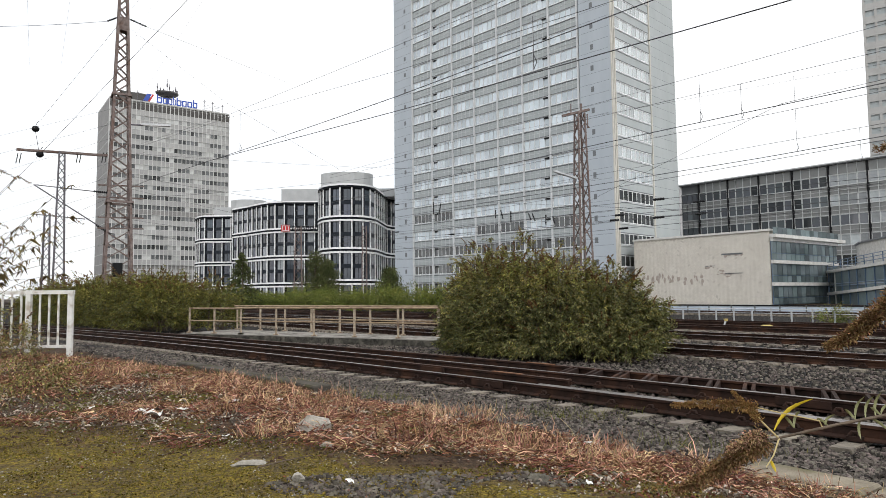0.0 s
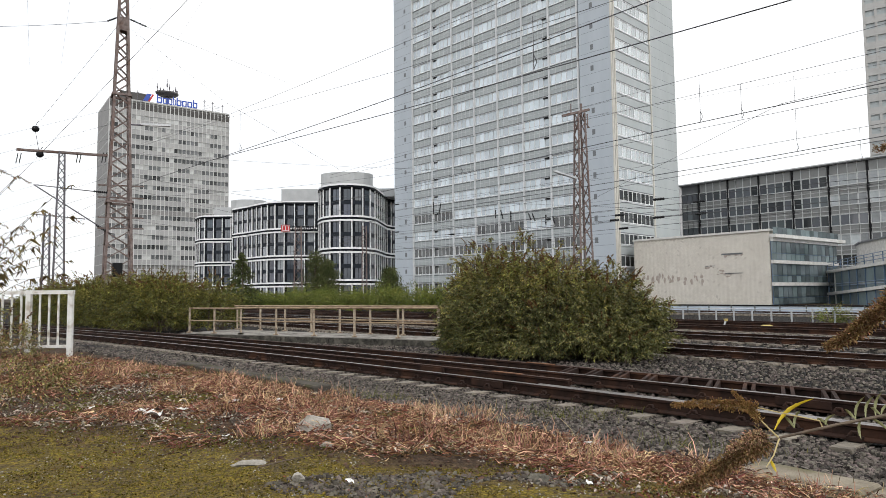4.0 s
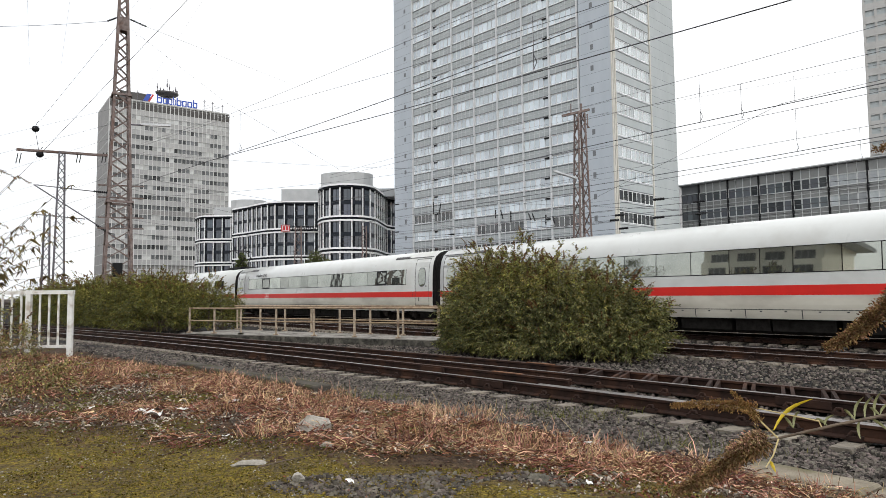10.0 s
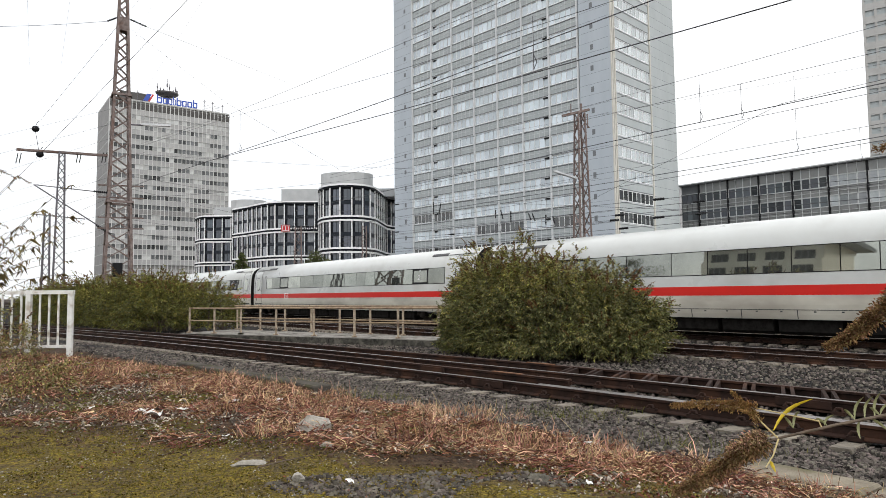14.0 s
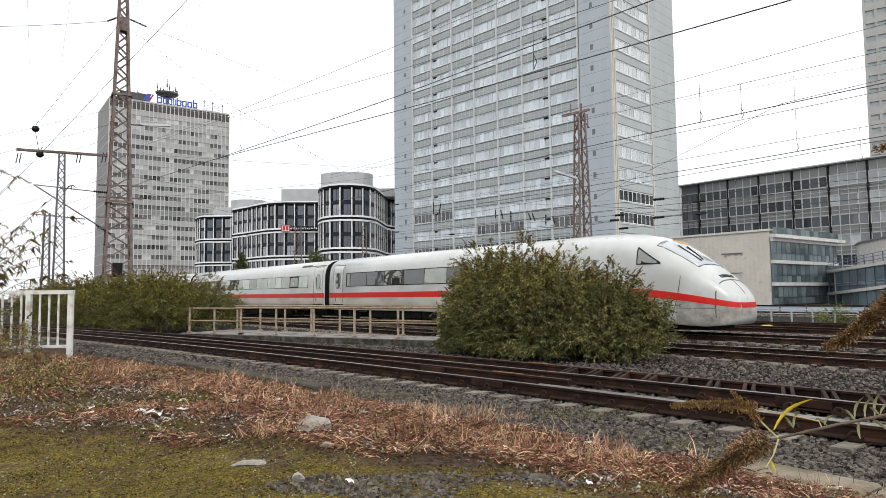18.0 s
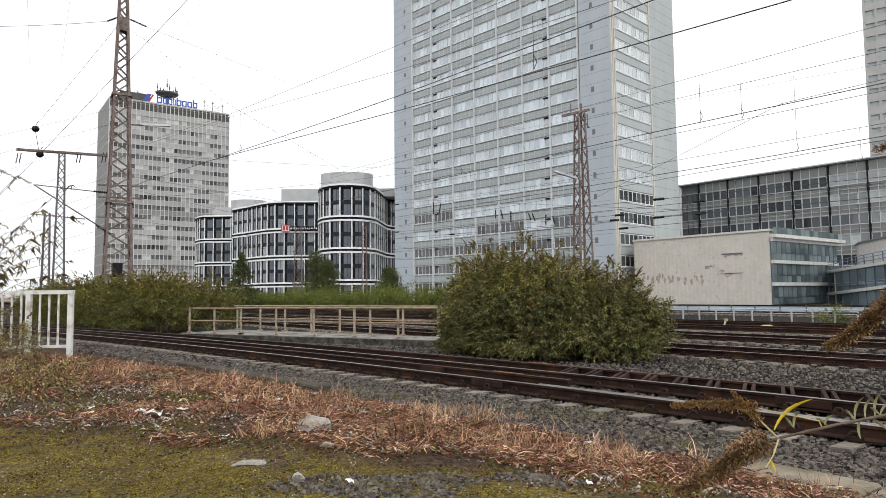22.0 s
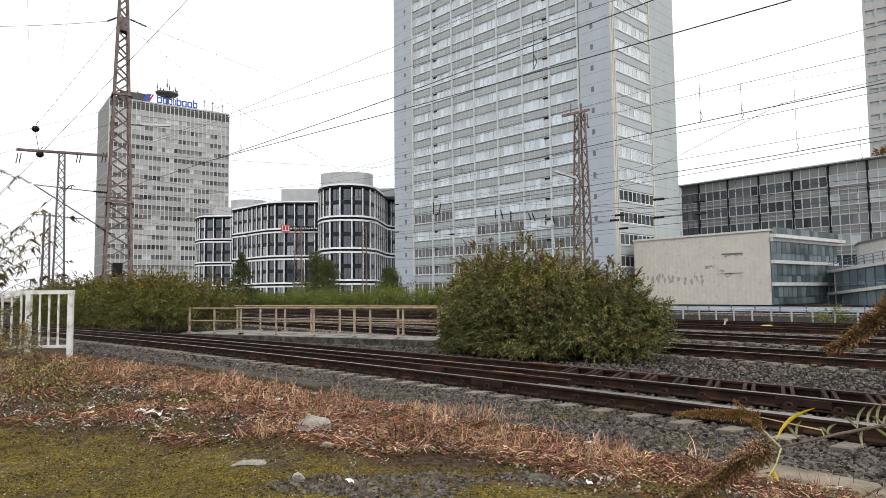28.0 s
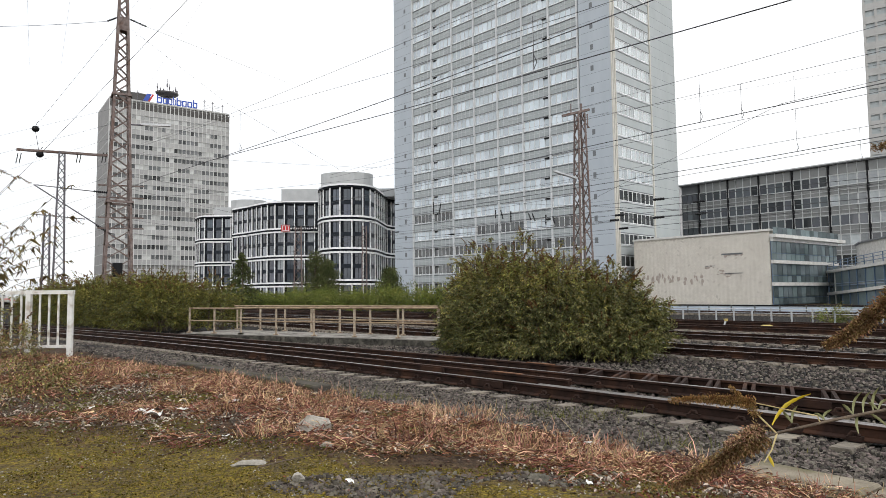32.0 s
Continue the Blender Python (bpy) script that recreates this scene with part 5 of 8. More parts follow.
def rect_lines(sh, x0, x1, z0, z1, t=0.035, sign=1):
    g = Geo()
    for a in ((x0, x1, z0, z0 + t), (x0, x1, z1 - t, z1), (x0, x0 + t, z0, z1), (x1 - t, x1, z0, z1)):
        p = sh.patch(*a, off=0.012, sign=sign, nx=1)
        b = len(g.v)
        g.v += p.v
        g.f += [tuple(b + i for i in f) for f in p.f]
    return g


def lettering(text, size, material, parent, m, name="lettering", label=""):
    cu = bpy.data.curves.new(name, "FONT")
    cu.body, cu.size, cu.extrude, cu.align_x = text, size, 0.002, "CENTER"
    cu.offset = size * 0.018
    ob = bpy.data.objects.new(name, cu)
    me = bpy.data.meshes.new_from_object(ob)
    bpy.data.objects.remove(ob)
    me.materials.clear()
    me.materials.append(material)
    return part(name, me, None, parent, label, at=m)


def side_text_pose(x, y, z):
    """Text that reads along the camera side (forward is to the reader's left)."""
    return Matrix(((-1, 0, 0, x), (0, 0, 1, y), (0, 1, 0, z), (0, 0, 0, 1)))


def coach_common(t, sh, x0, x1):
    sh.body("body", M["ice_white"], t)
    part("skirt", sh.patch(x0, x1, sh.half[0][1] + 0.01, 1.355, 0.004), M["ice_low"], t, "grimy beige lower skirt")
    part("skirt", sh.patch(x0, x1, sh.half[0][1] + 0.01, 1.355, 0.004, -1), M["ice_low"], t, "grimy beige lower skirt")
    part("skirt_line", sh.patch(x0, x1, 0.905, 0.925, 0.010), M["ice_line"], t)
    x = x0 + 1.6
    while x < x1 - 1.0:
        part("skirt_joint", sh.patch(x, x + 0.025, 0.64, 0.905, 0.010, nx=1), M["ice_line"], t)
        for u in (0.45, 1.2):
            part("skirt_latch", sh.patch(x + u, x + u + 0.07, 0.84, 0.875, 0.012, nx=1), M["ice_line"], t)
        x += 1.72


def express_door(t, sh, xc, wide=1.2, z1=3.38):
    d = part("door", sh.patch(xc - wide / 2, xc + wide / 2, 0.92, z1, 0.002, nx=2, nz=12), M["ice_white"], t, "white plug door with an oval window")
    part("door_seal", rect_lines(sh, xc - wide / 2, xc + wide / 2, 0.92, z1, 0.026), M["ice_line"], d)
    part("door_sill", sh.patch(xc - wide / 2, xc + wide / 2, 0.905, 0.965, 0.016, nx=1), M["black"], d)
    part("door_window_rim", oval_patch(sh, xc, 2.40, 0.325, 0.50, 0.012), M["mast_grey"], d)
    part("door_window", oval_patch(sh, xc, 2.40, 0.295, 0.465, 0.018), M["ice_mirror"], d)
    part("door_button", sh.patch(xc - wide / 2 + 0.22, xc - wide / 2 + 0.28, 1.9, 1.97, 0.016, nx=1), M["ice_line"], d)
    for k in range(3):
        part("step_mark", sh.patch(xc + wide / 2 + 0.16, xc + wide / 2 + 0.26, 1.40 + 0.09 * k, 1.43 + 0.09 * k, 0.012, nx=1), M["ice_line"], d)
    part("door_handle", sh.patch(xc + wide / 2 - 0.35, xc + wide / 2 - 0.3, 1.15, 1.35, 0.02, nx=1), M["ice_line"], d)


def express_coach(kind="second"):
    """An intermediate coach of 26.4 m between couplings; x = 0 at its middle."""
    labels = {"second": "white high-speed coach with a red stripe, on the rails", "first": "white first-class high-speed coach with a red stripe", "restaurant": "white restaurant coach with red stripe and red lettering"}
    t = thing("express_coach", Matrix.Identity(4), labels[kind], "train coach", "express train")
    h = 12.87
    sh = Shell(EXPRESS, [(-h, 1.51, 3.84, 0.62), (-h / 2, 1.51, 3.84, 0.62), (0, 1.51, 3.84, 0.62), (h / 2, 1.51, 3.84, 0.62), (h, 1.51, 3.84, 0.62)])
    coach_common(t, sh, -h, h)
    gaps = {"second": (4.6,), "first": (-5.2,), "restaurant": (3.6, 0.2)}[kind]
    part("red_stripe", sh.patch(-h, h, 1.36, 1.66, 0.006), M["ice_red"], t)
    part("red_stripe", sh.patch(-h, h, 1.36, 1.66, 0.006, -1), M["ice_red"], t)
    for x in (h - 0.85, -h + 0.85):
        express_door(t, sh, x)
    # ribbon of window panes set in one dark rubber band
    spans = {"second": [(-10.6, 10.6)], "first": [(-10.6, 10.6)], "restaurant": [(-11.0, 0.9), (3.9, 10.6)]}[kind]
    rnd = random.Random(kind)
    for a, b in spans:
        part("window_band", sh.patch(a, b, 2.03, 2.85, 0.006), M["bellows"], t)
        x = a + 0.03
        hinged = (a + 2.2, b - 3.6)
        while x < b - 0.4:
            L = min(rnd.choice((1.35, 1.35, 1.85, 1.0, 1.85)), b - 0.05 - x)
            dark = rnd.random() < 0.07 or (kind == "restaurant" and a > 2 and rnd.random() < 0.4)
            if any(x <= h0 < x + L for h0 in hinged):
                fr = part("window_frame", rect_lines(sh, x + 0.01, x + L - 0.04, 2.05, 2.83, 0.085), M["black"], t, "black frame of a hinged window")
                part("window_latch", sh.patch(x + L * 0.48, x + L * 0.48 + 0.07, 2.72, 2.79, 0.02, nx=1), M["pale_metal"], fr)
            part("window", sh.patch(x, x + L - 0.03, 2.055, 2.825, 0.011, nx=2), M["ice_glass" if dark else "ice_mirror"], t)
            x += L
    part("window_band", sh.patch(-10.6, 10.6, 2.02, 2.86, 0.006, -1), M["ice_glass"], t)
    lettering({"first": "1"}.get(kind, "2"), 0.34, M["white_sign"], t, side_text_pose(-8.5, 1.53, 2.28), "class_number")
    if kind == "restaurant":
        express_door(t, sh, 2.4, 1.0)
        part("stripe_gap", sh.patch(-3.9, -0.4, 1.36, 1.66, 0.012), M["ice_white"], t)
        lettering("Bordrestaurant", 0.39, M["ice_red"], t, side_text_pose(-2.15, 1.527, 1.41), "coach_name", "red lettering on white")
    x = 7.2
    part("emblem", sh.patch(x - 0.3, x + 0.3, 1.33, 1.69, 0.010), M["white_sign"], t)
    part("emblem_frame", rect_lines(sh, x - 0.24, x + 0.24, 1.37, 1.65, 0.05), M["ice_red"], t)
    part("emblem_bar", sh.patch(x - 0.16, x - 0.03, 1.42, 1.60, 0.013, nx=1), M["ice_red"], t)
    part("emblem_bar", sh.patch(x + 0.03, x + 0.16, 1.42, 1.60, 0.013, nx=1), M["ice_red"], t)
    if kind == "first":
        lettering("Oldenburg (Oldb)", 0.26, M["ice_line"], t, side_text_pose(8.3, 1.47, 2.98) @ Matrix.Rotation(radians(-10), 4, "X"), "coach_name", "thin grey lettering")
    part("roof_hatch", sh.patch(9.3, 10.6, 3.42, 3.56, 0.012), M["ice_line"], t)
    part("roof_hatch", sh.patch(-10.6, -9.3, 3.42, 3.56, 0.012), M["ice_line"], t)
    part("rain_gutter", sh.patch(h - 2.3, h - 0.1, 3.44, 3.47, 0.02), M["ice_line"], t)
    part("rain_gutter", sh.patch(-h + 0.1, -h + 2.3, 3.44, 3.47, 0.02), M["ice_line"], t)
    be = Shell([(y * 0.955, z * 0.97 + 0.06) for y, z in EXPRESS], [(-h - 0.33, 1.44, 3.78, 0.72), (-h + 0.05, 1.44, 3.78, 0.72)])
    be.body("gangway_bellows", M["bellows"], t, "black ribbed gangway bellows")
    for u in (-0.26, -0.13, 0.0):
        r2 = Shell(EXPRESS, [(-h + u - 0.03, 1.475, 3.81, 0.70), (-h + u + 0.03, 1.475, 3.81, 0.70)])
        r2.body("bellows_rib", M["bellows"], t)
    b2 = Shell([(y * 0.955, z * 0.97 + 0.06) for y, z in EXPRESS], [(h - 0.05, 1.44, 3.78, 0.72), (h + 0.33, 1.44, 3.78, 0.72)])
    b2.body("gangway_bellows", M["bellows"], t, "black ribbed gangway bellows")
    underframe(t, -h, h, seed=len(kind))
    bogie(t, 9.5)
    bogie(t, -9.5)
    return t


NOSE = [(7.6, 1.51, 3.84, 0.62), (6.2, 1.51, 3.84, 0.60), (5.2, 1.51, 3.82, 0.58), (4.2, 1.50, 3.74, 0.54), (3.4, 1.48, 3.58, 0.48), (2.7, 1.45, 3.33, 0.42), (2.0, 1.40, 2.90, 0.36),
        (1.4, 1.33, 2.48, 0.32), (0.9, 1.22, 2.12, 0.31), (0.5, 1.07, 1.82, 0.34), (0.25, 0.91, 1.58, 0.40), (0.08, 0.70, 1.36, 0.50), (0.0, 0.44, 1.18, 0.66)]


def nose_stripe(L):
    """Lower and upper edge of the stripe, sinking towards the tip of the nose at x = L."""
    def drop(x):
        u = max(0.0, 4.6 - (L - x))
        return 0.028 * u * u
    return (lambda x: 1.36 - drop(x) * 0.72), (lambda x: 1.66 - drop(x) * 0.92)


def power_car():
    """The leading power car, 20.56 m; x = 0 at the rear coupling, the nose tip at x = 21.0."""
    L = 21.0
    t = thing("express_power_car", Matrix.Identity(4), "white high-speed power car with pointed nose and red stripe", "locomotive", "express train")
    st = [(0.33, 1.51, 3.84, 0.62), (7, 1.51, 3.84, 0.62)] + [(L - u, w, top, bot) for u, w, top, bot in NOSE]
    sh = Shell(EXPRESS, st)
    sh.body("body", M["ice_white"], t)
    lo, hi = nose_stripe(L)
    for sg in (1, -1):
        part("red_stripe", sh.patch(0.35, 15.0, 1.36, 1.66, 0.006, sg), M["ice_red"], t)
        part("red_stripe", sh.patch(15.0, L - 0.9, lo, hi, 0.015, sg, nx=40), M["ice_red"], t)
        for u0, u1 in ((0.02, 0.08), (0.08, 0.25), (0.25, 0.5), (0.5, 0.9)):
            part("red_stripe", sh.patch(L - u1, L - u0, lo, hi, 0.015, sg, nx=3), M["ice_red"], t)
        part("skirt", sh.patch(0.35, 15.2, 0.63, 1.355, 0.004, sg), M["ice_low"], t, "grimy beige lower skirt")
    part("skirt_line", sh.patch(0.35, 17.5, 0.90, 0.93, 0.010), M["ice_line"], t)
    part("skirt_line", sh.patch(17.5, 20.4, 0.90, 0.93, 0.018, nx=14), M["ice_line"], t)
    part("bogie_shroud", Geo().box(12.6, 18.2, -1.28, 1.28, 0.24, 0.70), M["under"], t)
    for a, b in ((14.40, 15.40), (15.43, 16.39)):
        part("window", sh.patch(a, b, 2.53, 3.20, 0.012, nx=3), M["black"], t, "black side window")
    for a, b in ((2.7, 3.7), (3.78, 4.8)):
        part("window", sh.patch(a, b, 2.30, 2.86, 0.012, nx=3), M["black"], t, "black side window")
    part("cab_window_rim", sh.patch(17.6, 18.55, 2.50, lambda x: 3.18 - 0.66 * (x - 17.6), 0.014, nx=5), M["black"], t)
    part("cab_window", sh.patch(17.65, 18.44, 2.54, lambda x: 3.13 - 0.66 * (x - 17.6), 0.022, nx=5), M["ice_mirror"], t)
    d = part("door", rect_lines(sh, 13.65, 14.4, 0.92, 2.95, 0.03), M["ice_line"], t, "cab door outline")
    part("grab_rail", Geo().tube([(13.5, 1.56, 1.15), (13.5, 1.56, 2.45)], 0.025, 6), M["ice_line"], d)
    part("grab_rail", Geo().tube([(14.47, 1.56, 1.15), (14.47, 1.56, 2.45)], 0.025, 6), M["ice_line"], d)
    part("step", Geo().box(13.75, 14.3, 1.4, 1.56, 0.42, 0.48).box(13.75, 14.3, 1.4, 1.56, 0.66, 0.71), M["under"], t)
    for k, (x, w) in enumerate(((11.6, 0.32), (10.55, 0.95), (9.2, 0.95))):
        sl = 0.18
        g = Geo()
        if k == 0:
            g = sh.patch(x, x + w, 2.05, 2.95, 0.007, nx=1)
        else:
            for zz in ((2.05, 2.22), (2.78, 2.95)) + (((2.42, 2.58),) if k == 2 else ()):
                q = sh.patch(x, x + w, *zz, off=0.007, nx=1)
                b = len(g.v)
                g.v += q.v
                g.f += [tuple(b + i for i in f) for f in q.f]
            q = sh.patch(x + w - 0.24, x + w, 2.05, 2.95, off=0.008, nx=1)
            b = len(g.v)
            g.v += q.v
            g.f += [tuple(b + i for i in f) for f in q.f]
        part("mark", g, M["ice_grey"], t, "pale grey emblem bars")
    part("emblem", sh.patch(3.7, 4.3, 1.33, 1.69, 0.010), M["white_sign"], t)
    part("emblem_frame", rect_lines(sh, 3.76, 4.24, 1.37, 1.65, 0.05), M["ice_red"], t)
    part("red_stripe", Geo().box(L - 0.02, L + 0.014, -0.43, 0.43, 0.935, 1.117), M["ice_red"], t)
    # front windscreen and lamps
    part("windscreen_rim", sh.cap(L - 2.86, L - 1.22, lambda k: -0.84 + 0.04 * k, lambda k: 0.84 - 0.04 * k, 0.012, 8, 12), M["black"], t)
    part("windscreen", sh.cap(L - 2.76, L - 1.30, lambda k: -0.79 + 0.05 * k, lambda k: 0.79 - 0.05 * k, 0.024, 8, 12), M["ice_screen"], t, "sloping curved windscreen", smooth=True)
    be = Shell([(y * 0.955, z * 0.97 + 0.06) for y, z in EXPRESS], [(-0.02, 1.44, 3.78, 0.72), (0.35, 1.44, 3.78, 0.72)])
    be.body("gangway_bellows", M["bellows"], t, "black ribbed gangway bellows")
    # pantograph near the rear
    p = part("pantograph", Geo().box(1.0, 2.9, -0.7, 0.7, 3.90, 3.98), M["black"], t, "raised black pantograph")
    for x, y in ((1.1, -0.6), (1.1, 0.6), (2.8, -0.6), (2.8, 0.6)):
        part("insulator", Geo().tube([(x, y, 3.7), (x, y, 3.92)], 0.07, 8), M["black"], p)
    g = Geo()
    for y in (-0.35, 0.35):
        g.tube([(2.6, y, 4.0), (1.2, y * 0.8, 4.75)], 0.04, 6).tube([(1.2, y * 0.8, 4.75), (2.9, y * 1.4, 5.42)], 0.03, 6)
    g.tube([(1.2, -0.3, 4.75), (1.2, 0.3, 4.75)], 0.03, 6)
    part("arm", g, M["black"], p)
    part("contact_strip", Geo().tube([(2.75, -0.95, 5.35), (2.75, -0.7, 5.46), (2.75, 0.7, 5.46), (2.75, 0.95, 5.35)], 0.035, 6).tube([(3.1, -0.95, 5.35), (3.1, -0.7, 5.46), (3.1, 0.7, 5.46), (3.1, 0.95, 5.35)], 0.035, 6), M["black"], p)
    part("roof_gear", Geo().box(3.1, 4.4, -0.5, 0.5, 3.84, 4.0).tube([(0.4, 0.2, 3.95), (1.1, 0.2, 3.95)], 0.04, 6), M["black"], t)
    underframe(t, 0.4, 17.5, seed=11)
    bogie(t, 3.4, 3.0)
    bogie(t, 15.5, 3.0)
    return t


def control_car():
    """The trailing driving coach, 26.4 m; x = 0 at the front coupling, the nose tip at x = -26.5."""
    L = 26.5
    t = thing("express_driving_coach", Matrix.Identity(4), "white driving coach with rounded nose, windscreen and red stripe", "train coach", "express train")
    st = [(-L + u * 0.94, w, top, bot) for u, w, top, bot in NOSE[::-1]] + [(-13, 1.51, 3.84, 0.62), (-6, 1.51, 3.84, 0.62), (-0.33, 1.51, 3.84, 0.62)]
    sh = Shell(EXPRESS, st)
    sh.body("body", M["ice_white"], t)

    def drop(x):
        u = max(0.0, 4.6 - (x + L))
        return 0.028 * u * u
    for sg in (1, -1):
        part("red_stripe", sh.patch(-20.0, -0.35, 1.36, 1.66, 0.006, sg), M["ice_red"], t)
        for u0, u1 in ((0.02, 0.0752), (0.0752, 0.235), (0.235, 0.47), (0.47, 0.846), (0.846, 6.7)):
            part("red_stripe", sh.patch(-L + u0, -L + u1, lambda x: 1.36 - drop(x) * 0.72, lambda x: 1.66 - drop(x) * 0.92, 0.015, sg, nx=40 if u1 > 1 else 3), M["ice_red"], t)
        part("skirt", sh.patch(-20.5, -0.35, 0.63, 1.355, 0.004, sg), M["ice_low"], t, "grimy beige lower skirt")
    part("skirt_line", sh.patch(-23.5, -0.35, 0.90, 0.93, 0.010), M["ice_line"], t)
    express_door(t, sh, -1.4)
    express_door(t, sh, -15.6)
    part("window_band", sh.patch(-14.0, -2.4, 2.02, 2.86, 0.006), M["bellows"], t)
    rnd = random.Random(8)
    x = -13.95
    while x < -2.7:
        w = min(1.85, -2.45 - x)
        part("window", sh.patch(x, x + w - 0.05, 2.06, 2.82, 0.011, nx=2), M["ice_glass" if rnd.random() < 0.25 else "ice_mirror"], t)
        x += w
    part("cab_window_rim", sh.patch(-L + 2.45, -L + 3.40, 2.50, lambda x: 3.18 - 0.66 * (-L + 3.40 - x), 0.014, nx=5), M["black"], t)
    part("cab_window", sh.patch(-L + 2.56, -L + 3.35, 2.54, lambda x: 3.13 - 0.66 * (-L + 3.40 - x), 0.022, nx=5), M["ice_mirror"], t)
    # windscreen and lamps on the sloping nose
    part("windscreen_rim", sh.cap(-L + 1.28, -L + 2.78, lambda k: -0.645 - 0.08 * k, lambda k: 0.645 + 0.08 * k, 0.012, 8, 12), M["black"], t)
    part("windscreen", sh.cap(-L + 1.30, -L + 2.76, lambda k: -0.635 - 0.08 * k, lambda k: 0.635 + 0.08 * k, 0.024, 8, 12), M["ice_screen"], t, "sloping wide windscreen", smooth=True)
    part("sun_blind", sh.cap(-L + 2.42, -L + 2.72, -0.70, 0.05, 0.03, 3, 8), M["blind_orange"], t, "orange sun blind behind the windscreen")
    part("wiper", Geo().tube([(-L + 1.45, 0.35, sh.upper(-L + 1.45, 0.35) + 0.04), (-L + 2.3, 0.42, sh.upper(-L + 2.3, 0.42) + 0.05)], 0.022, 5).tube([(-L + 1.5, 0.15, sh.upper(-L + 1.5, 0.15) + 0.04), (-L + 2.2, 0.0, sh.upper(-L + 2.2, 0.0) + 0.05)], 0.022, 5), M["black"], t)
    part("red_stripe", Geo().box(-L - 0.014, -L + 0.02, -0.47, 0.47, 0.935, 1.117), M["ice_red"], t)
    for sg in (1, -1):
        for u0, u1 in ((0.0, 0.0752), (0.0752, 0.235), (0.235, 0.47), (0.47, 0.846), (0.846, 1.316), (1.316, 1.88)):
            part("nose_cover", sh.patch(-L + u0, -L + u1, lambda x: sh.at(x)[2] + 0.02, lambda x: 1.35 - drop(x) * 0.72, 0.010, sg, nx=3), M["nose_grime"], t, "grimy lower nose cover")
    seam = [(-L + 2.06 - 0.26 * (z - 0.42) + 0.10 * (z - 1.2) ** 2, z) for z in np.linspace(0.42, 2.05, 14)]
    part("nose_seam", Geo().tube([(x, sh.side(x, z) + 0.004, z) for x, z in seam], 0.013, 5), M["ice_line"], t)
    part("chin", Geo().box(-L - 0.010, -L + 0.02, -0.45, 0.45, 0.67, 0.93), M["nose_grime"], t, "grimy chin below the stripe")
    # Added dark block that gives the nose its shaded underside.
    part("under_nose_shade", Geo().loft([[(x, -w, 0.5), (x, w, 0.5), (x, w * 0.9, 0.16), (x, -w * 0.9, 0.16)] for x, w in ((-L + 0.9, 0.75), (-L + 2.0, 1.2), (-L + 5.5, 1.3))]), M["under"], t, "black block standing for the shade under the nose")
    part("nose_seam", sh.patch(-L + 0.6, -L + 4.2, 0.92, 0.94, 0.014, nx=14), M["ice_line"], t)
    # coupler hatch outline and its middle seam
    part("hatch_seam", sh.cap(-L + 0.55, -L + 0.575, -0.78, 0.78, 0.014, 1, 14), M["ice_line"], t)
    part("hatch_seam", sh.cap(-L + 0.02, -L + 0.56, -0.012, 0.012, 0.014, 6, 1), M["ice_line"], t)
    part("hatch_seam", sh.patch(-L + 0.56, -L + 0.585, 0.6, 1.52, 0.014, nx=1), M["ice_line"], t)
    part("grille", sh.cap(-L + 0.68, -L + 0.80, -0.22, 0.22, 0.014, 2, 6), M["black"], t, "dark grille between the lamps")
    for sg in (1, -1):
        for k in range(2):
            a, b = sorted((sg * (0.27 + 0.07 * k), sg * (0.31 + 0.07 * k)))
            part("lamp_slot", sh.cap(-L + 0.68, -L + 0.80, a, b, 0.012, 2, 2), M["black"], t, "dark lamp slot")
        part("headlamp", sh.cap(-L + 0.66, -L + 0.86, *sorted((sg * 0.46, sg * 0.80)), 0.012, 2, 4), M["ice_grey"], t, "clear headlamp cover")
    b2 = Shell([(y * 0.955, z * 0.97 + 0.06) for y, z in EXPRESS], [(-0.35, 1.44, 3.78, 0.72), (0.02, 1.44, 3.78, 0.72)])
    b2.body("gangway_bellows", M["bellows"], t, "black ribbed gangway bellows")
    underframe(t, -22.5, -0.4, seed=21)
    bogie(t, -3.6)
    bogie(t, -20.8)
    return t


def express_train():
    """Cars with their offset behind the nose tip of the train."""
    cars = [(power_car(), -20.5)]
    protos = {}
    for k, kind in enumerate(("first", "second", "restaurant", "second", "second", "second")):
        off = -20.56 - 26.4 * k - 13.2
        if kind in protos:
            c = copy_thing(protos[kind], Matrix.Identity(4))
        else:
            c = protos[kind] = express_coach(kind)
        cars.append((c, off))
    cars.append((control_car(), -20.56 - 26.4 * 6))
    return cars


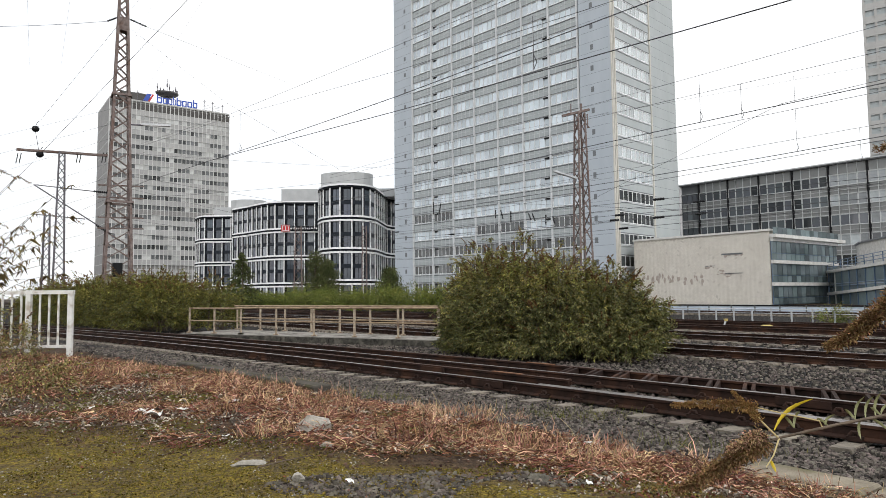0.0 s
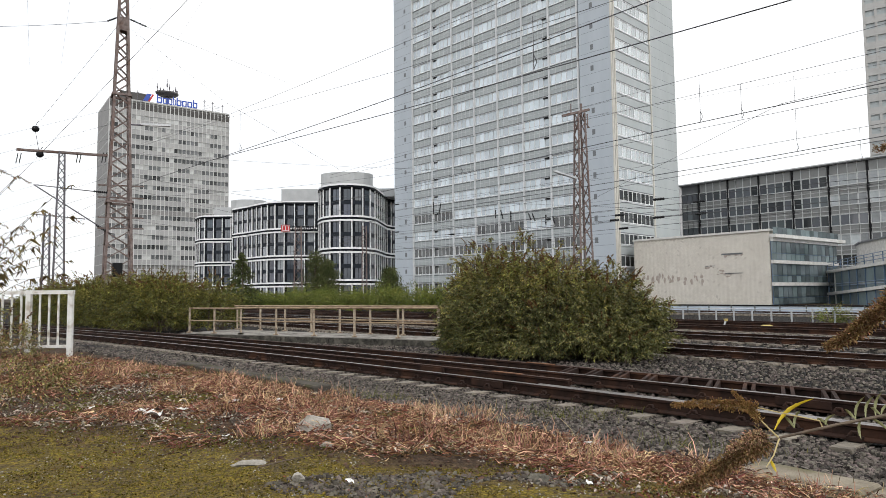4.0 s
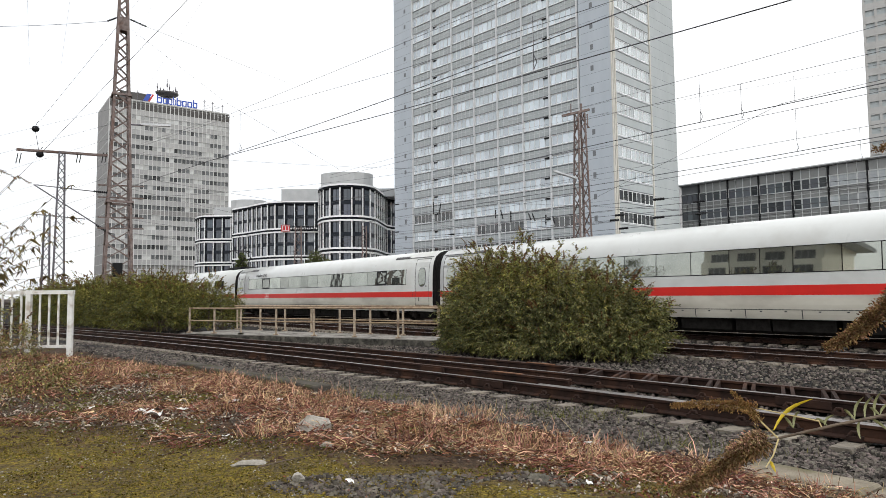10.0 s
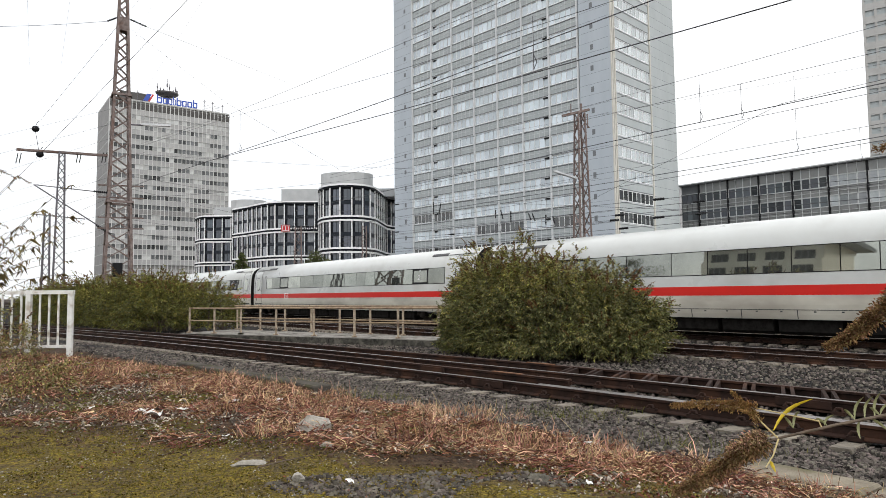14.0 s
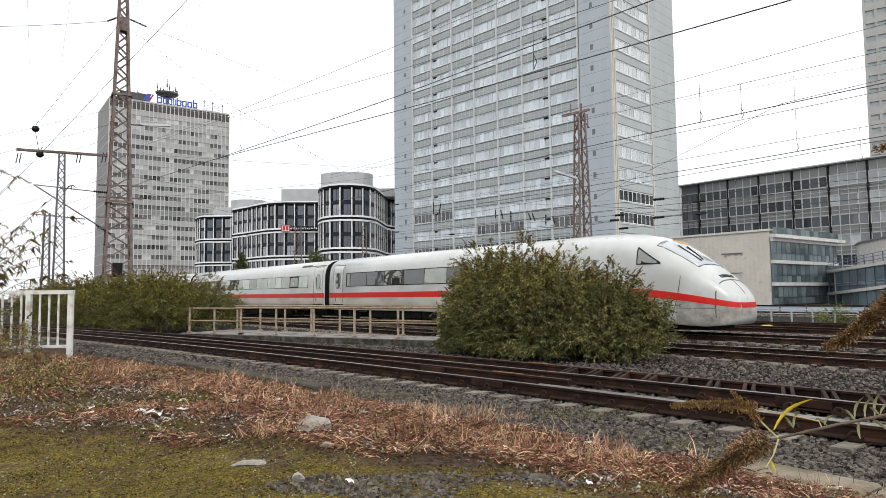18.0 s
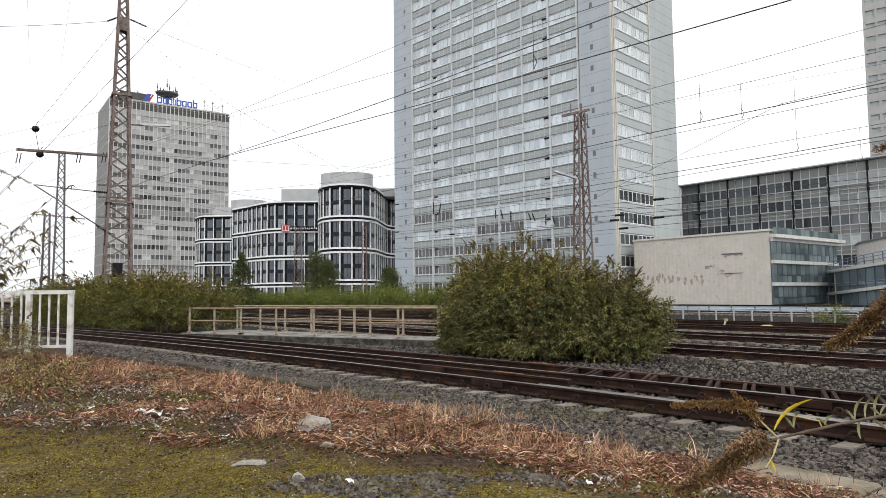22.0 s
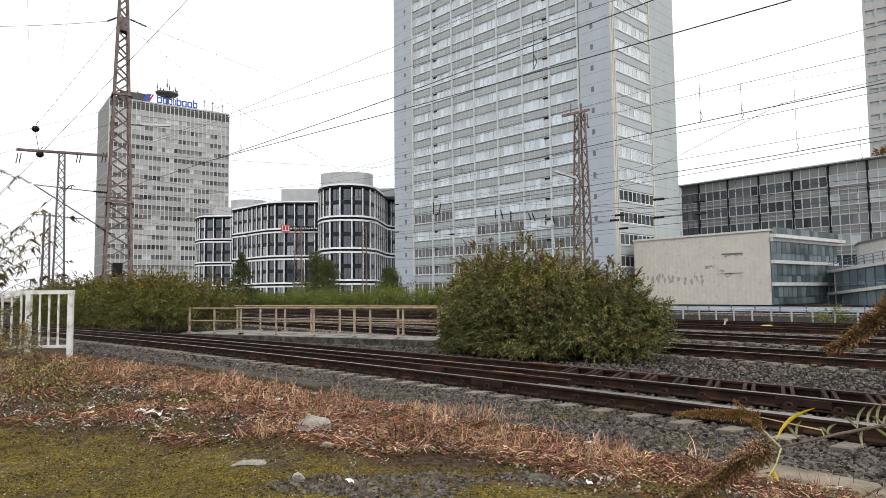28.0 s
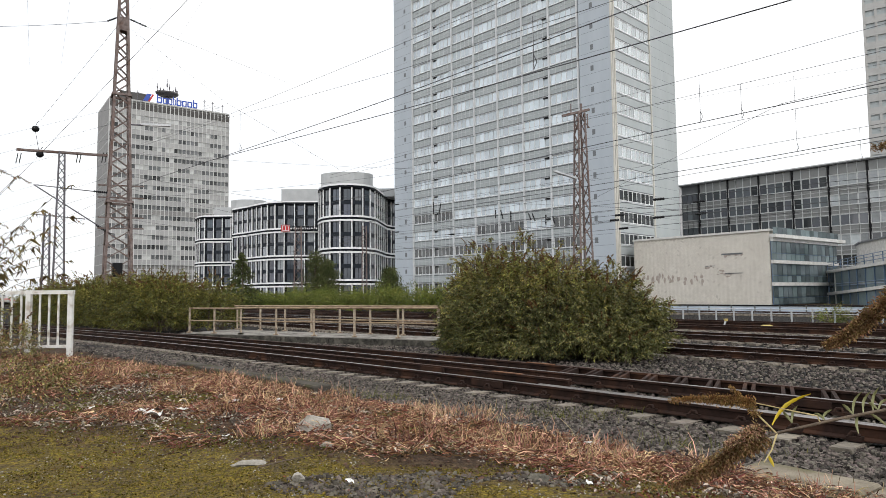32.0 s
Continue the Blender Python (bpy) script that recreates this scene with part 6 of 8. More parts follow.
def commuter_car(front):
    """A red commuter car, 15.5 m between joints; x = 0 at its middle. front: 1 a cab ahead, -1 behind, 0 none."""
    t = thing("commuter_car", Matrix.Identity(4), "bright red commuter train car with white double doors", "train coach", "commuter train")
    h = 8.78 if front else 7.9
    mid = [(-h, 1.51, 3.92, 0.75), (h, 1.51, 3.92, 0.75)]
    if front > 0:
        mid = [(-h, 1.51, 3.92, 0.75), (h + 0.3, 1.51, 3.92, 0.7), (h + 1.2, 1.42, 3.70, 0.62), (h + 1.9, 1.28, 3.05, 0.55), (h + 2.3, 1.12, 2.2, 0.55), (h + 2.5, 1.0, 1.5, 0.6)]
    if front < 0:
        mid = [(-h - 2.5, 1.0, 1.5, 0.6), (-h - 2.3, 1.12, 2.2, 0.55), (-h - 1.9, 1.28, 3.05, 0.55), (-h - 1.2, 1.42, 3.70, 0.62), (-h - 0.3, 1.51, 3.92, 0.7), (h, 1.51, 3.92, 0.75)]
    sh = Shell(COMMUTER, mid)
    sh.body("body", M["sb_red"], t)
    a, b = -h + 0.02, h - 0.02
    part("roof_line", sh.patch(a, b, 3.18, 3.27, 0.008), M["sb_white"], t, "white line under the roof")
    part("lower_band", sh.patch(a, b, 1.0, 1.22, 0.008), M["sb_white"], t, "pale lower band")
    part("skirt", sh.patch(a, b, 0.76, 1.0, 0.006), M["sb_skirt"], t)
    shift = 0.0 if not front else (-0.95 if front > 0 else 0.95)
    for xd in (shift - 5.15, shift, shift + 5.15):
        for sg in (-1, 1):
            x0, x1 = (xd - 0.86, xd - 0.02) if sg < 0 else (xd + 0.02, xd + 0.86)
            d = part("door", sh.patch(x0, x1, 0.98, 3.12, 0.014, nx=1), M["sb_white"], t, "white sliding door leaf")
            part("door_window", oval_patch(sh, (x0 + x1) / 2, 2.42, 0.19, 0.52, 0.024), M["sb_glass"], d)
            part("door_seal", rect_lines(sh, x0, x1, 0.98, 3.12, 0.03), M["pale_metal"], d)
        part("door_gap", sh.patch(xd - 0.03, xd + 0.03, 1.0, 3.1, 0.018, nx=1), M["black"], t)
        part("door_sill", sh.patch(xd - 0.9, xd + 0.9, 0.93, 0.99, 0.02, nx=1), M["yellow_box"], t)
    for xa, xb in [(p + shift, q + shift) for p, q in ((-4.05, -2.75), (-2.35, -1.1), (1.1, 2.35), (2.75, 4.05), (-7.3, -6.3), (6.3, 7.3))]:
        w = part("window_rim", sh.patch(xa - 0.06, xb + 0.06, 1.86, 2.92, 0.010, nx=1), M["black"], t)
        part("window", sh.patch(xa, xb, 1.92, 2.86, 0.016, nx=1), M["sb_glass"], w)
        part("window_bar", sh.patch(xa, xb, 2.56, 2.60, 0.024, nx=1), M["sb_white"], w)
    for x in (shift - 2.55, shift + 2.55):
        lettering("2", 0.62, M["sb_white"], t, side_text_pose(x, 1.53, 2.42), "class_number")
    if front:
        s = 1 if front > 0 else -1
        x0, x1 = sorted((s * (h + 1.25), s * (h + 1.95)))
        part("windscreen", sh.patch(x0, x1, 1.9, 2.9, 0.012, nx=3), M["sb_glass"], t)
        part("yellow_line", sh.patch(*sorted((s * (h - 2.4), s * (h + 1.0))), 3.14, 3.22, 0.012), M["yellow_box"], t)
    else:
        part("air_unit", Geo().box(-2.3, 2.1, -0.9, 0.9, 3.86, 4.20), M["mast_grey"], t, "grey roof air unit")
    for x in (-6.2, -5.2, 4.6, 5.6):
        part("roof_gear", Geo().box(x - 0.3, x + 0.3, -0.4, 0.4, 3.86, 4.08).tube([(x, 0.1, 4.0), (x + 0.6, 0.1, 4.15)], 0.03, 5), M["black"], t)
    part("gangway_bellows", Geo().box(-h - 0.3, -h + 0.02, -1.36, 1.36, 0.9, 3.85) if front >= 0 else Geo().box(-h - 0.05, -h, -0.5, 0.5, 0.9, 1.5), M["bellows"], t)
    part("floor_pan", Geo().box(-h, h, -1.2, 1.2, 0.5, 0.95), M["under"], t)
    bogie(t, h + 0.1 if front <= 0 else h - 1.6, 2.2)
    if front < 0:
        bogie(t, -h + 1.6, 2.2)
    return t


def commuter_pantograph(t):
    p = part("pantograph", Geo().box(-6.6, -5.0, -0.6, 0.6, 4.0, 4.06), M["black"], t, "raised black pantograph")
    g = Geo()
    for y in (-0.3, 0.3):
        g.tube([(-5.2, y, 4.06), (-6.7, y, 4.75)], 0.04, 6).tube([(-6.7, y, 4.75), (-4.6, y, 5.42)], 0.03, 6)
    g.tube([(-4.6, -0.9, 5.42), (-4.6, 0.9, 5.42)], 0.04, 6)
    part("arm", g, M["black"], p)


def commuter_train():
    cars = []
    for k, (front, off) in enumerate(((1, -11.28), (0, -28.25), (0, -44.35), (-1, -61.3))):
        c = commuter_car(front)
        if k == 1:
            commuter_pantograph(c)
        cars.append((c, off))
    return cars


# ---- masts and overhead wires ----
def lattice_mast(base, h, w0, w1, label, mat_="mast_steel", step=1.4, turn=0.3, leg=0.11, lean=(0, 0)):
    t = thing("lattice_mast", Matrix.Translation(base) @ Matrix.Rotation(turn, 4, "Z"), label, "mast", "railway masts")

    def corner(i, z):
        w = (w0 + (w1 - w0) * z / h) / 2
        return Vector(((1, 1), (1, -1), (-1, -1), (-1, 1))[i] + (0,)) * w + Vector((lean[0] * z / h, lean[1] * z / h, z))

    for i in range(4):
        part("leg", Geo().beam(corner(i, 0), corner(i, h), leg), M[mat_], t)
    z = 0.4
    k = 0
    while z < h - 0.3:
        st = step * (0.45 + 0.55 * (w0 + (w1 - w0) * z / h) / w0)
        z2 = min(h, z + st)
        for i in range(4):
            a, b = (i, (i + 1) % 4) if k % 2 == 0 else ((i + 1) % 4, i)
            part("brace", Geo().beam(corner(a, z), corner(b, z2), leg * 0.75, leg * 0.55), M[mat_], t)
        z = z2
        k += 1
    return t, corner


def sag_line(a, b, sag=0.0, n=10):
    a, b = Vector(a), Vector(b)
    return [a.lerp(b, i / n) - Vector((0, 0, sag * 4 * (i / n) * (1 - i / n))) for i in range(n + 1)]


def wire(a, b, r=0.008, sag=0.0, label="dark overhead wire above the tracks", n=10):
    o = part("overhead_wire", Geo().tube(sag_line(a, b, sag, n), r, 4), M["wire"])
    return tagged(o, label, "overhead wire", "overhead wires")


def insulator(p, q, parent=None, r=0.05):
    p, q = Vector(p), Vector(q)
    g = Geo()
    pts, rs = [], []
    n = 7
    for i in range(n):
        for e, rr in ((0.1, r * 0.45), (0.35, r), (0.6, r), (0.85, r * 0.45)):
            pts.append(p.lerp(q, (i + e) / n))
            rs.append(rr)
    g.tube(pts, rs, 8)
    o = part("insulator", g, M["black"], parent)
    if parent is None:
        tagged(o, "dark ribbed insulator on an overhead wire", "insulator", "wire insulators")
    return o


def build_masts():
    # tall tapering mast
    t, c = lattice_mast((-20.85, 42.0, -0.3), 26.0, 1.72, 0.20, "tall rusty brown lattice mast carrying overhead wires", step=1.0, turn=0.55, leg=0.145)
    for z in (14.9, 7.9):
        w = (1.72 + (0.20 - 1.72) * z / 26) / 2 + 0.10
        part("collar", Geo().beam((-w, -w, z), (w, -w, z), 0.14).beam((w, -w, z), (w, w, z), 0.14).beam((w, w, z), (-w, w, z), 0.14).beam((-w, w, z), (-w, -w, z), 0.14), M["mast_steel"], t)
    part("head_plate", Geo().box(-0.32, 0.32, -0.32, 0.32, 19.2, 20.1), M["mast_steel"], t)
    for k, z in enumerate((6.2, 6.9, 8.2, 9.0)):
        part("bracket", Geo().beam((-1.2, -0.2 + 0.1 * k, z), (1.5, 0.2, z + 0.1), 0.09), M["mast_steel"], t)
    part("switch_box", Geo().box(-0.35, 0.2, -0.95, -0.55, 3.1, 4.0), M["black"], t, "dark switch box")
    part("lamp_arm", Geo().tube([(0.5, -0.4, 13.0), (1.2, -0.85, 12.95)], 0.05, 6), M["mast_grey"], t)
    lamp = part("lamp", Geo().loft([[(1.1 + 1.62 * k, -0.8 - 1.1 * k + y, 12.95 - 0.13 * k + z) for y, z in ((-0.13, 0.0), (0.13, 0.0), (0.09, 0.11), (-0.09, 0.11))] for k in (0.0, 0.12, 0.9, 1.0)]), M["pale_metal"], t, "long pale mast lamp")
    part("lamp_glass", Geo().beam((1.3, -0.94, 12.93), (2.6, -1.82, 12.83), 0.2, 0.05), M["white_sign"], lamp)
    # hinged bracket arms with their insulators
    inv = t.matrix_basis.inverted()

    def at(x, y, z):
        return tuple(inv @ Vector((x, y, z)))

    arm = part("bracket_arm", Geo().tube([at(-26.37, 42, 8.85), at(-21.3, 42, 8.22)], 0.035, 6).tube([at(-26.37, 42, 8.85), at(-21.3, 42, 5.6)], 0.045, 6)
               .tube([at(-26.49, 42, 6.95), at(-23.02, 42, 6.58)], 0.035, 6), M["mast_grey"], t, "grey tubular bracket arm")
    insulator(at(-22.5, 42, 8.38), at(-21.6, 42, 8.27), arm, 0.075)
    insulator(at(-22.3, 42, 6.2), at(-21.5, 42, 5.7), arm, 0.085)
    # slim masts beyond the shrubs
    t, c = lattice_mast((-29.3, 50.0, -0.3), 13.1, 0.85, 0.36, "slim grey lattice mast with a crossbeam", "mast_grey", 0.9, 0.6, 0.10)
    for y in (-0.16, 0.16):
        part("crossbeam", Geo().beam((-2.9, 1.95 + y, 13.3), (2.9, -1.95 + y, 12.75), 0.07, 0.15), M["mast_steel"], t)
    for u in (-0.95, -0.88, 0.35, 0.42, 0.9, 0.97):
        part("hanger", Geo().tube([(2.95 * u, -1.95 * u, 13.0), (2.95 * u - 0.12, -1.95 * u, 12.2)], 0.035, 5), M["black"], t)
    lattice_mast((-41.2, 68.0, -0.3), 10.7, 0.8, 0.45, "slim grey lattice mast", "mast_grey", 1.1, 0.4, 0.11)
    # mast behind the large shrub
    t, c = lattice_mast((7.05, 33.0, -0.3), 10.95, 0.84, 0.36, "brown lattice mast with a head bracket and lamp", step=0.85, turn=0.35, leg=0.07)
    part("head_beam", Geo().beam((-0.95, 0.1, 10.75), (0.5, -0.1, 11.15), 0.16, 0.12), M["mast_steel"], t)
    part("head_post", Geo().tube([(0.1, 0, 10.8), (0.1, 0, 11.45)], 0.06, 6).tube([(-0.5, 0, 10.9), (-0.5, 0, 11.4)], 0.03, 6), M["mast_steel"], t)
    part("head_arm", Geo().beam((0.2, 0, 10.6), (0.5, -0.1, 10.2), 0.05).beam((0.45, 0, 10.95), (0.4, -0.1, 10.2), 0.05), M["mast_steel"], t)
    part("lamp", Geo().beam((-0.3, -0.1, 7.55), (-1.35, 0.35, 7.95), 0.22, 0.09), M["pale_metal"], t, "pale mast lamp")
    lattice_mast((-19.9, 90.0, -0.3), 11.3, 1.15, 0.75, "grey brown lattice mast before the offices", step=1.1, turn=0.3, leg=0.1)
    lattice_mast((-10.8, 90.0, -0.3), 11.3, 0.7, 0.55, "slim lattice mast before the offices", step=0.9, turn=0.2, leg=0.09)
    lattice_mast((-34.5, 112.0, -0.3), 12.0, 0.8, 0.5, "slim lattice mast before the high-rise", "mast_grey", 1.0, 0.2, 0.09)


def build_wires():
    # over the near track: two contact wires and their carriers
    wire((-37.0, 59.2, 7.6), (-14.1, 30.76, 6.96), 0.010, 0.02)
    wire((-14.1, 30.76, 6.96), (-1.04, 14.63, 5.98), 0.010, 0.05)
    wire((-1.04, 14.63, 5.98), (6.0, 6.0, 5.72), 0.010, 0.0)
    wire(tk(27.0, 8.75, 6.86), tk(12.53, 8.75, 5.82), 0.010, 0.0)
    wire(tk(12.53, 8.75, 5.82), tk(-1.0, 8.75, 5.0), 0.010, 0.02)
    for s0, z0, s1, z1, r in ((35.9, 9.32, 23.1, 8.09, 0.005), (23.1, 8.09, 12.51, 7.39, 0.006), (12.51, 7.39, 2.0, 6.75, 0.006),
                              (35.9, 9.2, 23.34, 8.0, 0.005), (23.34, 8.0, 12.5, 6.78, 0.005), (12.5, 6.78, 0.0, 5.7, 0.006)):
        wire(tk(s0, 8.75, z0), tk(s1, 8.75, z1), r)
    # over the far tracks: distance across, then height at two places along
    for d, s0, z0, s1, z1, r in ((16.75, 34.0, 6.3, 11.34, 6.17, 0.011), (16.75, 11.34, 6.17, 0.0, 6.05, 0.011), (16.75, 24.0, 6.15, 0.0, 5.87, 0.006),
                                 (16.75, 30.0, 7.75, 10.72, 7.47, 0.006), (16.75, 10.72, 7.47, 0.0, 7.4, 0.006), (16.75, 30.0, 7.6, 10.64, 6.99, 0.006),
                                 (16.75, 10.64, 6.99, 0.0, 6.7, 0.006), (22.2, 22.0, 9.3, 0.0, 7.7, 0.004), (22.2, 36.0, 6.1, 10.31, 5.98, 0.012), (22.2, 10.31, 5.98, 0.0, 6.1, 0.012),
                                 (27.6, 40.0, 7.7, 16.03, 7.62, 0.008), (27.6, 16.03, 7.62, 0.0, 7.56, 0.008), (29.0, 41.2, 6.79, 0.84, 7.36, 0.011)):
        wire(tk(s0, d, z0), tk(s1, d, z1), r)
    wire((6.75, 33.0, 5.8), (9.89, 18.77, 6.92), 0.007)
    wire((9.89, 18.77, 6.92), (13.0, 14.9, 6.98), 0.007)
    # droppers between carrier and contact wires
    for x, d, z0, z1 in DROPPERS:
        p = tk(x, d)
        o = part("dropper", Geo().tube([(p.x, p.y, z0), (p.x, p.y, z1)], 0.006, 4).tube([(p.x, p.y, z1 + 0.02), (p.x + 0.06, p.y, z1 + 0.16), (p.x, p.y, z1 + 0.3)], 0.008, 4), M["wire"])
        tagged(o, "thin dropper wire with a clamp loop", "dropper wire", "dropper wires")
    # head wires of the tall mast
    wire((-42, 46.0, 21.5), (-21.9, 42.0, 19.63), 0.016, 0.35)
    wire((-31.1, 50, 15.2), (-21.32, 42, 19.17), 0.011)
    wire((-21.32, 42, 19.17), (-12.0, 34.0, 22.5), 0.009)
    wire((-37.06, 52.0, 8.02), (-29.5, 46.0, 10.65), 0.016)
    wire((-29.5, 46.0, 10.65), (-7.66, 24.0, 14.66), 0.014)
    wire((-23.28, 50.0, 17.11), (-9.0, 28.0, 16.8), 0.005)
    wire((-23.07, 48.0, 20.59), (-12.0, 30.0, 18.3), 0.005)
    wire((-25.63, 40.0, 16.04), (-14.4, 22.0, 14.4), 0.005)
    wire((-23.66, 40.0, 15.94), (-12.5, 22.0, 14.4), 0.005)
    wire((-19.5, 42.5, 19.43), (-17.1, 72.0, 25.27), 0.012)
    wire((-20.3, 42.0, 19.08), (-18.36, 55.0, 18.0), 0.010)
    wire((-18.36, 55.0, 18.0), (-11.9, 75.0, 16.02), 0.014)
    insulator((-21.9, 42.0, 19.63), (-21.0, 41.9, 19.9), r=0.07)
    insulator((-20.59, 42.0, 19.84), (-19.5, 42.5, 19.43), r=0.07)
    # wires fanning out low on the far side of the tall mast
    for k in range(9):
        z = 3.6 + 0.75 * k
        wire((-46, 62 - 2.0 * k, z + 0.4 * math.sin(k)), (-21 + 0.8 * (k % 3), 42.3, z + 1.6 + 0.4 * k), 0.008, 0.15)
    for k, (a, b) in enumerate((((-20.5, 42, 9.4), (10, 80, 8.6)), ((-20.5, 42, 8.6), (-2, 80, 6.8)), ((-20.2, 41.5, 6.5), (-6, 62, 6.2)), ((-19.8, 42, 7.9), (0, 55, 12.2)), ((-19.8, 42, 5.6), (-2, 70, 5.2)), ((-19.8, 42, 10.8), (6, 70, 14.8)))):
        wire(a, b, 0.009, 0.3)
    # insulated cables across the fronts of the buildings
    for a, b, places in CABLES:
        w = wire(a, b, 0.013, 0.0)
        a, b = Vector(a), Vector(b)
        d = (b - a).normalized()
        for u in places:
            p = a.lerp(b, u)
            insulator(p - d * 0.34, p + d * 0.34, w, 0.075)
    w = wire((-14, 81, 13.8), (16, 44, 7.0), 0.012, 0.0)
    for a, b in STRINGS:
        insulator(a, b, w, 0.07)
    # tensioning weights hanging at the crossbeam mast
    for x, y, z in ((-31.4, 50, 14.6), (-31.0, 50, 12.6)):
        t = thing("tension_weight", Matrix.Translation((x, y, z)), "dark round tension weight hung on a wire", "weight", "tension weights")
        rings = [[(0.27 * math.sin(a) * math.cos(b), 0.27 * math.sin(a) * math.sin(b), -0.25 * math.cos(a)) for b in np.linspace(0, 2 * math.pi, 13)[:-1]] for a in np.linspace(0.15, math.pi - 0.15, 8)]
        part("ball", Geo().loft(rings), M["black"], t, smooth=True)
        part("hook", Geo().tube([(0, 0, 0.2), (0.1, 0, 0.45), (0.25, 0, 0.6)], 0.025, 5), M["black"], t)
    wire((-31.4, 50, 14.4), (-31.1, 50, 12.9), 0.02, 0.0)


CABLES = (
    ((-1.03, 50.53, 7.07), (18.64, 26.25, 6.11), (0.642,)), ((-1.04, 50.54, 5.84), (18.61, 26.28, 5.28), (0.642,)),
    ((7.98, 42.58, 6.57), (19.83, 27.95, 6.13), (0.498,)), ((7.97, 42.6, 5.87), (19.81, 27.97, 5.53), (0.503,)),
    ((-4.86, 60.03, 7.01), (15.57, 34.79, 6.06), (0.775,)), ((-4.86, 60.03, 6.58), (15.57, 34.8, 5.81), (0.763,)),
    ((-4.87, 60.04, 5.6), (18.0, 31.8, 5.35), (0.70,)), ((-12.54, 79.05, 7.9), (11.73, 49.08, 6.63), (0.553,)))
CABLES += (
    ((-34.34, 112.32, 13.85), (12.98, 53.88, 10.95), (0.613,)), ((-34.27, 112.24, 9.87), (12.92, 53.96, 8.15), (0.613,)),
    ((-18.82, 118.58, 9.31), (17.56, 73.66, 7.49), (0.9, 0.8)), ((-48.85, 155.66, 10.41), (17.55, 73.67, 7.1), (0.371,)),
    ((-57.13, 181.78, 20.04), (-6.55, 119.32, 15.19), ()), ((-57.05, 181.69, 15.74), (-6.57, 119.34, 12.07), ()))
STRINGS = (((-0.9, 64.67, 10.63), (-0.91, 64.69, 9.39)), ((-0.17, 63.77, 10.38), (-0.35, 63.99, 9.3)), ((4.69, 57.77, 8.89), (4.68, 57.78, 8.13)),
           ((5.1, 57.27, 8.82), (5.26, 57.06, 7.99)), ((5.88, 56.29, 8.59), (5.87, 56.31, 7.61)), ((7.18, 54.69, 8.18), (7.37, 54.46, 7.58)),
           ((7.46, 54.34, 8.13), (7.65, 54.11, 7.44)), ((8.41, 53.18, 7.88), (8.39, 53.2, 7.05)), ((8.86, 52.62, 7.67), (9.0, 52.45, 7.01)))
DROPPERS = ((9.35, 16.75, 7.46, 6.15), (8.2, 16.75, 6.92, 5.97), (9.1, 22.2, 8.5, 5.98), (9.05, 27.6, 7.6, 6.3), (8.1, 8.75, 6.6, 5.58), (22.0, 8.75, 7.98, 6.5), (19.5, 16.75, 7.6, 6.2))
build_masts()
build_wires()


# ---- railings, fences, edging ----
def foot_bridge_deck():
    t = thing("bridge_deck", Matrix.Identity(4), "weathered concrete bridge slab between the tracks", "bridge", kind="structure")
    a, b, c, d = Vector((-11.9, 30.2, 0)), Vector((0.6, 23.3, 0)), Vector((0.3, 25.2, 0)), Vector((-10.6, 32.9, 0))
    n = Vector((-0.48, -0.87, 0))
    part("slab", Geo().prism([(p.x, p.y) for p in (a + n * 0.16, b + n * 0.16, c, d)], -0.45, -0.13), M["concrete"], t)
    part("edge_beam", Geo().beam(a + n * 0.20 + Vector((0, 0, -0.30)), b + n * 0.20 + Vector((0, 0, -0.30)), 0.12, 0.30), M["concrete_dark"], t)
    part("dark_edge", Geo().beam(a + n * 0.24 + Vector((0, 0, -0.47)), b + n * 0.24 + Vector((0, 0, -0.47)), 0.12, 0.05), M["black"], t)


def pipe_railing(p0, p1, n, label, height=1.1, seed=0, ends=(0.0, 0.0)):
    t = thing("bridge_railing", Matrix.Identity(4), label, "railing", "bridge railings")
    p0, p1 = Vector(p0), Vector(p1)
    up = Vector((0, 0, height))
    d = (p1 - p0).normalized()
    for k in range(n + 1):
        p = p0.lerp(p1, k / n)
        o = part("post", Geo().beam(p, p + up, 0.055, 0.075, d), M["post_paint"], t)
        part("foot_plate", Geo().box(-0.10, 0.10, -0.10, 0.10, 0, 0.05), M["post_paint"], o, at=Matrix.Translation(p))
    part("handrail", Geo().tube([p0 - d * ends[0] + up, p0.lerp(p1, 0.5) + up, p1 + d * ends[1] + up], 0.037, 8), M["rail_paint"], t, "flaking beige handrail")
    part("middle_rail", Geo().tube([p0 + up * 0.5, p1 + up * 0.5], 0.028, 8), M["rail_paint"], t)
    return t


def rock(sx, sy, sz, seed):
    """An angular broken stone: a rough ball cut by flat planes."""
    r = random.Random(seed)
    cuts = []
    for k in range(9):
        n = Vector((r.uniform(-1, 1), r.uniform(-1, 1), r.uniform(-0.3, 1))).normalized()
        cuts.append((n, r.uniform(0.45, 0.85)))
    rings = []
    for a in np.linspace(0.3, math.pi - 0.3, 6):
        ring = []
        for b in np.linspace(0, 2 * math.pi, 10)[:-1]:
            p = Vector((math.sin(a) * math.cos(b), math.sin(a) * math.sin(b), -math.cos(a)))
            k = 1.0
            for n, d in cuts:
                if p.dot(n) > 0.05:
                    k = min(k, d / p.dot(n))
            k *= 1 + 0.04 * noise2(p.x * 3, p.y * 3 + p.z, 2, seed)
            ring.append((p.x * k * sx * 1.35, p.y * k * sy * 1.35, p.z * k * sz * 1.35))
        rings.append(ring)
    return Geo().loft(rings)


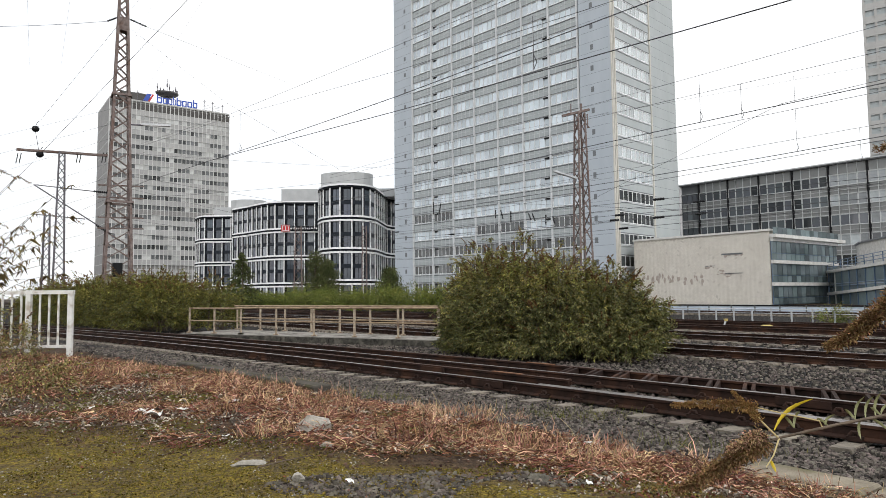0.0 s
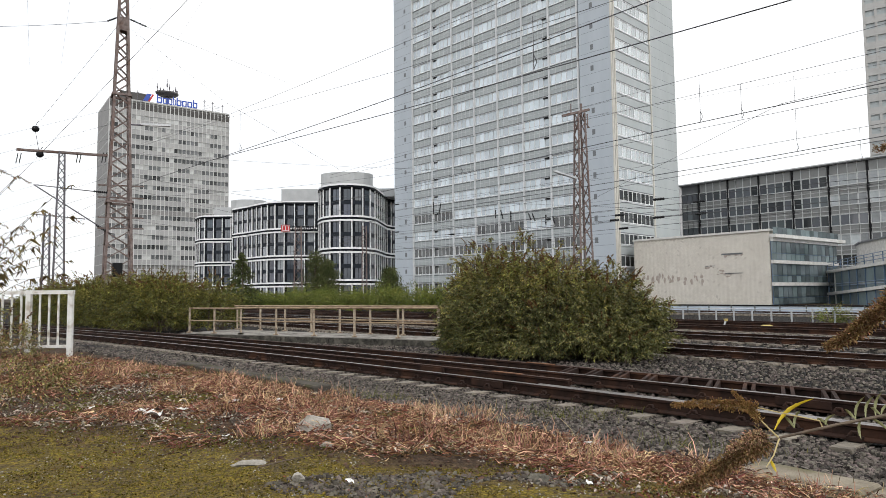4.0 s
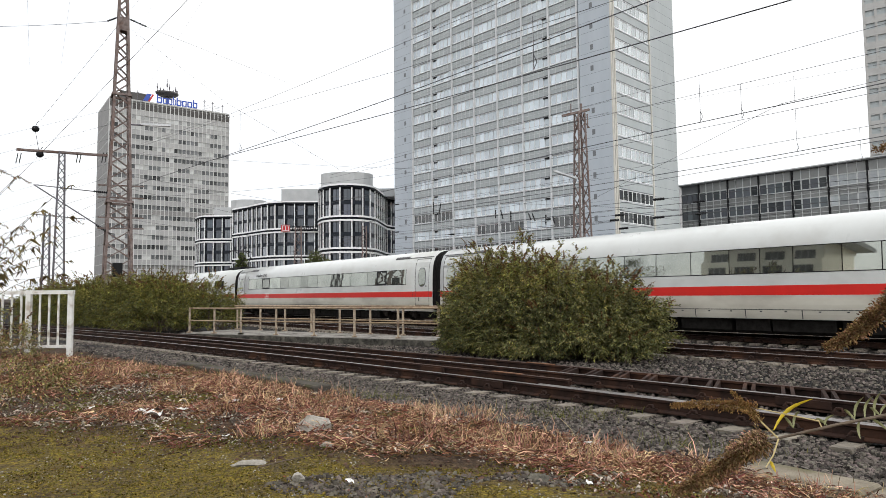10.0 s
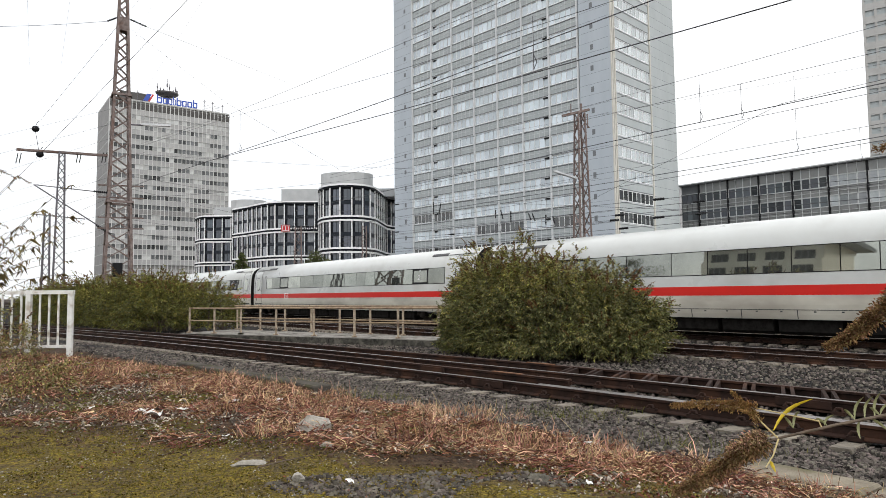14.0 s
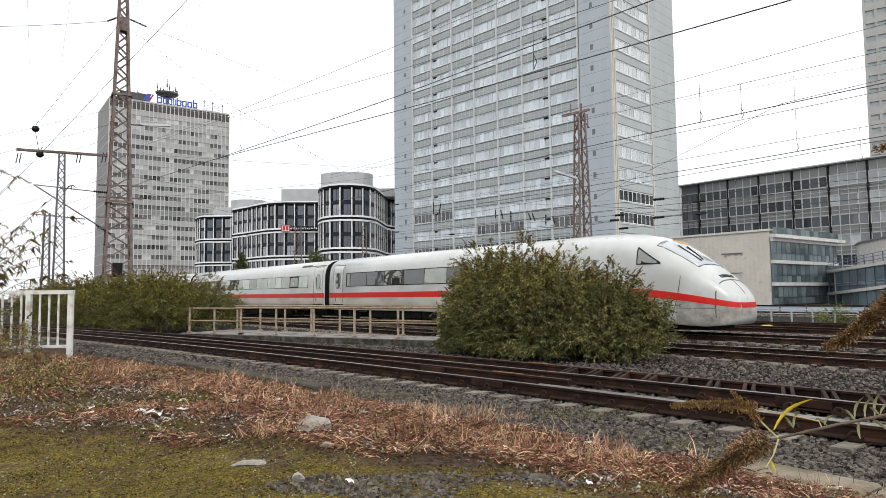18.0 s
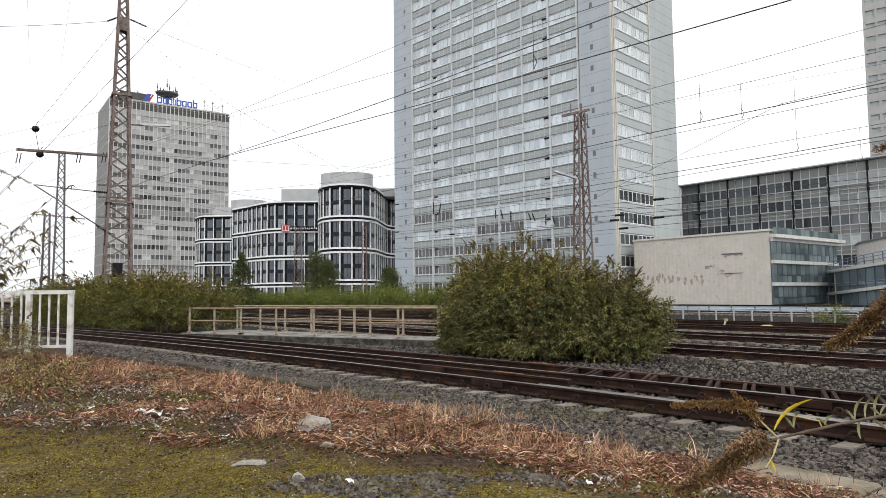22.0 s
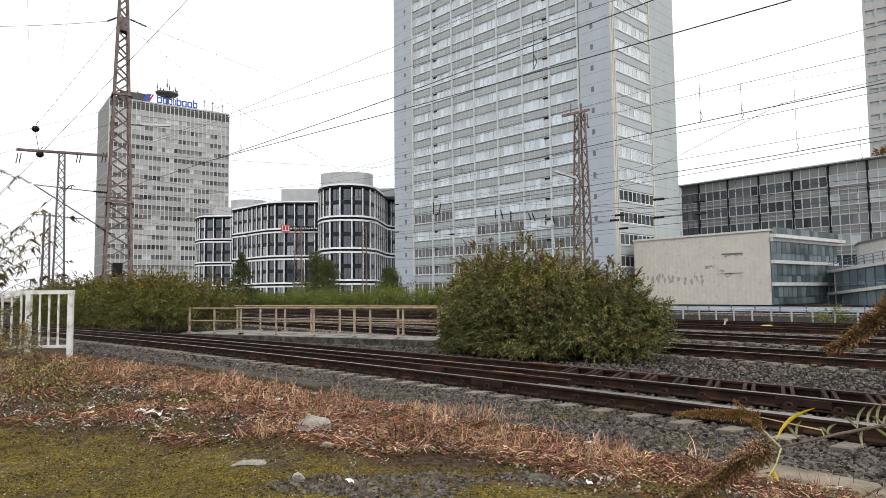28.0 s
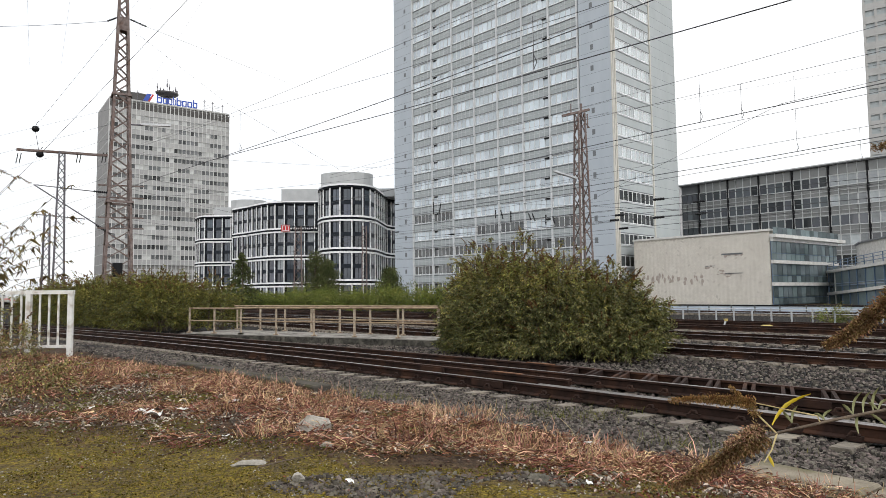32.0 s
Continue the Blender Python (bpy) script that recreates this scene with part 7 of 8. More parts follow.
def site_railings():
    foot_bridge_deck()
    pipe_railing((-8.75, 28.45, -0.12), (0.05, 23.75, -0.12), 5, "faded beige pipe railing on a concrete bridge edge", 1.12, ends=(0.3, 0.2))
    pipe_railing((-11.63, 30.2, -0.12), (-8.75, 28.45, -0.12), 2, "faded beige pipe railing end on a concrete bridge", 1.10)
    pipe_railing((-10.2, 32.6, -0.12), (-0.2, 25.35, -0.12), 7, "faded beige pipe railing on the bridge's far edge", 1.15, ends=(0.2, 0.3))
    # low white fence between far tracks
    t = thing("low_track_fence", tk_pose(0, 36.0, -0.3), "low galvanised fence with wide-spaced posts", "fence")
    for k in range(21):
        x = 4.0 + 1.04 * k
        part("post", Geo().box(x - 0.035, x + 0.035, -0.03, 0.03, 0, 0.74 if k % 2 else 0.86), M["pale_metal"], t)
    part("rail", Geo().tube([(8.2, 0, 0.80), (26, 0, 0.80)], 0.028, 6), M["pale_metal"], t)
    part("rail", Geo().tube([(8.2, 0, 0.58), (26, 0, 0.58)], 0.022, 6), M["pale_metal"], t)
    part("end_brace", Geo().tube([(8.2, 0, 0.80), (5.2, 0, 0.95)], 0.035, 6), M["pale_metal"], t)
    # pale barrier in front of the hall
    t = thing("parapet_barrier", tk_pose(0, 54, -0.45), "pale blue metal barrier with dark rails behind the tracks", "barrier")
    for k in range(26):
        x = 4 + 2.0 * k
        part("panel", Geo().box(x + 0.03, x + 1.97, -0.03, 0.03, 0.12, 0.42), M["barrier"], t)
        part("panel", Geo().box(x + 0.03, x + 1.97, -0.03, 0.03, 0.46, 0.68), M["barrier"], t)
        part("post", Geo().box(x - 0.04, x + 0.04, 0.03, 0.10, 0, 0.78), M["rb_frame"], t)
    part("top_rail", Geo().box(2, 58, -0.08, 0.08, 0.70, 0.80), M["black"], t)
    part("bottom_rail", Geo().box(2, 58, -0.1, 0.1, 0.0, 0.12), M["concrete"], t)
    # white garden railing
    t = thing("white_railing", Matrix.Translation((-6.79, 12.0, 0.42)) @ Matrix.Rotation(radians(186.0), 4, "Z"), "white painted steel railing, chipped and overgrown", "railing")
    H = 1.16
    for x in (0.0, 0.72):
        part("post", Geo().box(x - 0.042, x + 0.042, -0.04, 0.04, -0.05 if x == 0 else 0.12, H), M["white_paint"], t)
    for x in (1.95, 3.2):
        part("post", Geo().box(x - 0.04, x + 0.04, -0.04, 0.04, 0.1, H), M["white_paint"], t)
    part("top_rail", Geo().box(-0.05, 3.3, -0.045, 0.045, H, H + 0.07), M["white_paint"], t)
    part("bottom_rail", Geo().box(0.0, 3.2, -0.025, 0.025, 0.19, 0.24), M["white_paint"], t)
    for k in range(1, 19):
        x = 0.16 * k + 0.05
        if abs(x - 0.72) > 0.1 and abs(x - 1.95) > 0.1:
            part("baluster", Geo().box(x - 0.014, x + 0.014, -0.014, 0.014, 0.24, H), M["white_paint"], t)
    # stone edging along the ballast
    rnd = random.Random(4)
    s = -2.0
    while s < 13.5:
        L = rnd.uniform(0.85, 1.05)
        q = 2.92 + rnd.uniform(-0.04, 0.04)
        if s < 3.2:
            q = 2.72
        if s < 2.2 or s > 8.0:
            p = tk(s + L / 2, near_d(s + L / 2) - q)
            turn = TH + math.pi / 2 + rnd.uniform(-0.03, 0.03) + 0.05 * (s > 6)
            g = Geo()
            w = 0.2 if s < 3.2 else 0.14
            g.loft([[(-L / 2 + 0.01, -w, -0.1), (L / 2 - 0.01, -w, -0.1), (L / 2 - 0.01, w, -0.1), (-L / 2 + 0.01, w, -0.1)], [(-L / 2 + 0.01, -w, 0.05), (L / 2 - 0.01, -w, 0.05), (L / 2 - 0.01, w, 0.05), (-L / 2 + 0.01, w, 0.05)],
                    [(-L / 2 + 0.03, -w + 0.02, 0.07), (L / 2 - 0.03, -w + 0.02, 0.07), (L / 2 - 0.03, w - 0.02, 0.07), (-L / 2 + 0.03, w - 0.02, 0.07)]])
            o = part("edging_slab", g, M["slab" if s < 3.2 else "slab_dark"], at=Matrix.Translation((p.x, p.y, ground_z(p.x, p.y) + (0.05 if s < 3.2 else 0.105))) @ Matrix.Rotation(turn, 4, "Z"))
            tagged(o, "weathered concrete edging slab beside the ballast", "edging slab", "edging slabs")
        s += L + 0.01
    # white stone and smaller rubble
    z = ground_z(-1.08, 5.3)
    g = Geo().loft([[(-0.19, -0.06, -0.04), (0.02, -0.13, -0.04), (0.21, -0.05, -0.04), (0.17, 0.10, -0.04), (-0.15, 0.11, -0.04)],
                    [(-0.17, -0.05, 0.02), (0.04, -0.11, 0.02), (0.20, -0.04, 0.05), (0.15, 0.09, 0.08), (-0.13, 0.09, 0.05)],
                    [(-0.06, 0.0, 0.14), (-0.03, -0.02, 0.155), (0.10, 0.0, 0.10), (0.09, 0.03, 0.10), (-0.04, 0.02, 0.15)]])
    tagged(part("stone", g, M["rock"], at=Matrix.Translation((-1.06, 5.35, z + 0.03)) @ Matrix.Diagonal((0.76, 0.76, 0.60, 1))), "pale angular broken stone on dead weeds", "stone")
    for (x, y, sx, sy, sz, m, lab) in ((-1.27, 4.30, 0.11, 0.05, 0.02, "rock", "flat grey stone on mossy asphalt"), (-3.05, 5.9, 0.14, 0.09, 0.05, "slab_dark", "weathered stone half sunk in litter"), (-0.84, 3.88, 0.04, 0.035, 0.035, "rock", "loose grey stone lying on asphalt"), (0.55, 4.0, 0.07, 0.05, 0.04, "ballast", "loose grey stone lying on asphalt"), (-0.85, 4.75, 0.05, 0.04, 0.03, "rock", "small pale stone in the litter")):
        o = part("stone", rock(sx, sy, sz, int(abs(x) * 100)), M[m], at=Matrix.Translation((x, y, ground_z(x, y) + 0.25 * sz)))
        tagged(o, lab, "stone")
    # small signal units between the tracks
    t = thing("track_signal", Matrix.Translation(tk(16.5, 31.0, -0.25)) @ Matrix.Scale(0.6, 4), "small white and black track signal with a yellow cap", "signal")
    part("base", Geo().box(-0.5, 0.2, -0.15, 0.15, 0, 0.18), M["pale_metal"], t)
    part("post", Geo().tube([(0, 0, 0.1), (0.15, 0, 0.5)], 0.07, 8), M["pale_metal"], t)
    part("cap", Geo().box(0.05, 0.3, -0.12, 0.12, 0.48, 0.68), M["yellow_box"], t)
    t = part("track_unit", Geo().loft([[(-0.35, -0.2, 0), (0.35, -0.2, 0), (0.35, 0.2, 0), (-0.35, 0.2, 0)], [(-0.33, -0.18, 0.14), (0.33, -0.18, 0.14), (0.33, 0.18, 0.14), (-0.33, 0.18, 0.14)], [(-0.25, -0.1, 0.2), (0.25, -0.1, 0.2), (0.25, 0.1, 0.2), (-0.25, 0.1, 0.2)]]), M["yellow_box"], at=Matrix.Translation(tk(14.2, 30.5, -0.2)) @ Matrix.Scale(0.7, 4))
    tagged(t, "yellow covered unit beside the track", "track unit")


site_railings()


# ---- plants ----
def blades(name, pos, way, length, width, material, label, category, r):
    """Dry straws: thin kinked ribbons."""
    n = len(pos)
    way = way / np.linalg.norm(way, axis=1, keepdims=True)
    side = np.cross(way, r.normal(size=(n, 3)))
    side /= np.linalg.norm(side, axis=1, keepdims=True)
    L, w = length[:, None], width[:, None]
    bend = r.normal(0, 0.22, (n, 3)) * L
    mid, tip = pos + way * L * 0.5 + bend * 0.6, pos + way * L + bend * 0.2
    turn = np.cross(way, side) * w * 0.5
    v = np.stack([pos - side * w, pos + side * w, mid + side * w * 0.85 + turn, mid - side * w * 0.85 - turn, tip + side * w * 0.35, tip - side * w * 0.35], 1).reshape(-1, 3)
    i = np.arange(n)[:, None] * 6
    f = np.concatenate([i + np.array([[0, 1, 2, 3]]), i + np.array([[3, 2, 4, 5]])])
    return tagged(new(name, arrays(name, v, f, M[material])), label, category, kind="stuff")


def shrub(name, mounds, n_shoots, seed, leaf, lw, mats, label, heads=0.0, head_mat="seed_head", per=26, base_z=-0.25, stems=True, category="shrub", low=(), wild=0.12):
    """A shrub of many leafy shoots. mounds: (x, y, radius, height). low: the mix of leaves on the lower shoots; wild: share of shoots that stick out."""
    r = np.random.default_rng(seed)
    t = thing(name, Matrix.Translation((mounds[0][0], mounds[0][1], base_z)), label, category)
    o = np.array([mounds[0][0], mounds[0][1], base_z])
    P, Wy, Ls, Lo = [], [], [], []
    stem = Geo()
    hv, hf = [], []
    wts = np.array([m[2] ** 2 * m[3] for m in mounds])
    wts /= wts.sum()
    for k in range(n_shoots):
        mx, my, mr, mh = mounds[r.choice(len(mounds), p=wts)]
        a, rad = r.uniform(0, 2 * math.pi), math.sqrt(r.uniform(0, 1))
        bx, by = mx + mr * 0.55 * rad * math.cos(a), my + mr * 0.55 * rad * math.sin(a)
        # where the shoot ends: on a rough dome
        el = math.acos(r.uniform(-0.05, 1.0))
        k2 = r.uniform(0.74, 1.02) if r.random() > wild else r.uniform(1.0, 1.13)
        tx, ty = mx + mr * math.sin(el) * math.cos(a) * k2, my + mr * math.sin(el) * math.sin(a) * k2
        tz = max(0.25 * min(1.0, mh), mh * (0.12 + 0.88 * math.cos(el) ** 0.75) * k2 * (r.uniform(0.84, 1.05) if r.random() < 0.85 else r.uniform(1.0, 1.08))) if el < 1.55 else r.uniform(0.15, 0.5) * min(1.0, mh)
        b, e = np.array([bx, by, base_z]), np.array([tx, ty, base_z + tz])
        c = b * 0.45 + e * 0.55 + np.array([0, 0, 0.22 * tz])
        us = np.linspace(0.40, 1.0, 12)
        pt = (1 - us)[:, None] ** 2 * b + 2 * (us * (1 - us))[:, None] * c + (us ** 2)[:, None] * e
        tan = 2 * (1 - us)[:, None] * (c - b) + 2 * us[:, None] * (e - c)
        tan /= np.linalg.norm(tan, axis=1, keepdims=True)
        # side twigs, each with its own tuft of leaves
        out = np.array([math.cos(a), math.sin(a), 0.15])
        for j in range(3):
            i = 11 if j == 0 else int(r.integers(3, 12))
            d = tan[i] * 0.55 + out * r.uniform(0.0, 0.9) + r.normal(0, 0.42, 3)
            d /= np.linalg.norm(d)
            m = per // 3
            v2 = np.linspace(-0.25, 1.0, m)
            q = pt[i] + d * (v2 * leaf * r.uniform(1.8, 3.6))[:, None] - np.array([0, 0, 1.0]) * (leaf * 0.5 * v2 ** 2)[:, None]
            sd = r.normal(size=(m, 3))
            sd -= (sd * d).sum(1, keepdims=True) * d
            sd /= np.linalg.norm(sd, axis=1, keepdims=True)
            P.append(q)
            Wy.append(sd * 0.9 + d * 0.6 + out * 0.35)
            Ls.append(leaf * r.uniform(0.6, 1.2, m) * (1.1 - 0.35 * np.clip(v2, 0, 1)))
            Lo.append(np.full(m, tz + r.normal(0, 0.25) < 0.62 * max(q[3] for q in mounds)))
        if stems and k % 9 == 0:
            stem.tube([tuple(b - o), tuple(0.25 * b + 0.5 * c + 0.25 * e - o), tuple(e - o)], [0.016, 0.01, 0.004], 4, cap=False)
        if r.random() < heads and tz > 0.72 * mh:
            # a curved, drooping cone of small seeds at the tip
            d = tan[-1] * 0.8 + r.normal(0, 0.3, 3) + np.array([0, 0, 0.3])
            d /= np.linalg.norm(d)
            m = 34
            uu = np.linspace(0, 1, m)
            size = leaf * r.uniform(1.9, 3.4)
            ctr = e + d * (leaf * 0.6 + uu[:, None] * size) + (np.array([0, 0, -0.30]) + 0.3 * out) * size * (uu ** 2)[:, None]
            ww = r.normal(size=(m, 3)) + d * 0.9
            v, f = leaves(ctr, ww, leaf * 0.62 * (1.1 - uu * 0.8), leaf * 0.36, r)
            hf.append(f + sum(len(q) for q in hv))
            hv.append(v)
    P, Wy, Ls, Lo = np.concatenate(P), np.concatenate(Wy), np.concatenate(Ls), np.concatenate(Lo)
    pick = r.random(len(P))
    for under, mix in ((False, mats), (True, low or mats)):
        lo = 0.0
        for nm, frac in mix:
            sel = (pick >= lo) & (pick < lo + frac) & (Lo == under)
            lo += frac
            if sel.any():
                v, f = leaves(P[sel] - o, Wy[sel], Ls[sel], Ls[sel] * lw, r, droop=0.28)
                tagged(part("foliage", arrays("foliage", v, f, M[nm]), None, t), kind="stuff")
    if stems:
        part("branchwork", stem, M["bark"], t)
    if hv:
        v = np.concatenate(hv) - o
        tagged(part("flower_spray", arrays("flower_spray", v, np.concatenate(hf), M[head_mat]), None, t, "withered brown flower spikes"), kind="stuff")
    return t


# Lower shoots get darker green leaves, painting in the shade inside the shrub.
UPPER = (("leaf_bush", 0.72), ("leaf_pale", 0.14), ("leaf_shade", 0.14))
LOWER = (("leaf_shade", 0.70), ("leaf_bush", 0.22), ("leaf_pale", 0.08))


def build_shrubs():
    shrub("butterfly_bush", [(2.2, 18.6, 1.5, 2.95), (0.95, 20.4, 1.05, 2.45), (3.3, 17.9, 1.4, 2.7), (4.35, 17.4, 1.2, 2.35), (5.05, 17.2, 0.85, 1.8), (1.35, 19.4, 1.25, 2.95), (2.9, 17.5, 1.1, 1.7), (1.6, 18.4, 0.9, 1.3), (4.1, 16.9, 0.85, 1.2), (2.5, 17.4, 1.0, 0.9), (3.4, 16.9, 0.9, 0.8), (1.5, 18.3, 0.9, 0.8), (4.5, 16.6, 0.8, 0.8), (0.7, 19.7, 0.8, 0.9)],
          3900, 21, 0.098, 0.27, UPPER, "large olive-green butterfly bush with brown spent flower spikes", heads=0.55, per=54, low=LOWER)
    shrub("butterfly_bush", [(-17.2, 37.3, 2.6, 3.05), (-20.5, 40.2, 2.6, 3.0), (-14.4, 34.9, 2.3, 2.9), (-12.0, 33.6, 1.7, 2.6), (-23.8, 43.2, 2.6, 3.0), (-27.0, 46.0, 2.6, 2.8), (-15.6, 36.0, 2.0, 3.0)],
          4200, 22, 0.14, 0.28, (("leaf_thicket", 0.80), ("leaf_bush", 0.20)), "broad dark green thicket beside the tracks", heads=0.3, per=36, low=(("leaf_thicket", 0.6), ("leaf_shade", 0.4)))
    # low green row in front of the far tracks
    r = random.Random(6)
    for k in range(10):
        s = 46 + 7.2 * k
        d = 40 + r.uniform(-1, 1)
        ms = []
        for j in range(5):
            p = tk(s + r.uniform(0, 7), d + r.uniform(-1.2, 1.2))
            ms.append((p.x, p.y, r.uniform(1.3, 2.2), r.uniform(1.5, 2.9)))
        shrub("wayside_shrub", ms, 520, 40 + k, 0.21, 0.36, (("leaf_green", 0.85), ("leaf_bush", 0.15)), "low fresh green wayside shrub", per=24, stems=False, wild=0.25, low=(("leaf_green", 0.8), ("leaf_shade", 0.2)))
    # taller trees before the offices
    conifer((-28.2, 92, -0.3), 8.0, 4.3, 61)
    birch((-6.7, 82, -0.3), 5.2, 62)
    birch(tuple(tk(55, -36, 0.0)), 15.0, 65)
    birch((-18.0, 92, -0.3), 8.2, 63)
    birch((-16.6, 94, -0.3), 7.2, 64)
    # pale dry grass before the shrubs
    q = np.random.default_rng(66)
    P = np.array([tuple(tk(s, d, -0.3)) for s, d in zip(q.uniform(44, 84, 6000), q.uniform(42.2, 44.5, 6000))])
    blades("dry_grass", P, np.stack([q.normal(0, 0.3, 6000), q.normal(0, 0.3, 6000), np.ones(6000)], 1), q.uniform(0.3, 0.8, 6000), q.uniform(0.008, 0.016, 6000), "straw", "pale dry grass beside the far track", "grass", q)
    p = tk(13.6, 36.2)
    shrub("wayside_shrub", [(p.x, p.y, 0.55, 1.0), (p.x + 0.5, p.y - 0.3, 0.45, 0.7)], 70, 71, 0.14, 0.3, (("leaf_green", 0.7), ("leaf_pale", 0.3)), "small light green shrub by the low fence", per=16)


def conifer(base, h, w, seed):
    r = np.random.default_rng(seed)
    t = thing("conifer_tree", Matrix.Translation(base), "slender dark green conifer", "tree", "trees")
    part("trunk", Geo().tube([(0, 0, 0), (0.05, 0, h * 0.5), (0, 0, h)], [0.16, 0.1, 0.02], 7), M["bark"], t)
    P, Wy = [], []
    for k in range(150):
        z = h * (0.1 + 0.9 * (k / 150))
        L = w * (1 - z / h) * r.uniform(0.6, 1.1) + 0.1
        a = r.uniform(0, 2 * math.pi)
        n = 26
        u = np.linspace(0.1, 1, n)
        P.append(np.stack([u * L * math.cos(a), u * L * math.sin(a), z - 0.25 * L * u ** 2], 1))
        Wy.append(r.normal(size=(n, 3)) * 0.6 + np.array([math.cos(a), math.sin(a), -0.5]))
    v, f = leaves(np.concatenate(P), np.concatenate(Wy), 0.34, 0.12, r)
    tagged(part("crown", arrays("crown", v, f, M["leaf_dark"]), None, t), kind="stuff")


def birch(base, h, seed):
    r = np.random.default_rng(seed)
    t = thing("birch_tree", Matrix.Translation(base), "young green birch with drooping twigs", "tree", "trees")
    part("trunk", Geo().tube([(0, 0, 0), (0.1, 0.05, h * 0.5), (0, 0, h * 0.95)], [0.13, 0.08, 0.02], 7), M["bark"], t)
    g, P, Wy = Geo(), [], []
    for k in range(90):
        z = h * r.uniform(0.2, 0.95)
        a = r.uniform(0, 2 * math.pi)
        L = h * 0.46 * (1.10 - z / h) * r.uniform(0.5, 1.25) + 0.2
        e = np.array([L * math.cos(a), L * math.sin(a), z + L * 0.5])
        g.tube([(0, 0, z), tuple(e * 0.6 + np.array([0, 0, z * 0.4])), tuple(e)], [0.03, 0.02, 0.008], 4, cap=False)
        n = 60
        u = r.uniform(0.3, 1.0, n)
        q = np.array([0, 0, z]) * (1 - u)[:, None] + e * u[:, None] + r.normal(0, 0.22, (n, 3)) - np.array([0, 0, 1]) * r.uniform(0, 0.9, n)[:, None] * u[:, None]
        P.append(q)
        Wy.append(r.normal(size=(n, 3)) + np.array([0, 0, -0.8]))
    part("branchwork", g, M["bark"], t)
    v, f = leaves(np.concatenate(P), np.concatenate(Wy), 0.19, 0.10, r)
    tagged(part("crown", arrays("crown", v, f, M["leaf_dark"]), None, t), kind="stuff")


build_shrubs()


# ---- dead weeds, litter and moss on the near ground ----
def scatter(n, r, box, keep):
    out = []
    x0, x1, y0, y1 = box
    while len(out) < n:
        x, y = r.uniform(x0, x1), r.uniform(y0, y1)
        if keep(x, y):
            out.append((x, y, ground_z(x, y)))
    return np.array(out)


def q_of(x, y):
    s, d = -x * math.sin(TH) + y * math.cos(TH), x * math.cos(TH) + y * math.sin(TH)
    return near_d(s) - d


def in_litter(x, y):
    return q_of(x, y) > (3.12 if y > 8 and x < -1 else 2.75) + 0.25 * noise2(x, y, 1.5, 8) and y > moss_line(x) - 0.1 + 0.5 * noise2(x, y, 1.4, 12) and noise2(x, y, 1.1, 15) > -0.62 and abs(x) < 0.95 * y


def in_moss(x, y):
    return q_of(x, y) > 3 and y < moss_line(x) + 0.3


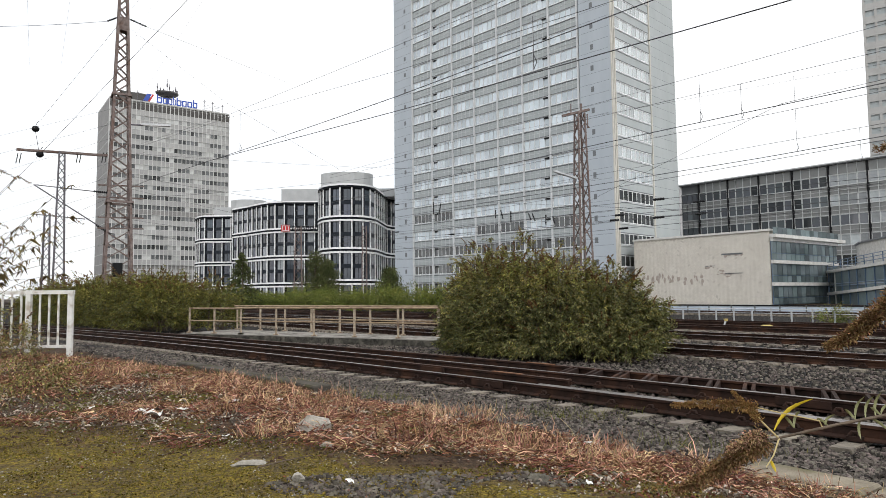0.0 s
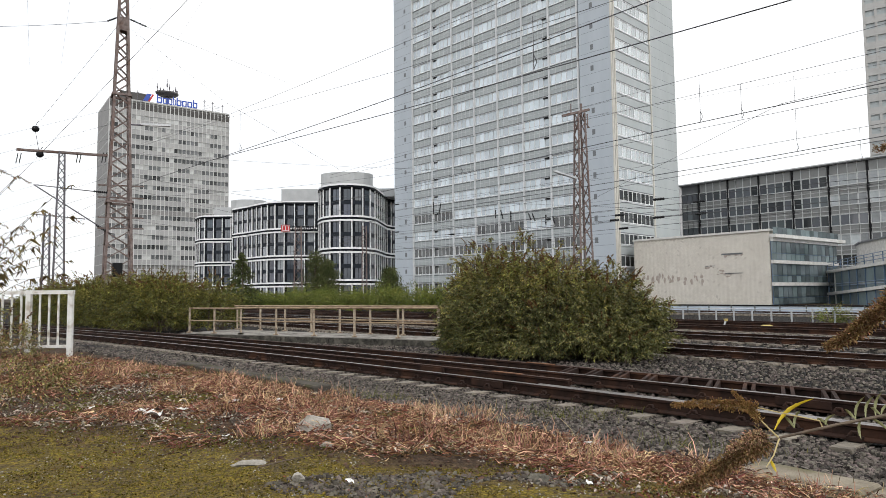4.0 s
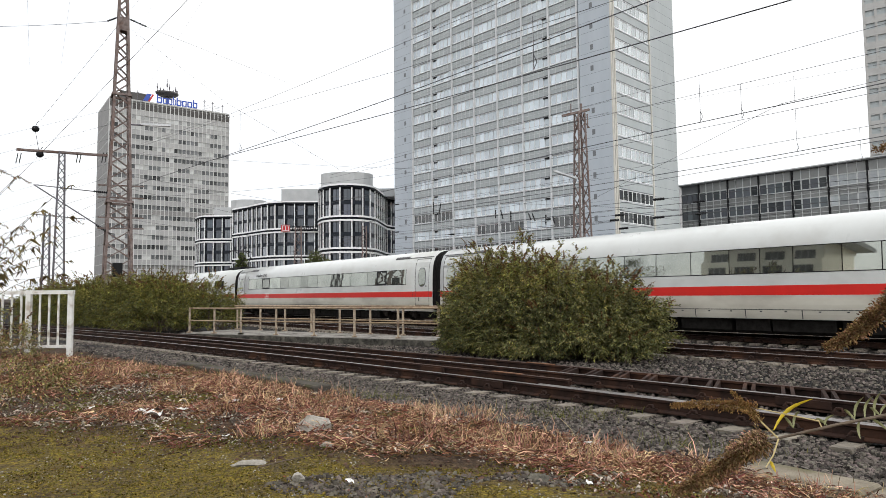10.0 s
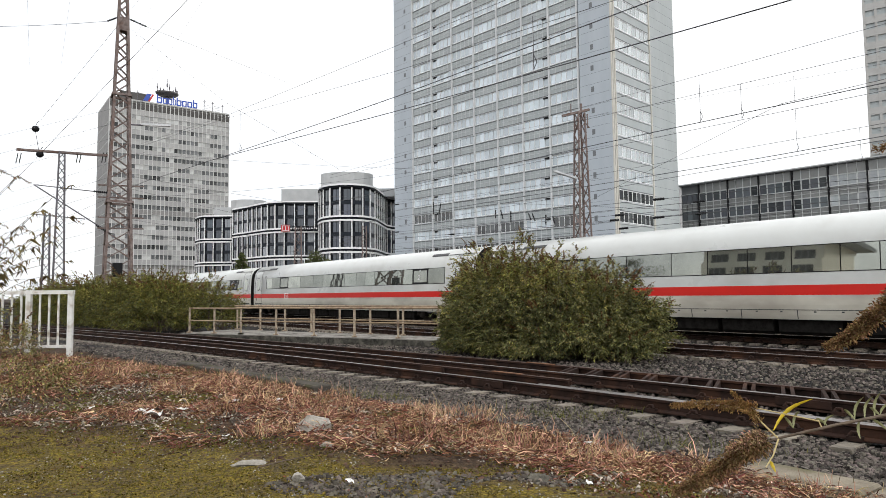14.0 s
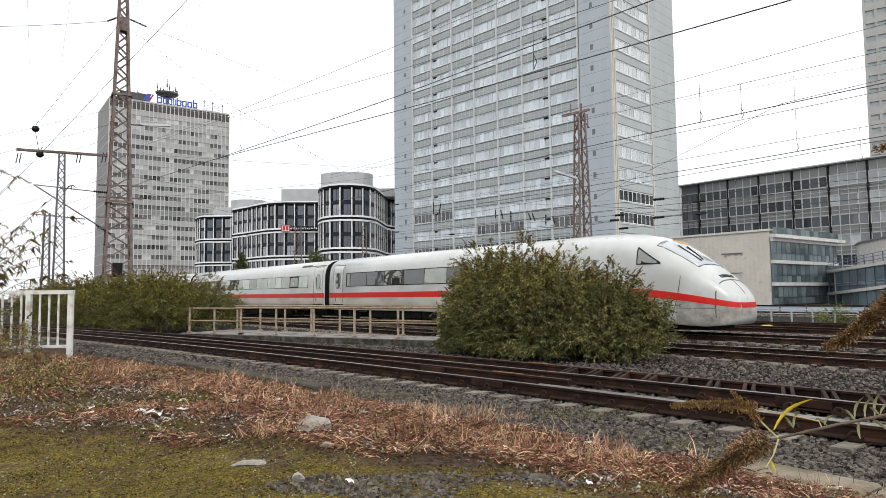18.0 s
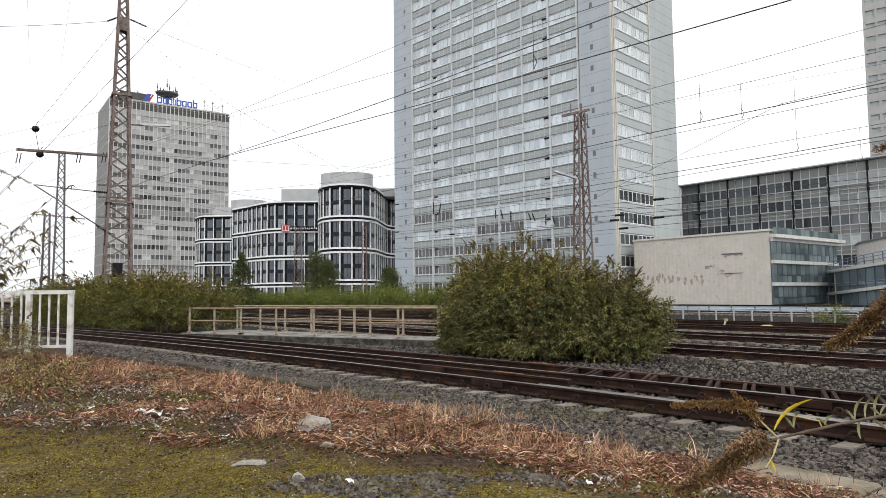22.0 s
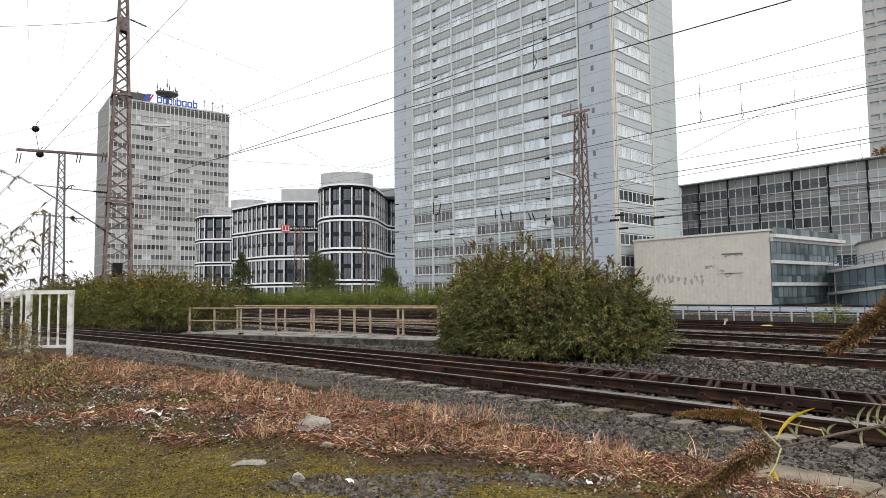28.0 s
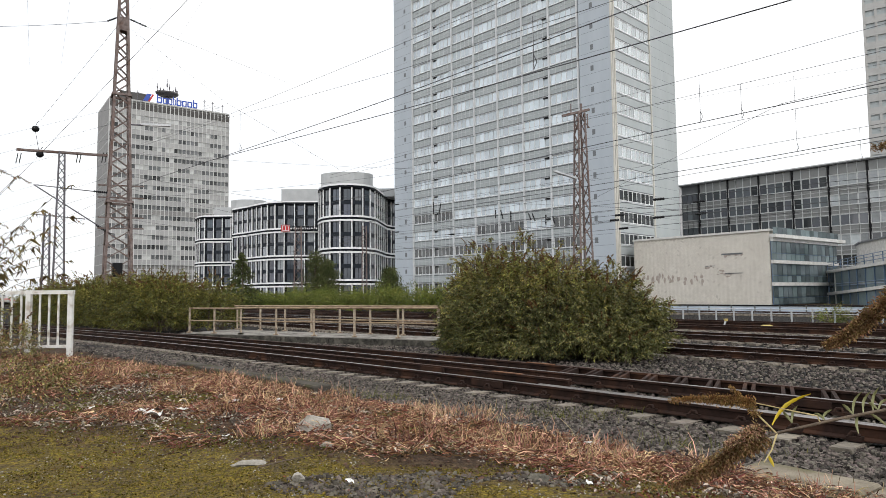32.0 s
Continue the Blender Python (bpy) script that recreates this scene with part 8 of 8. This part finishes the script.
def near_litter():
    r = np.random.default_rng(31)
    box = (-8.5, 5.0, 3.3, 12.5)

    def dry(x, y):
        """Thick mats of straw, thin where moss or grey earth shows through."""
        return in_litter(x, y) and noise2(x, y, 0.75, 51) + 0.45 * noise2(x, y, 2.6, 52) > -0.30 + 0.35 * max(0.0, -2.2 - x) * (y < 8.2) + 0.9 * max(0.0, noise2(x, y, 1.0, 61) - 0.08)

    for n, m, L, flat, lab in ((56000, "straw_red", 0.045, 0.34, "matted red-brown dead stalks"), (30000, "straw", 0.048, 0.38, "pale dead straw stalks")):
        p = scatter(n, r, box, dry)
        p[:, 2] += r.uniform(0.0, 0.07, n)
        # stalks lie in combed drifts
        a = np.array([2.2 * noise2(x, y, 0.9, 55) for x, y, z in p]) + r.normal(0.2, 0.75, n) + math.pi * (r.random(n) < 0.5)
        w = np.stack([np.cos(a), np.sin(a), r.normal(0.06, flat, n)], 1)
        blades("dead_weeds", p, w, L * r.lognormal(0, 0.55, n), r.uniform(0.0012, 0.0042, n), m, lab, "dead weeds", r)
    n = 9000
    p = scatter(n, r, box, lambda x, y: in_litter(x, y) and noise2(x, y, 1.3, 57) > -0.1)
    p[:, 2] += r.uniform(0.0, 0.05, n)
    a = r.uniform(0, 2 * math.pi, n)
    v, f = leaves(p, np.stack([np.cos(a), np.sin(a), r.normal(0.1, 0.3, n)], 1), 0.032 * r.lognormal(0, 0.5, n), 0.016, r, fold=0.5)
    tagged(new("litter", arrays("litter", v, f, M["litter_pale"])), "pale bleached chips and leaves", "litter", kind="stuff")
    # standing stubble tufts, thickest on the crest above the ballast
    tufts = [tuple(t) for t in scatter(120, r, (-7.5, 4.5, 4.6, 12), dry)]
    for x, y, k, sp in ((-1.59, 10.3, 5, 0.22), (-0.31, 8.6, 6, 0.25), (0.09, 8.2, 9, 0.30), (0.42, 8.2, 8, 0.3), (0.74, 5.5, 9, 0.22), (0.95, 5.7, 6, 0.25), (-3.6, 10.3, 6, 0.6), (-4.8, 9.8, 6, 0.5), (-2.6, 10.0, 5, 0.5), (1.4, 6.3, 5, 0.5)):
        for _ in range(k):
            px, py = x + r.normal(0, sp), y + r.normal(0, sp)
            tufts.append((px, py, ground_z(px, py)))
    P, Wy = [], []
    for t in tufts:
        n = r.integers(26, 58)
        P.append(np.array(t) + np.stack([r.normal(0, 0.075, n), r.normal(0, 0.06, n), np.zeros(n)], 1))
        Wy.append(np.stack([r.normal(0, 0.45, n), r.normal(0, 0.45, n), np.ones(n)], 1))
    P, Wy = np.concatenate(P), np.concatenate(Wy)
    blades("dead_stubble", P, Wy, 0.095 * r.lognormal(0, 0.4, len(P)), r.uniform(0.0018, 0.0046, len(P)), "straw", "standing dead stubble in tufts", "dead weeds", r)
    # low leafy weeds, green and grey-green
    for n, m, seed, L, lab in ((5200, "grass", 21, 0.040, "small green weeds in the litter"), (2600, "leaf_grey", 23, 0.034, "small grey-green weeds in the litter")):
        p = scatter(n, r, (-8.5, 5.0, 3.3, 12), lambda x, y: in_litter(x, y) and noise2(x, y, 0.8, seed) > 0.14)
        a = r.uniform(0, 2 * math.pi, n)
        v, f = leaves(p + np.array([0, 0, 0.02]), np.stack([np.cos(a), np.sin(a), r.uniform(0.1, 1.2, n)], 1), L * r.uniform(0.5, 1.4, n), 0.011, r)
        tagged(new("low_weeds", arrays("low_weeds", v, f, M[m])), lab, "weeds", kind="stuff")
    # upright green grass on the bank's edge
    p = []
    for x, y, k, sp in ((-2.3, 10.5, 260, 0.35), (1.7, 8.7, 240, 0.4), (-0.9, 9.6, 120, 0.3), (2.6, 6.6, 140, 0.4), (-4.4, 10.6, 160, 0.5)):
        for _ in range(k):
            px, py = x + r.normal(0, sp), y + r.normal(0, sp * 0.6)
            p.append((px, py, ground_z(px, py)))
    p = np.array(p)
    blades("grass_tufts", p, np.stack([r.normal(0, 0.4, len(p)), r.normal(0, 0.4, len(p)), np.ones(len(p))], 1), 0.12 * r.lognormal(0, 0.35, len(p)), r.uniform(0.0015, 0.003, len(p)), "grass", "tufts of green grass on the bank edge", "grass", r)
    # curled brown leaves
    p = scatter(17000, r, (-8.0, 5.0, 3.3, 12), lambda x, y: in_litter(x, y) or (in_moss(x, y) and r.random() < 0.025))
    a = r.uniform(0, 2 * math.pi, len(p))
    v, f = leaves(p + np.array([0, 0, 0.015]), np.stack([np.cos(a), np.sin(a), r.uniform(-0.1, 0.4, len(p))], 1), 0.021 * r.lognormal(0, 0.45, len(p)), 0.012 * r.lognormal(0, 0.3, len(p)), r, fold=0.5)
    tagged(new("fallen_leaves", arrays("fallen_leaves", v, f, M["straw_red"])), "curled brown fallen leaves", "fallen leaves", kind="stuff")
    # crumbs of moss on the asphalt and creeping into the litter
    p = scatter(46000, r, (-5, 2.5, 2.6, 7.6), lambda x, y: (in_moss(x, y) and noise2(x, y, 1.6, 2) > -0.3) or (in_litter(x, y) and noise2(x, y, 1.0, 61) > 0.22))
    a = r.uniform(0, 2 * math.pi, len(p))
    v, f = leaves(p, np.stack([np.cos(a), np.sin(a), r.uniform(0.2, 1.4, len(p))], 1), r.uniform(0.006, 0.022, len(p)), 0.010, r)
    tagged(new("moss_tufts", arrays("moss_tufts", v, f, M["moss"])), "tiny tufts of yellow-green moss", "moss", kind="stuff")
    rr = np.random.default_rng(5)
    stones(9500, rr, lambda n: scatter(n, rr, (-7.0, 4.5, 3.0, 10.5), lambda x, y: q_of(x, y) > 2.9 and y > moss_line(x) - 0.45), 0.015, "clod", "earth_crumbs", "brown earth crumbs between dead stalks", "earth")
    stones(5200, rr, lambda n: scatter(n, rr, (-4.5, 4.5, 2.6, 7.0), lambda x, y: q_of(x, y) > 2.9 and noise2(x, y, 1.2, 33) > -0.15), 0.006, "rock", "grit", "scattered pale grit and small stones", "grit")

    def spill(x, y):
        return noise2(x, y, 1.4, 41) + 0.75 - 0.75 * abs(x + 0.15) - 1.7 * abs(y - 3.92 - 0.12 * x) > 0

    for n, size, m in ((420, 0.015, "ballast"), (330, 0.018, "stone_mid"), (1800, 0.007, "stone_mid")):
        stones(n, rr, lambda k: scatter(k, rr, (-1.3, 1.3, 2.9, 4.7), spill) + np.array([0, 0, size * 0.25]), size, m, "loose_stones", "loose grey stones spilled on the asphalt", "stones")
    # sticks and scraps
    for x, y, L, a in ((-4.3, 6.6, 0.34, 2.4), (-2.6, 5.5, 0.5, 0.1), (-1.9, 5.0, 0.6, 0.25), (-0.2, 7.2, 0.4, 0.3), (0.5, 7.6, 0.35, 2.2), (-3.3, 5.6, 0.45, -0.2), (0.3, 5.2, 0.4, 0.4), (-1.0, 4.2, 0.35, 0.5)):
        z = ground_z(x, y) + 0.03
        o = part("stick", Geo().tube([(-L / 2, 0, 0), (0, 0.02, 0.015), (L / 2, 0, 0.03)], [0.005, 0.005, 0.003], 5), M["bark"], at=Matrix.Translation((x, y, z)) @ Matrix.Rotation(a, 4, "Z"))
        tagged(o, "dry broken stick lying in the litter", "stick", "sticks")
    q = random.Random(12)
    for x, y, w in ((-2.62, 6.0, 0.16), (-2.8, 6.15, 0.10), (-2.45, 6.2, 0.09), (-2.1, 6.6, 0.12), (-1.72, 6.9, 0.10), (-1.66, 5.05, 0.06), (-0.53, 3.74, 0.055), (0.82, 3.82, 0.05), (1.28, 5.9, 0.10), (0.55, 6.3, 0.06), (-3.35, 6.3, 0.07), (-0.2, 6.6, 0.05)):
        z = ground_z(x, y) + 0.03
        rows = [[(w * (i / 3 - 0.5) + q.uniform(-0.2, 0.2) * w, w * 0.6 * (j / 3 - 0.5) + q.uniform(-0.15, 0.15) * w, q.uniform(0, 0.35) * w) for i in range(4)] for j in range(4)]
        o = part("paper_scrap", Geo().loft(rows, closed=False, cap=False), M["paper"], at=Matrix.Translation((x, y, z)) @ Matrix.Rotation(q.uniform(0, 6), 4, "Z"))
        tagged(o, "crumpled whitish scrap among dead weeds", "litter", "litter scraps")


near_litter()


def near_bush_left():
    """Bramble and butterfly bush shoots round the white railing."""
    shrub("bramble", [(-5.6, 8.6, 0.8, 0.30), (-5.0, 7.9, 0.7, 0.26), (-7.5, 11.5, 0.5, 0.75), (-7.3, 10.6, 0.5, 0.55), (-5.6, 9.6, 0.5, 0.22), (-4.5, 7.4, 0.5, 0.22), (-4.1, 6.6, 0.4, 0.16)], 420, 81, 0.042, 0.34,
          (("leaf_bush", 0.42), ("leaf_pale", 0.14), ("straw_red", 0.24), ("straw", 0.20)), "straggling bramble with green and withered leaves by the railing", per=20, base_z=0.4, stems=False, wild=0.3)
    shrub("butterfly_bush", [(-8.1, 11.3, 0.6, 1.35), (-7.5, 11.3, 0.45, 0.95), (-8.6, 11.5, 0.5, 1.9), (-7.0, 11.5, 0.3, 0.6)], 130, 83, 0.075, 0.26,
          (("leaf_bush", 0.55), ("leaf_pale", 0.25), ("leaf_droop", 0.20)), "straggling yellow-green butterfly bush over the white railing", heads=0.3, per=18, base_z=0.35, wild=0.3)
    t = thing("butterfly_bush", Matrix.Translation((-6.75, 10.0, 0.4)), "slender overhanging butterfly bush twigs with drooping leaves", "shrub")
    r = np.random.default_rng(9)
    g = Geo()
    P, Wy, HP, HW = [], [], [], []
    for k in range(26):
        b = np.array([r.uniform(-1.3, -0.5), r.uniform(-0.6, 0.6), 0.2])
        e = np.array([r.uniform(-0.8, 1.1), r.uniform(-0.8, 0.8), r.uniform(1.3, 3.0)])
        e[0] = min(e[0], 0.92 - 0.35 * abs(e[2] - 2.6))
        c = (b + e) / 2 + np.array([-0.25, 0, 0.65])
        us = np.linspace(0, 1, 9)
        pts = (1 - us)[:, None] ** 2 * b + 2 * (us * (1 - us))[:, None] * c + (us ** 2)[:, None] * e
        g.tube([tuple(p) for p in pts], [0.008 - 0.0007 * i for i in range(9)], 4, cap=False)
        m = 20
        uu = np.clip(r.choice([0.45, 0.6, 0.75, 0.88, 1.0], m) + r.normal(0, 0.025, m), 0, 1)
        q = (1 - uu)[:, None] ** 2 * b + 2 * (uu * (1 - uu))[:, None] * c + (uu ** 2)[:, None] * e
        P.append(q)
        Wy.append(np.stack([r.normal(0.3, 0.8, m), r.normal(0, 0.6, m), r.normal(-0.35, 0.35, m)], 1))
        if k % 3 == 0:
            m2 = 40
            u2 = np.linspace(0, 1, m2)
            HP.append(e + np.array([0.22, 0, -0.12]) * u2[:, None] ** 1.3)
            HW.append(r.normal(size=(m2, 3)))
    part("branchwork", g, M["bark"], t)
    v, f = leaves(np.concatenate(P), np.concatenate(Wy), r.uniform(0.05, 0.15, sum(len(p) for p in P)), 0.022, r, droop=0.5)
    tagged(part("foliage", arrays("foliage", v, f, M["leaf_droop"]), None, t), kind="stuff")
    v, f = leaves(np.concatenate(HP), np.concatenate(HW), 0.03, 0.014, r)
    tagged(part("flower_spray", arrays("flower_spray", v, f, M["seed_head"]), None, t, "withered flower spikes"), kind="stuff")


near_bush_left()


def spike(t, pts, radius, n, seed, material, name="seed_head", label=""):
    """A dense withered flower spike along a line of points."""
    r = np.random.default_rng(seed)
    pts = np.array(pts)
    u = np.sort(r.uniform(0, len(pts) - 1.001, n))
    i = u.astype(int)
    c = pts[i] + (pts[i + 1] - pts[i]) * (u - i)[:, None]
    d = pts[i + 1] - pts[i]
    d /= np.linalg.norm(d, axis=1, keepdims=True)
    o = r.normal(size=(n, 3))
    o -= (o * d).sum(1, keepdims=True) * d
    o /= np.linalg.norm(o, axis=1, keepdims=True)
    taper = 1.0 - 0.55 * (u / (len(pts) - 1)) ** 1.5
    n2 = 5
    c, o, d, taper = (np.repeat(q, n2, axis=0) for q in (c, o, d, taper))
    o = o + r.normal(0, 0.45, o.shape)
    k = r.uniform(0.1, 0.62, len(c))
    c = c + d * (r.normal(0, 0.15, len(c)) * radius)[:, None]
    v, f = leaves(c + o * (radius * k * taper)[:, None], o + r.normal(0, 0.25, o.shape) + d * 0.35, radius * taper * r.uniform(0.25, 0.50, len(c)), radius * 0.17, r, fold=0.6, droop=0.05)
    return part(name, arrays(name, v, f, M[material]), None, t, label)


def big_leaf(t, a, b, width, material, curl=0.2, name="leaf", label=""):
    a, b = Vector(a), Vector(b)
    d = b - a
    s = d.cross(Vector((0.2, 1, 0.3))).normalized()
    n = s.cross(d).normalized()
    rings = []
    for i in range(17):
        u = i / 16
        w = width * math.sin(math.pi * min(1, u * 0.93 + 0.05)) ** 0.8 * (1 + 0.14 * math.sin(2.4 * i + 60 * a.x))
        c = a + d * u + n * (curl * d.length * math.sin(math.pi * u) * 0.5) - Vector((0, 0, 0.15 * d.length * u * u))
        rings.append([c - s * w / 2 + n * w * 0.25, c, c + s * w / 2 + n * w * 0.25])
    g = Geo().loft(rings, closed=False, cap=False)
    return part(name, g, M[material], t, label, smooth=True)


def near_twigs():
    """Overhanging shoots of a butterfly bush close to the camera."""
    made = []
    t = thing("near_shoot", Matrix.Translation((1.9, 2.55, 0.45)), "drooping butterfly bush shoot with golden spike and yellow leaf", "twig", "near shoots")
    made.append(t)
    o = Vector((1.9, 2.55, 0.45))

    def L(*ps):
        return [tuple(Vector(p) - o) for p in ps]

    part("stem", Geo().tube(L((2.25, 2.45, 0.36), (2.2, 2.5, 0.8), (1.95, 2.6, 1.05), (1.72, 2.6, 1.011), (1.524, 2.6, 0.976), (1.302, 2.6, 0.929), (1.201, 2.6, 0.898)), [0.009, 0.008, 0.007, 0.0065, 0.006, 0.005, 0.004], 6), M["bark"], t)
    part("side_stem", Geo().tube(L((1.295, 2.6, 0.93), (1.238, 2.6, 0.988), (1.207, 2.6, 1.027), (1.15, 2.6, 1.055)), [0.004, 0.0035, 0.003, 0.002], 5), M["straw"], t)
    part("side_stem", Geo().tube(L((1.47, 2.6, 0.965), (1.459, 2.6, 0.992), (1.35, 2.6, 1.015), (1.219, 2.6, 1.045)), [0.003, 0.003, 0.0025, 0.002], 5), M["straw"], t)
    part("side_stem", Geo().tube(L((1.30, 2.6, 0.93), (1.26, 2.57, 0.87), (1.22, 2.55, 0.83)), [0.0035, 0.003, 0.002], 5), M["straw"], t)
    spike(t, L((1.215, 2.6, 1.045), (1.109, 2.6, 1.057), (0.999, 2.6, 1.062), (0.889, 2.6, 1.058)), 0.026, 520, 1, "seed_gold", label="golden withered flower spike")
    spike(t, L((1.228, 2.6, 0.995), (1.192, 2.6, 1.032), (1.154, 2.6, 1.076), (1.122, 2.6, 1.111)), 0.020, 200, 2, "seed_gold", label="golden withered flower spike")
    spike(t, L((1.245, 2.6, 0.92), (1.123, 2.6, 0.855), (1.01, 2.6, 0.781), (0.888, 2.6, 0.725)), 0.044, 820, 3, "seed_dull", label="dull brown withered flower spike")
    spike(t, L((1.236, 2.6, 0.945), (1.169, 2.6, 0.915), (1.10, 2.6, 0.877)), 0.036, 300, 4, "straw", label="pale withered flower spike")
    big_leaf(t, Vector((1.282, 2.6, 0.958)) - o, Vector((1.44, 2.6, 1.11)) - o, 0.016, "leaf_yellow", 0.30, label="bright yellow narrow leaf")
    big_leaf(t, Vector((1.25, 2.58, 0.852)) - o, Vector((1.262, 2.56, 0.815)) - o, 0.012, "leaf_yellow", 0.3, label="yellow narrow leaf")
    for a, b in LEAF_ENDS:
        big_leaf(t, Vector(a) - o, Vector(b) - o, 0.011, "leaf_silver", 0.38)
    # brown spike reaching in from the side
    t2 = thing("near_shoot", Matrix.Translation((1.85, 2.3, 1.45)), "dense brown withered flower spike hanging from a twig", "twig", "near shoots")
    made.append(t2)
    o2 = Vector((1.85, 2.3, 1.45))
    pts = [tuple(Vector(p) - o2) for p in ((1.608, 2.3, 1.484), (1.542, 2.3, 1.436), (1.464, 2.3, 1.378), (1.393, 2.3, 1.324), (1.327, 2.3, 1.30))]
    part("stem", Geo().tube([tuple(Vector((2.1, 2.2, 0.36)) - o2), tuple(Vector((2.05, 2.25, 1.2)) - o2), tuple(Vector((1.85, 2.3, 1.60)) - o2)] + pts, [0.008, 0.006, 0.005, 0.004, 0.004, 0.003, 0.003, 0.002], 5), M["bark"], t2)
    spike(t2, pts, 0.038, 1000, 6, "seed_dull", label="dense brown withered flower spike")
    up = [tuple(Vector(p) - o2) for p in ((1.70, 2.3, 2.025), (1.62, 2.3, 2.015), (1.53, 2.3, 1.995))]
    part("side_stem", Geo().tube([tuple(Vector((1.85, 2.3, 1.60)) - o2), tuple(Vector((1.84, 2.3, 1.95)) - o2), up[0]], [0.005, 0.004, 0.003], 5), M["bark"], t2)
    spike(t2, up, 0.03, 160, 8, "seed_dull", label="tip of a withered flower spike")
    return made


LEAF_ENDS = (((1.36, 2.6, 0.965), (1.385, 2.6, 1.045)), ((1.36, 2.6, 0.965), (1.325, 2.6, 1.02)), ((1.49, 2.6, 0.975), (1.448, 2.6, 1.01)), ((1.48, 2.6, 0.975), (1.52, 2.6, 1.025)),
             ((1.60, 2.6, 0.995), (1.64, 2.6, 1.10)), ((1.60, 2.6, 0.995), (1.56, 2.6, 1.045)), ((1.64, 2.6, 1.0), (1.675, 2.6, 1.10)), ((1.68, 2.6, 1.0), (1.71, 2.6, 1.12)),
             ((1.62, 2.6, 1.0), (1.605, 2.58, 0.935)), ((1.70, 2.6, 1.01), (1.66, 2.6, 1.05)), ((1.70, 2.6, 1.01), (1.75, 2.6, 1.07)), ((1.66, 2.6, 1.0), (1.72, 2.58, 0.96)))
TWIGS = near_twigs()
EXPRESS_CARS = express_train()
COMMUTER_CARS = commuter_train()


# ---- what moves ----
def express_nose(t):
    """Place of the train's nose along its track: braking gently all the way."""
    u = t - 13
    if u > 8:
        return express_nose(21) + 14.1 * (u - 8)
    if u < -7.5:
        return express_nose(5.5) + 21.2 * (u + 7.5)
    return 130.67 + 18.578 * u - 0.2374 * u * u - 0.012085 * u ** 3 - 0.0000101 * u ** 4 + 0.0000836 * u ** 5


def commuter_nose(t):
    return 48.25 + 20.5 * (t - 6.0)


def motions():
    times = [0.0, 3.0, 5.0] + [6.0 + 0.5 * k for k in range(31)] + [22.0, 24.0, 28.0, 32.0]
    for car, off in EXPRESS_CARS:
        walk(car, [(t, tk_pose(express_nose(t) + off, 22.2)) for t in times])
    for car, off in COMMUTER_CARS:
        walk(car, [(t, tk_pose(commuter_nose(t) + off, 48.0)) for t in (0.0, 3.0, 6.0, 9.0, 12.0, 16.0, 24.0, 32.0)])
    for k, twig in enumerate(TWIGS):
        m = twig.matrix_basis.copy()
        rows = []
        # almost still, then the wind of the passing train tosses the shoot
        gust = {23.0: 0.02, 23.5: -0.035, 24.0: -0.01, 24.4: -0.03, 24.7: 0.02, 25.0: -0.055, 25.5: 0.02, 26.5: 0.0,
                27.5: 0.025, 28.0: -0.035, 28.3: 0.02, 29.0: -0.005, 30.0: 0.02, 30.5: 0.01, 31.0: 0.028, 32.0: 0.02}
        for i in [float(j) for j in range(23)] + list(gust):
            a = 0.25 * math.sin(1.7 * i + k) + 0.15 * math.sin(3.1 * i + 2 * k)
            dip = gust.get(i, 0.0) * (1.0 if k == 0 else 0.3)
            rows.append((i, m @ pose(-0.25 * dip, 0, dip, 0.5 * a, 0.4 * a, 0.3 * a)))
        walk(twig, rows)


motions()
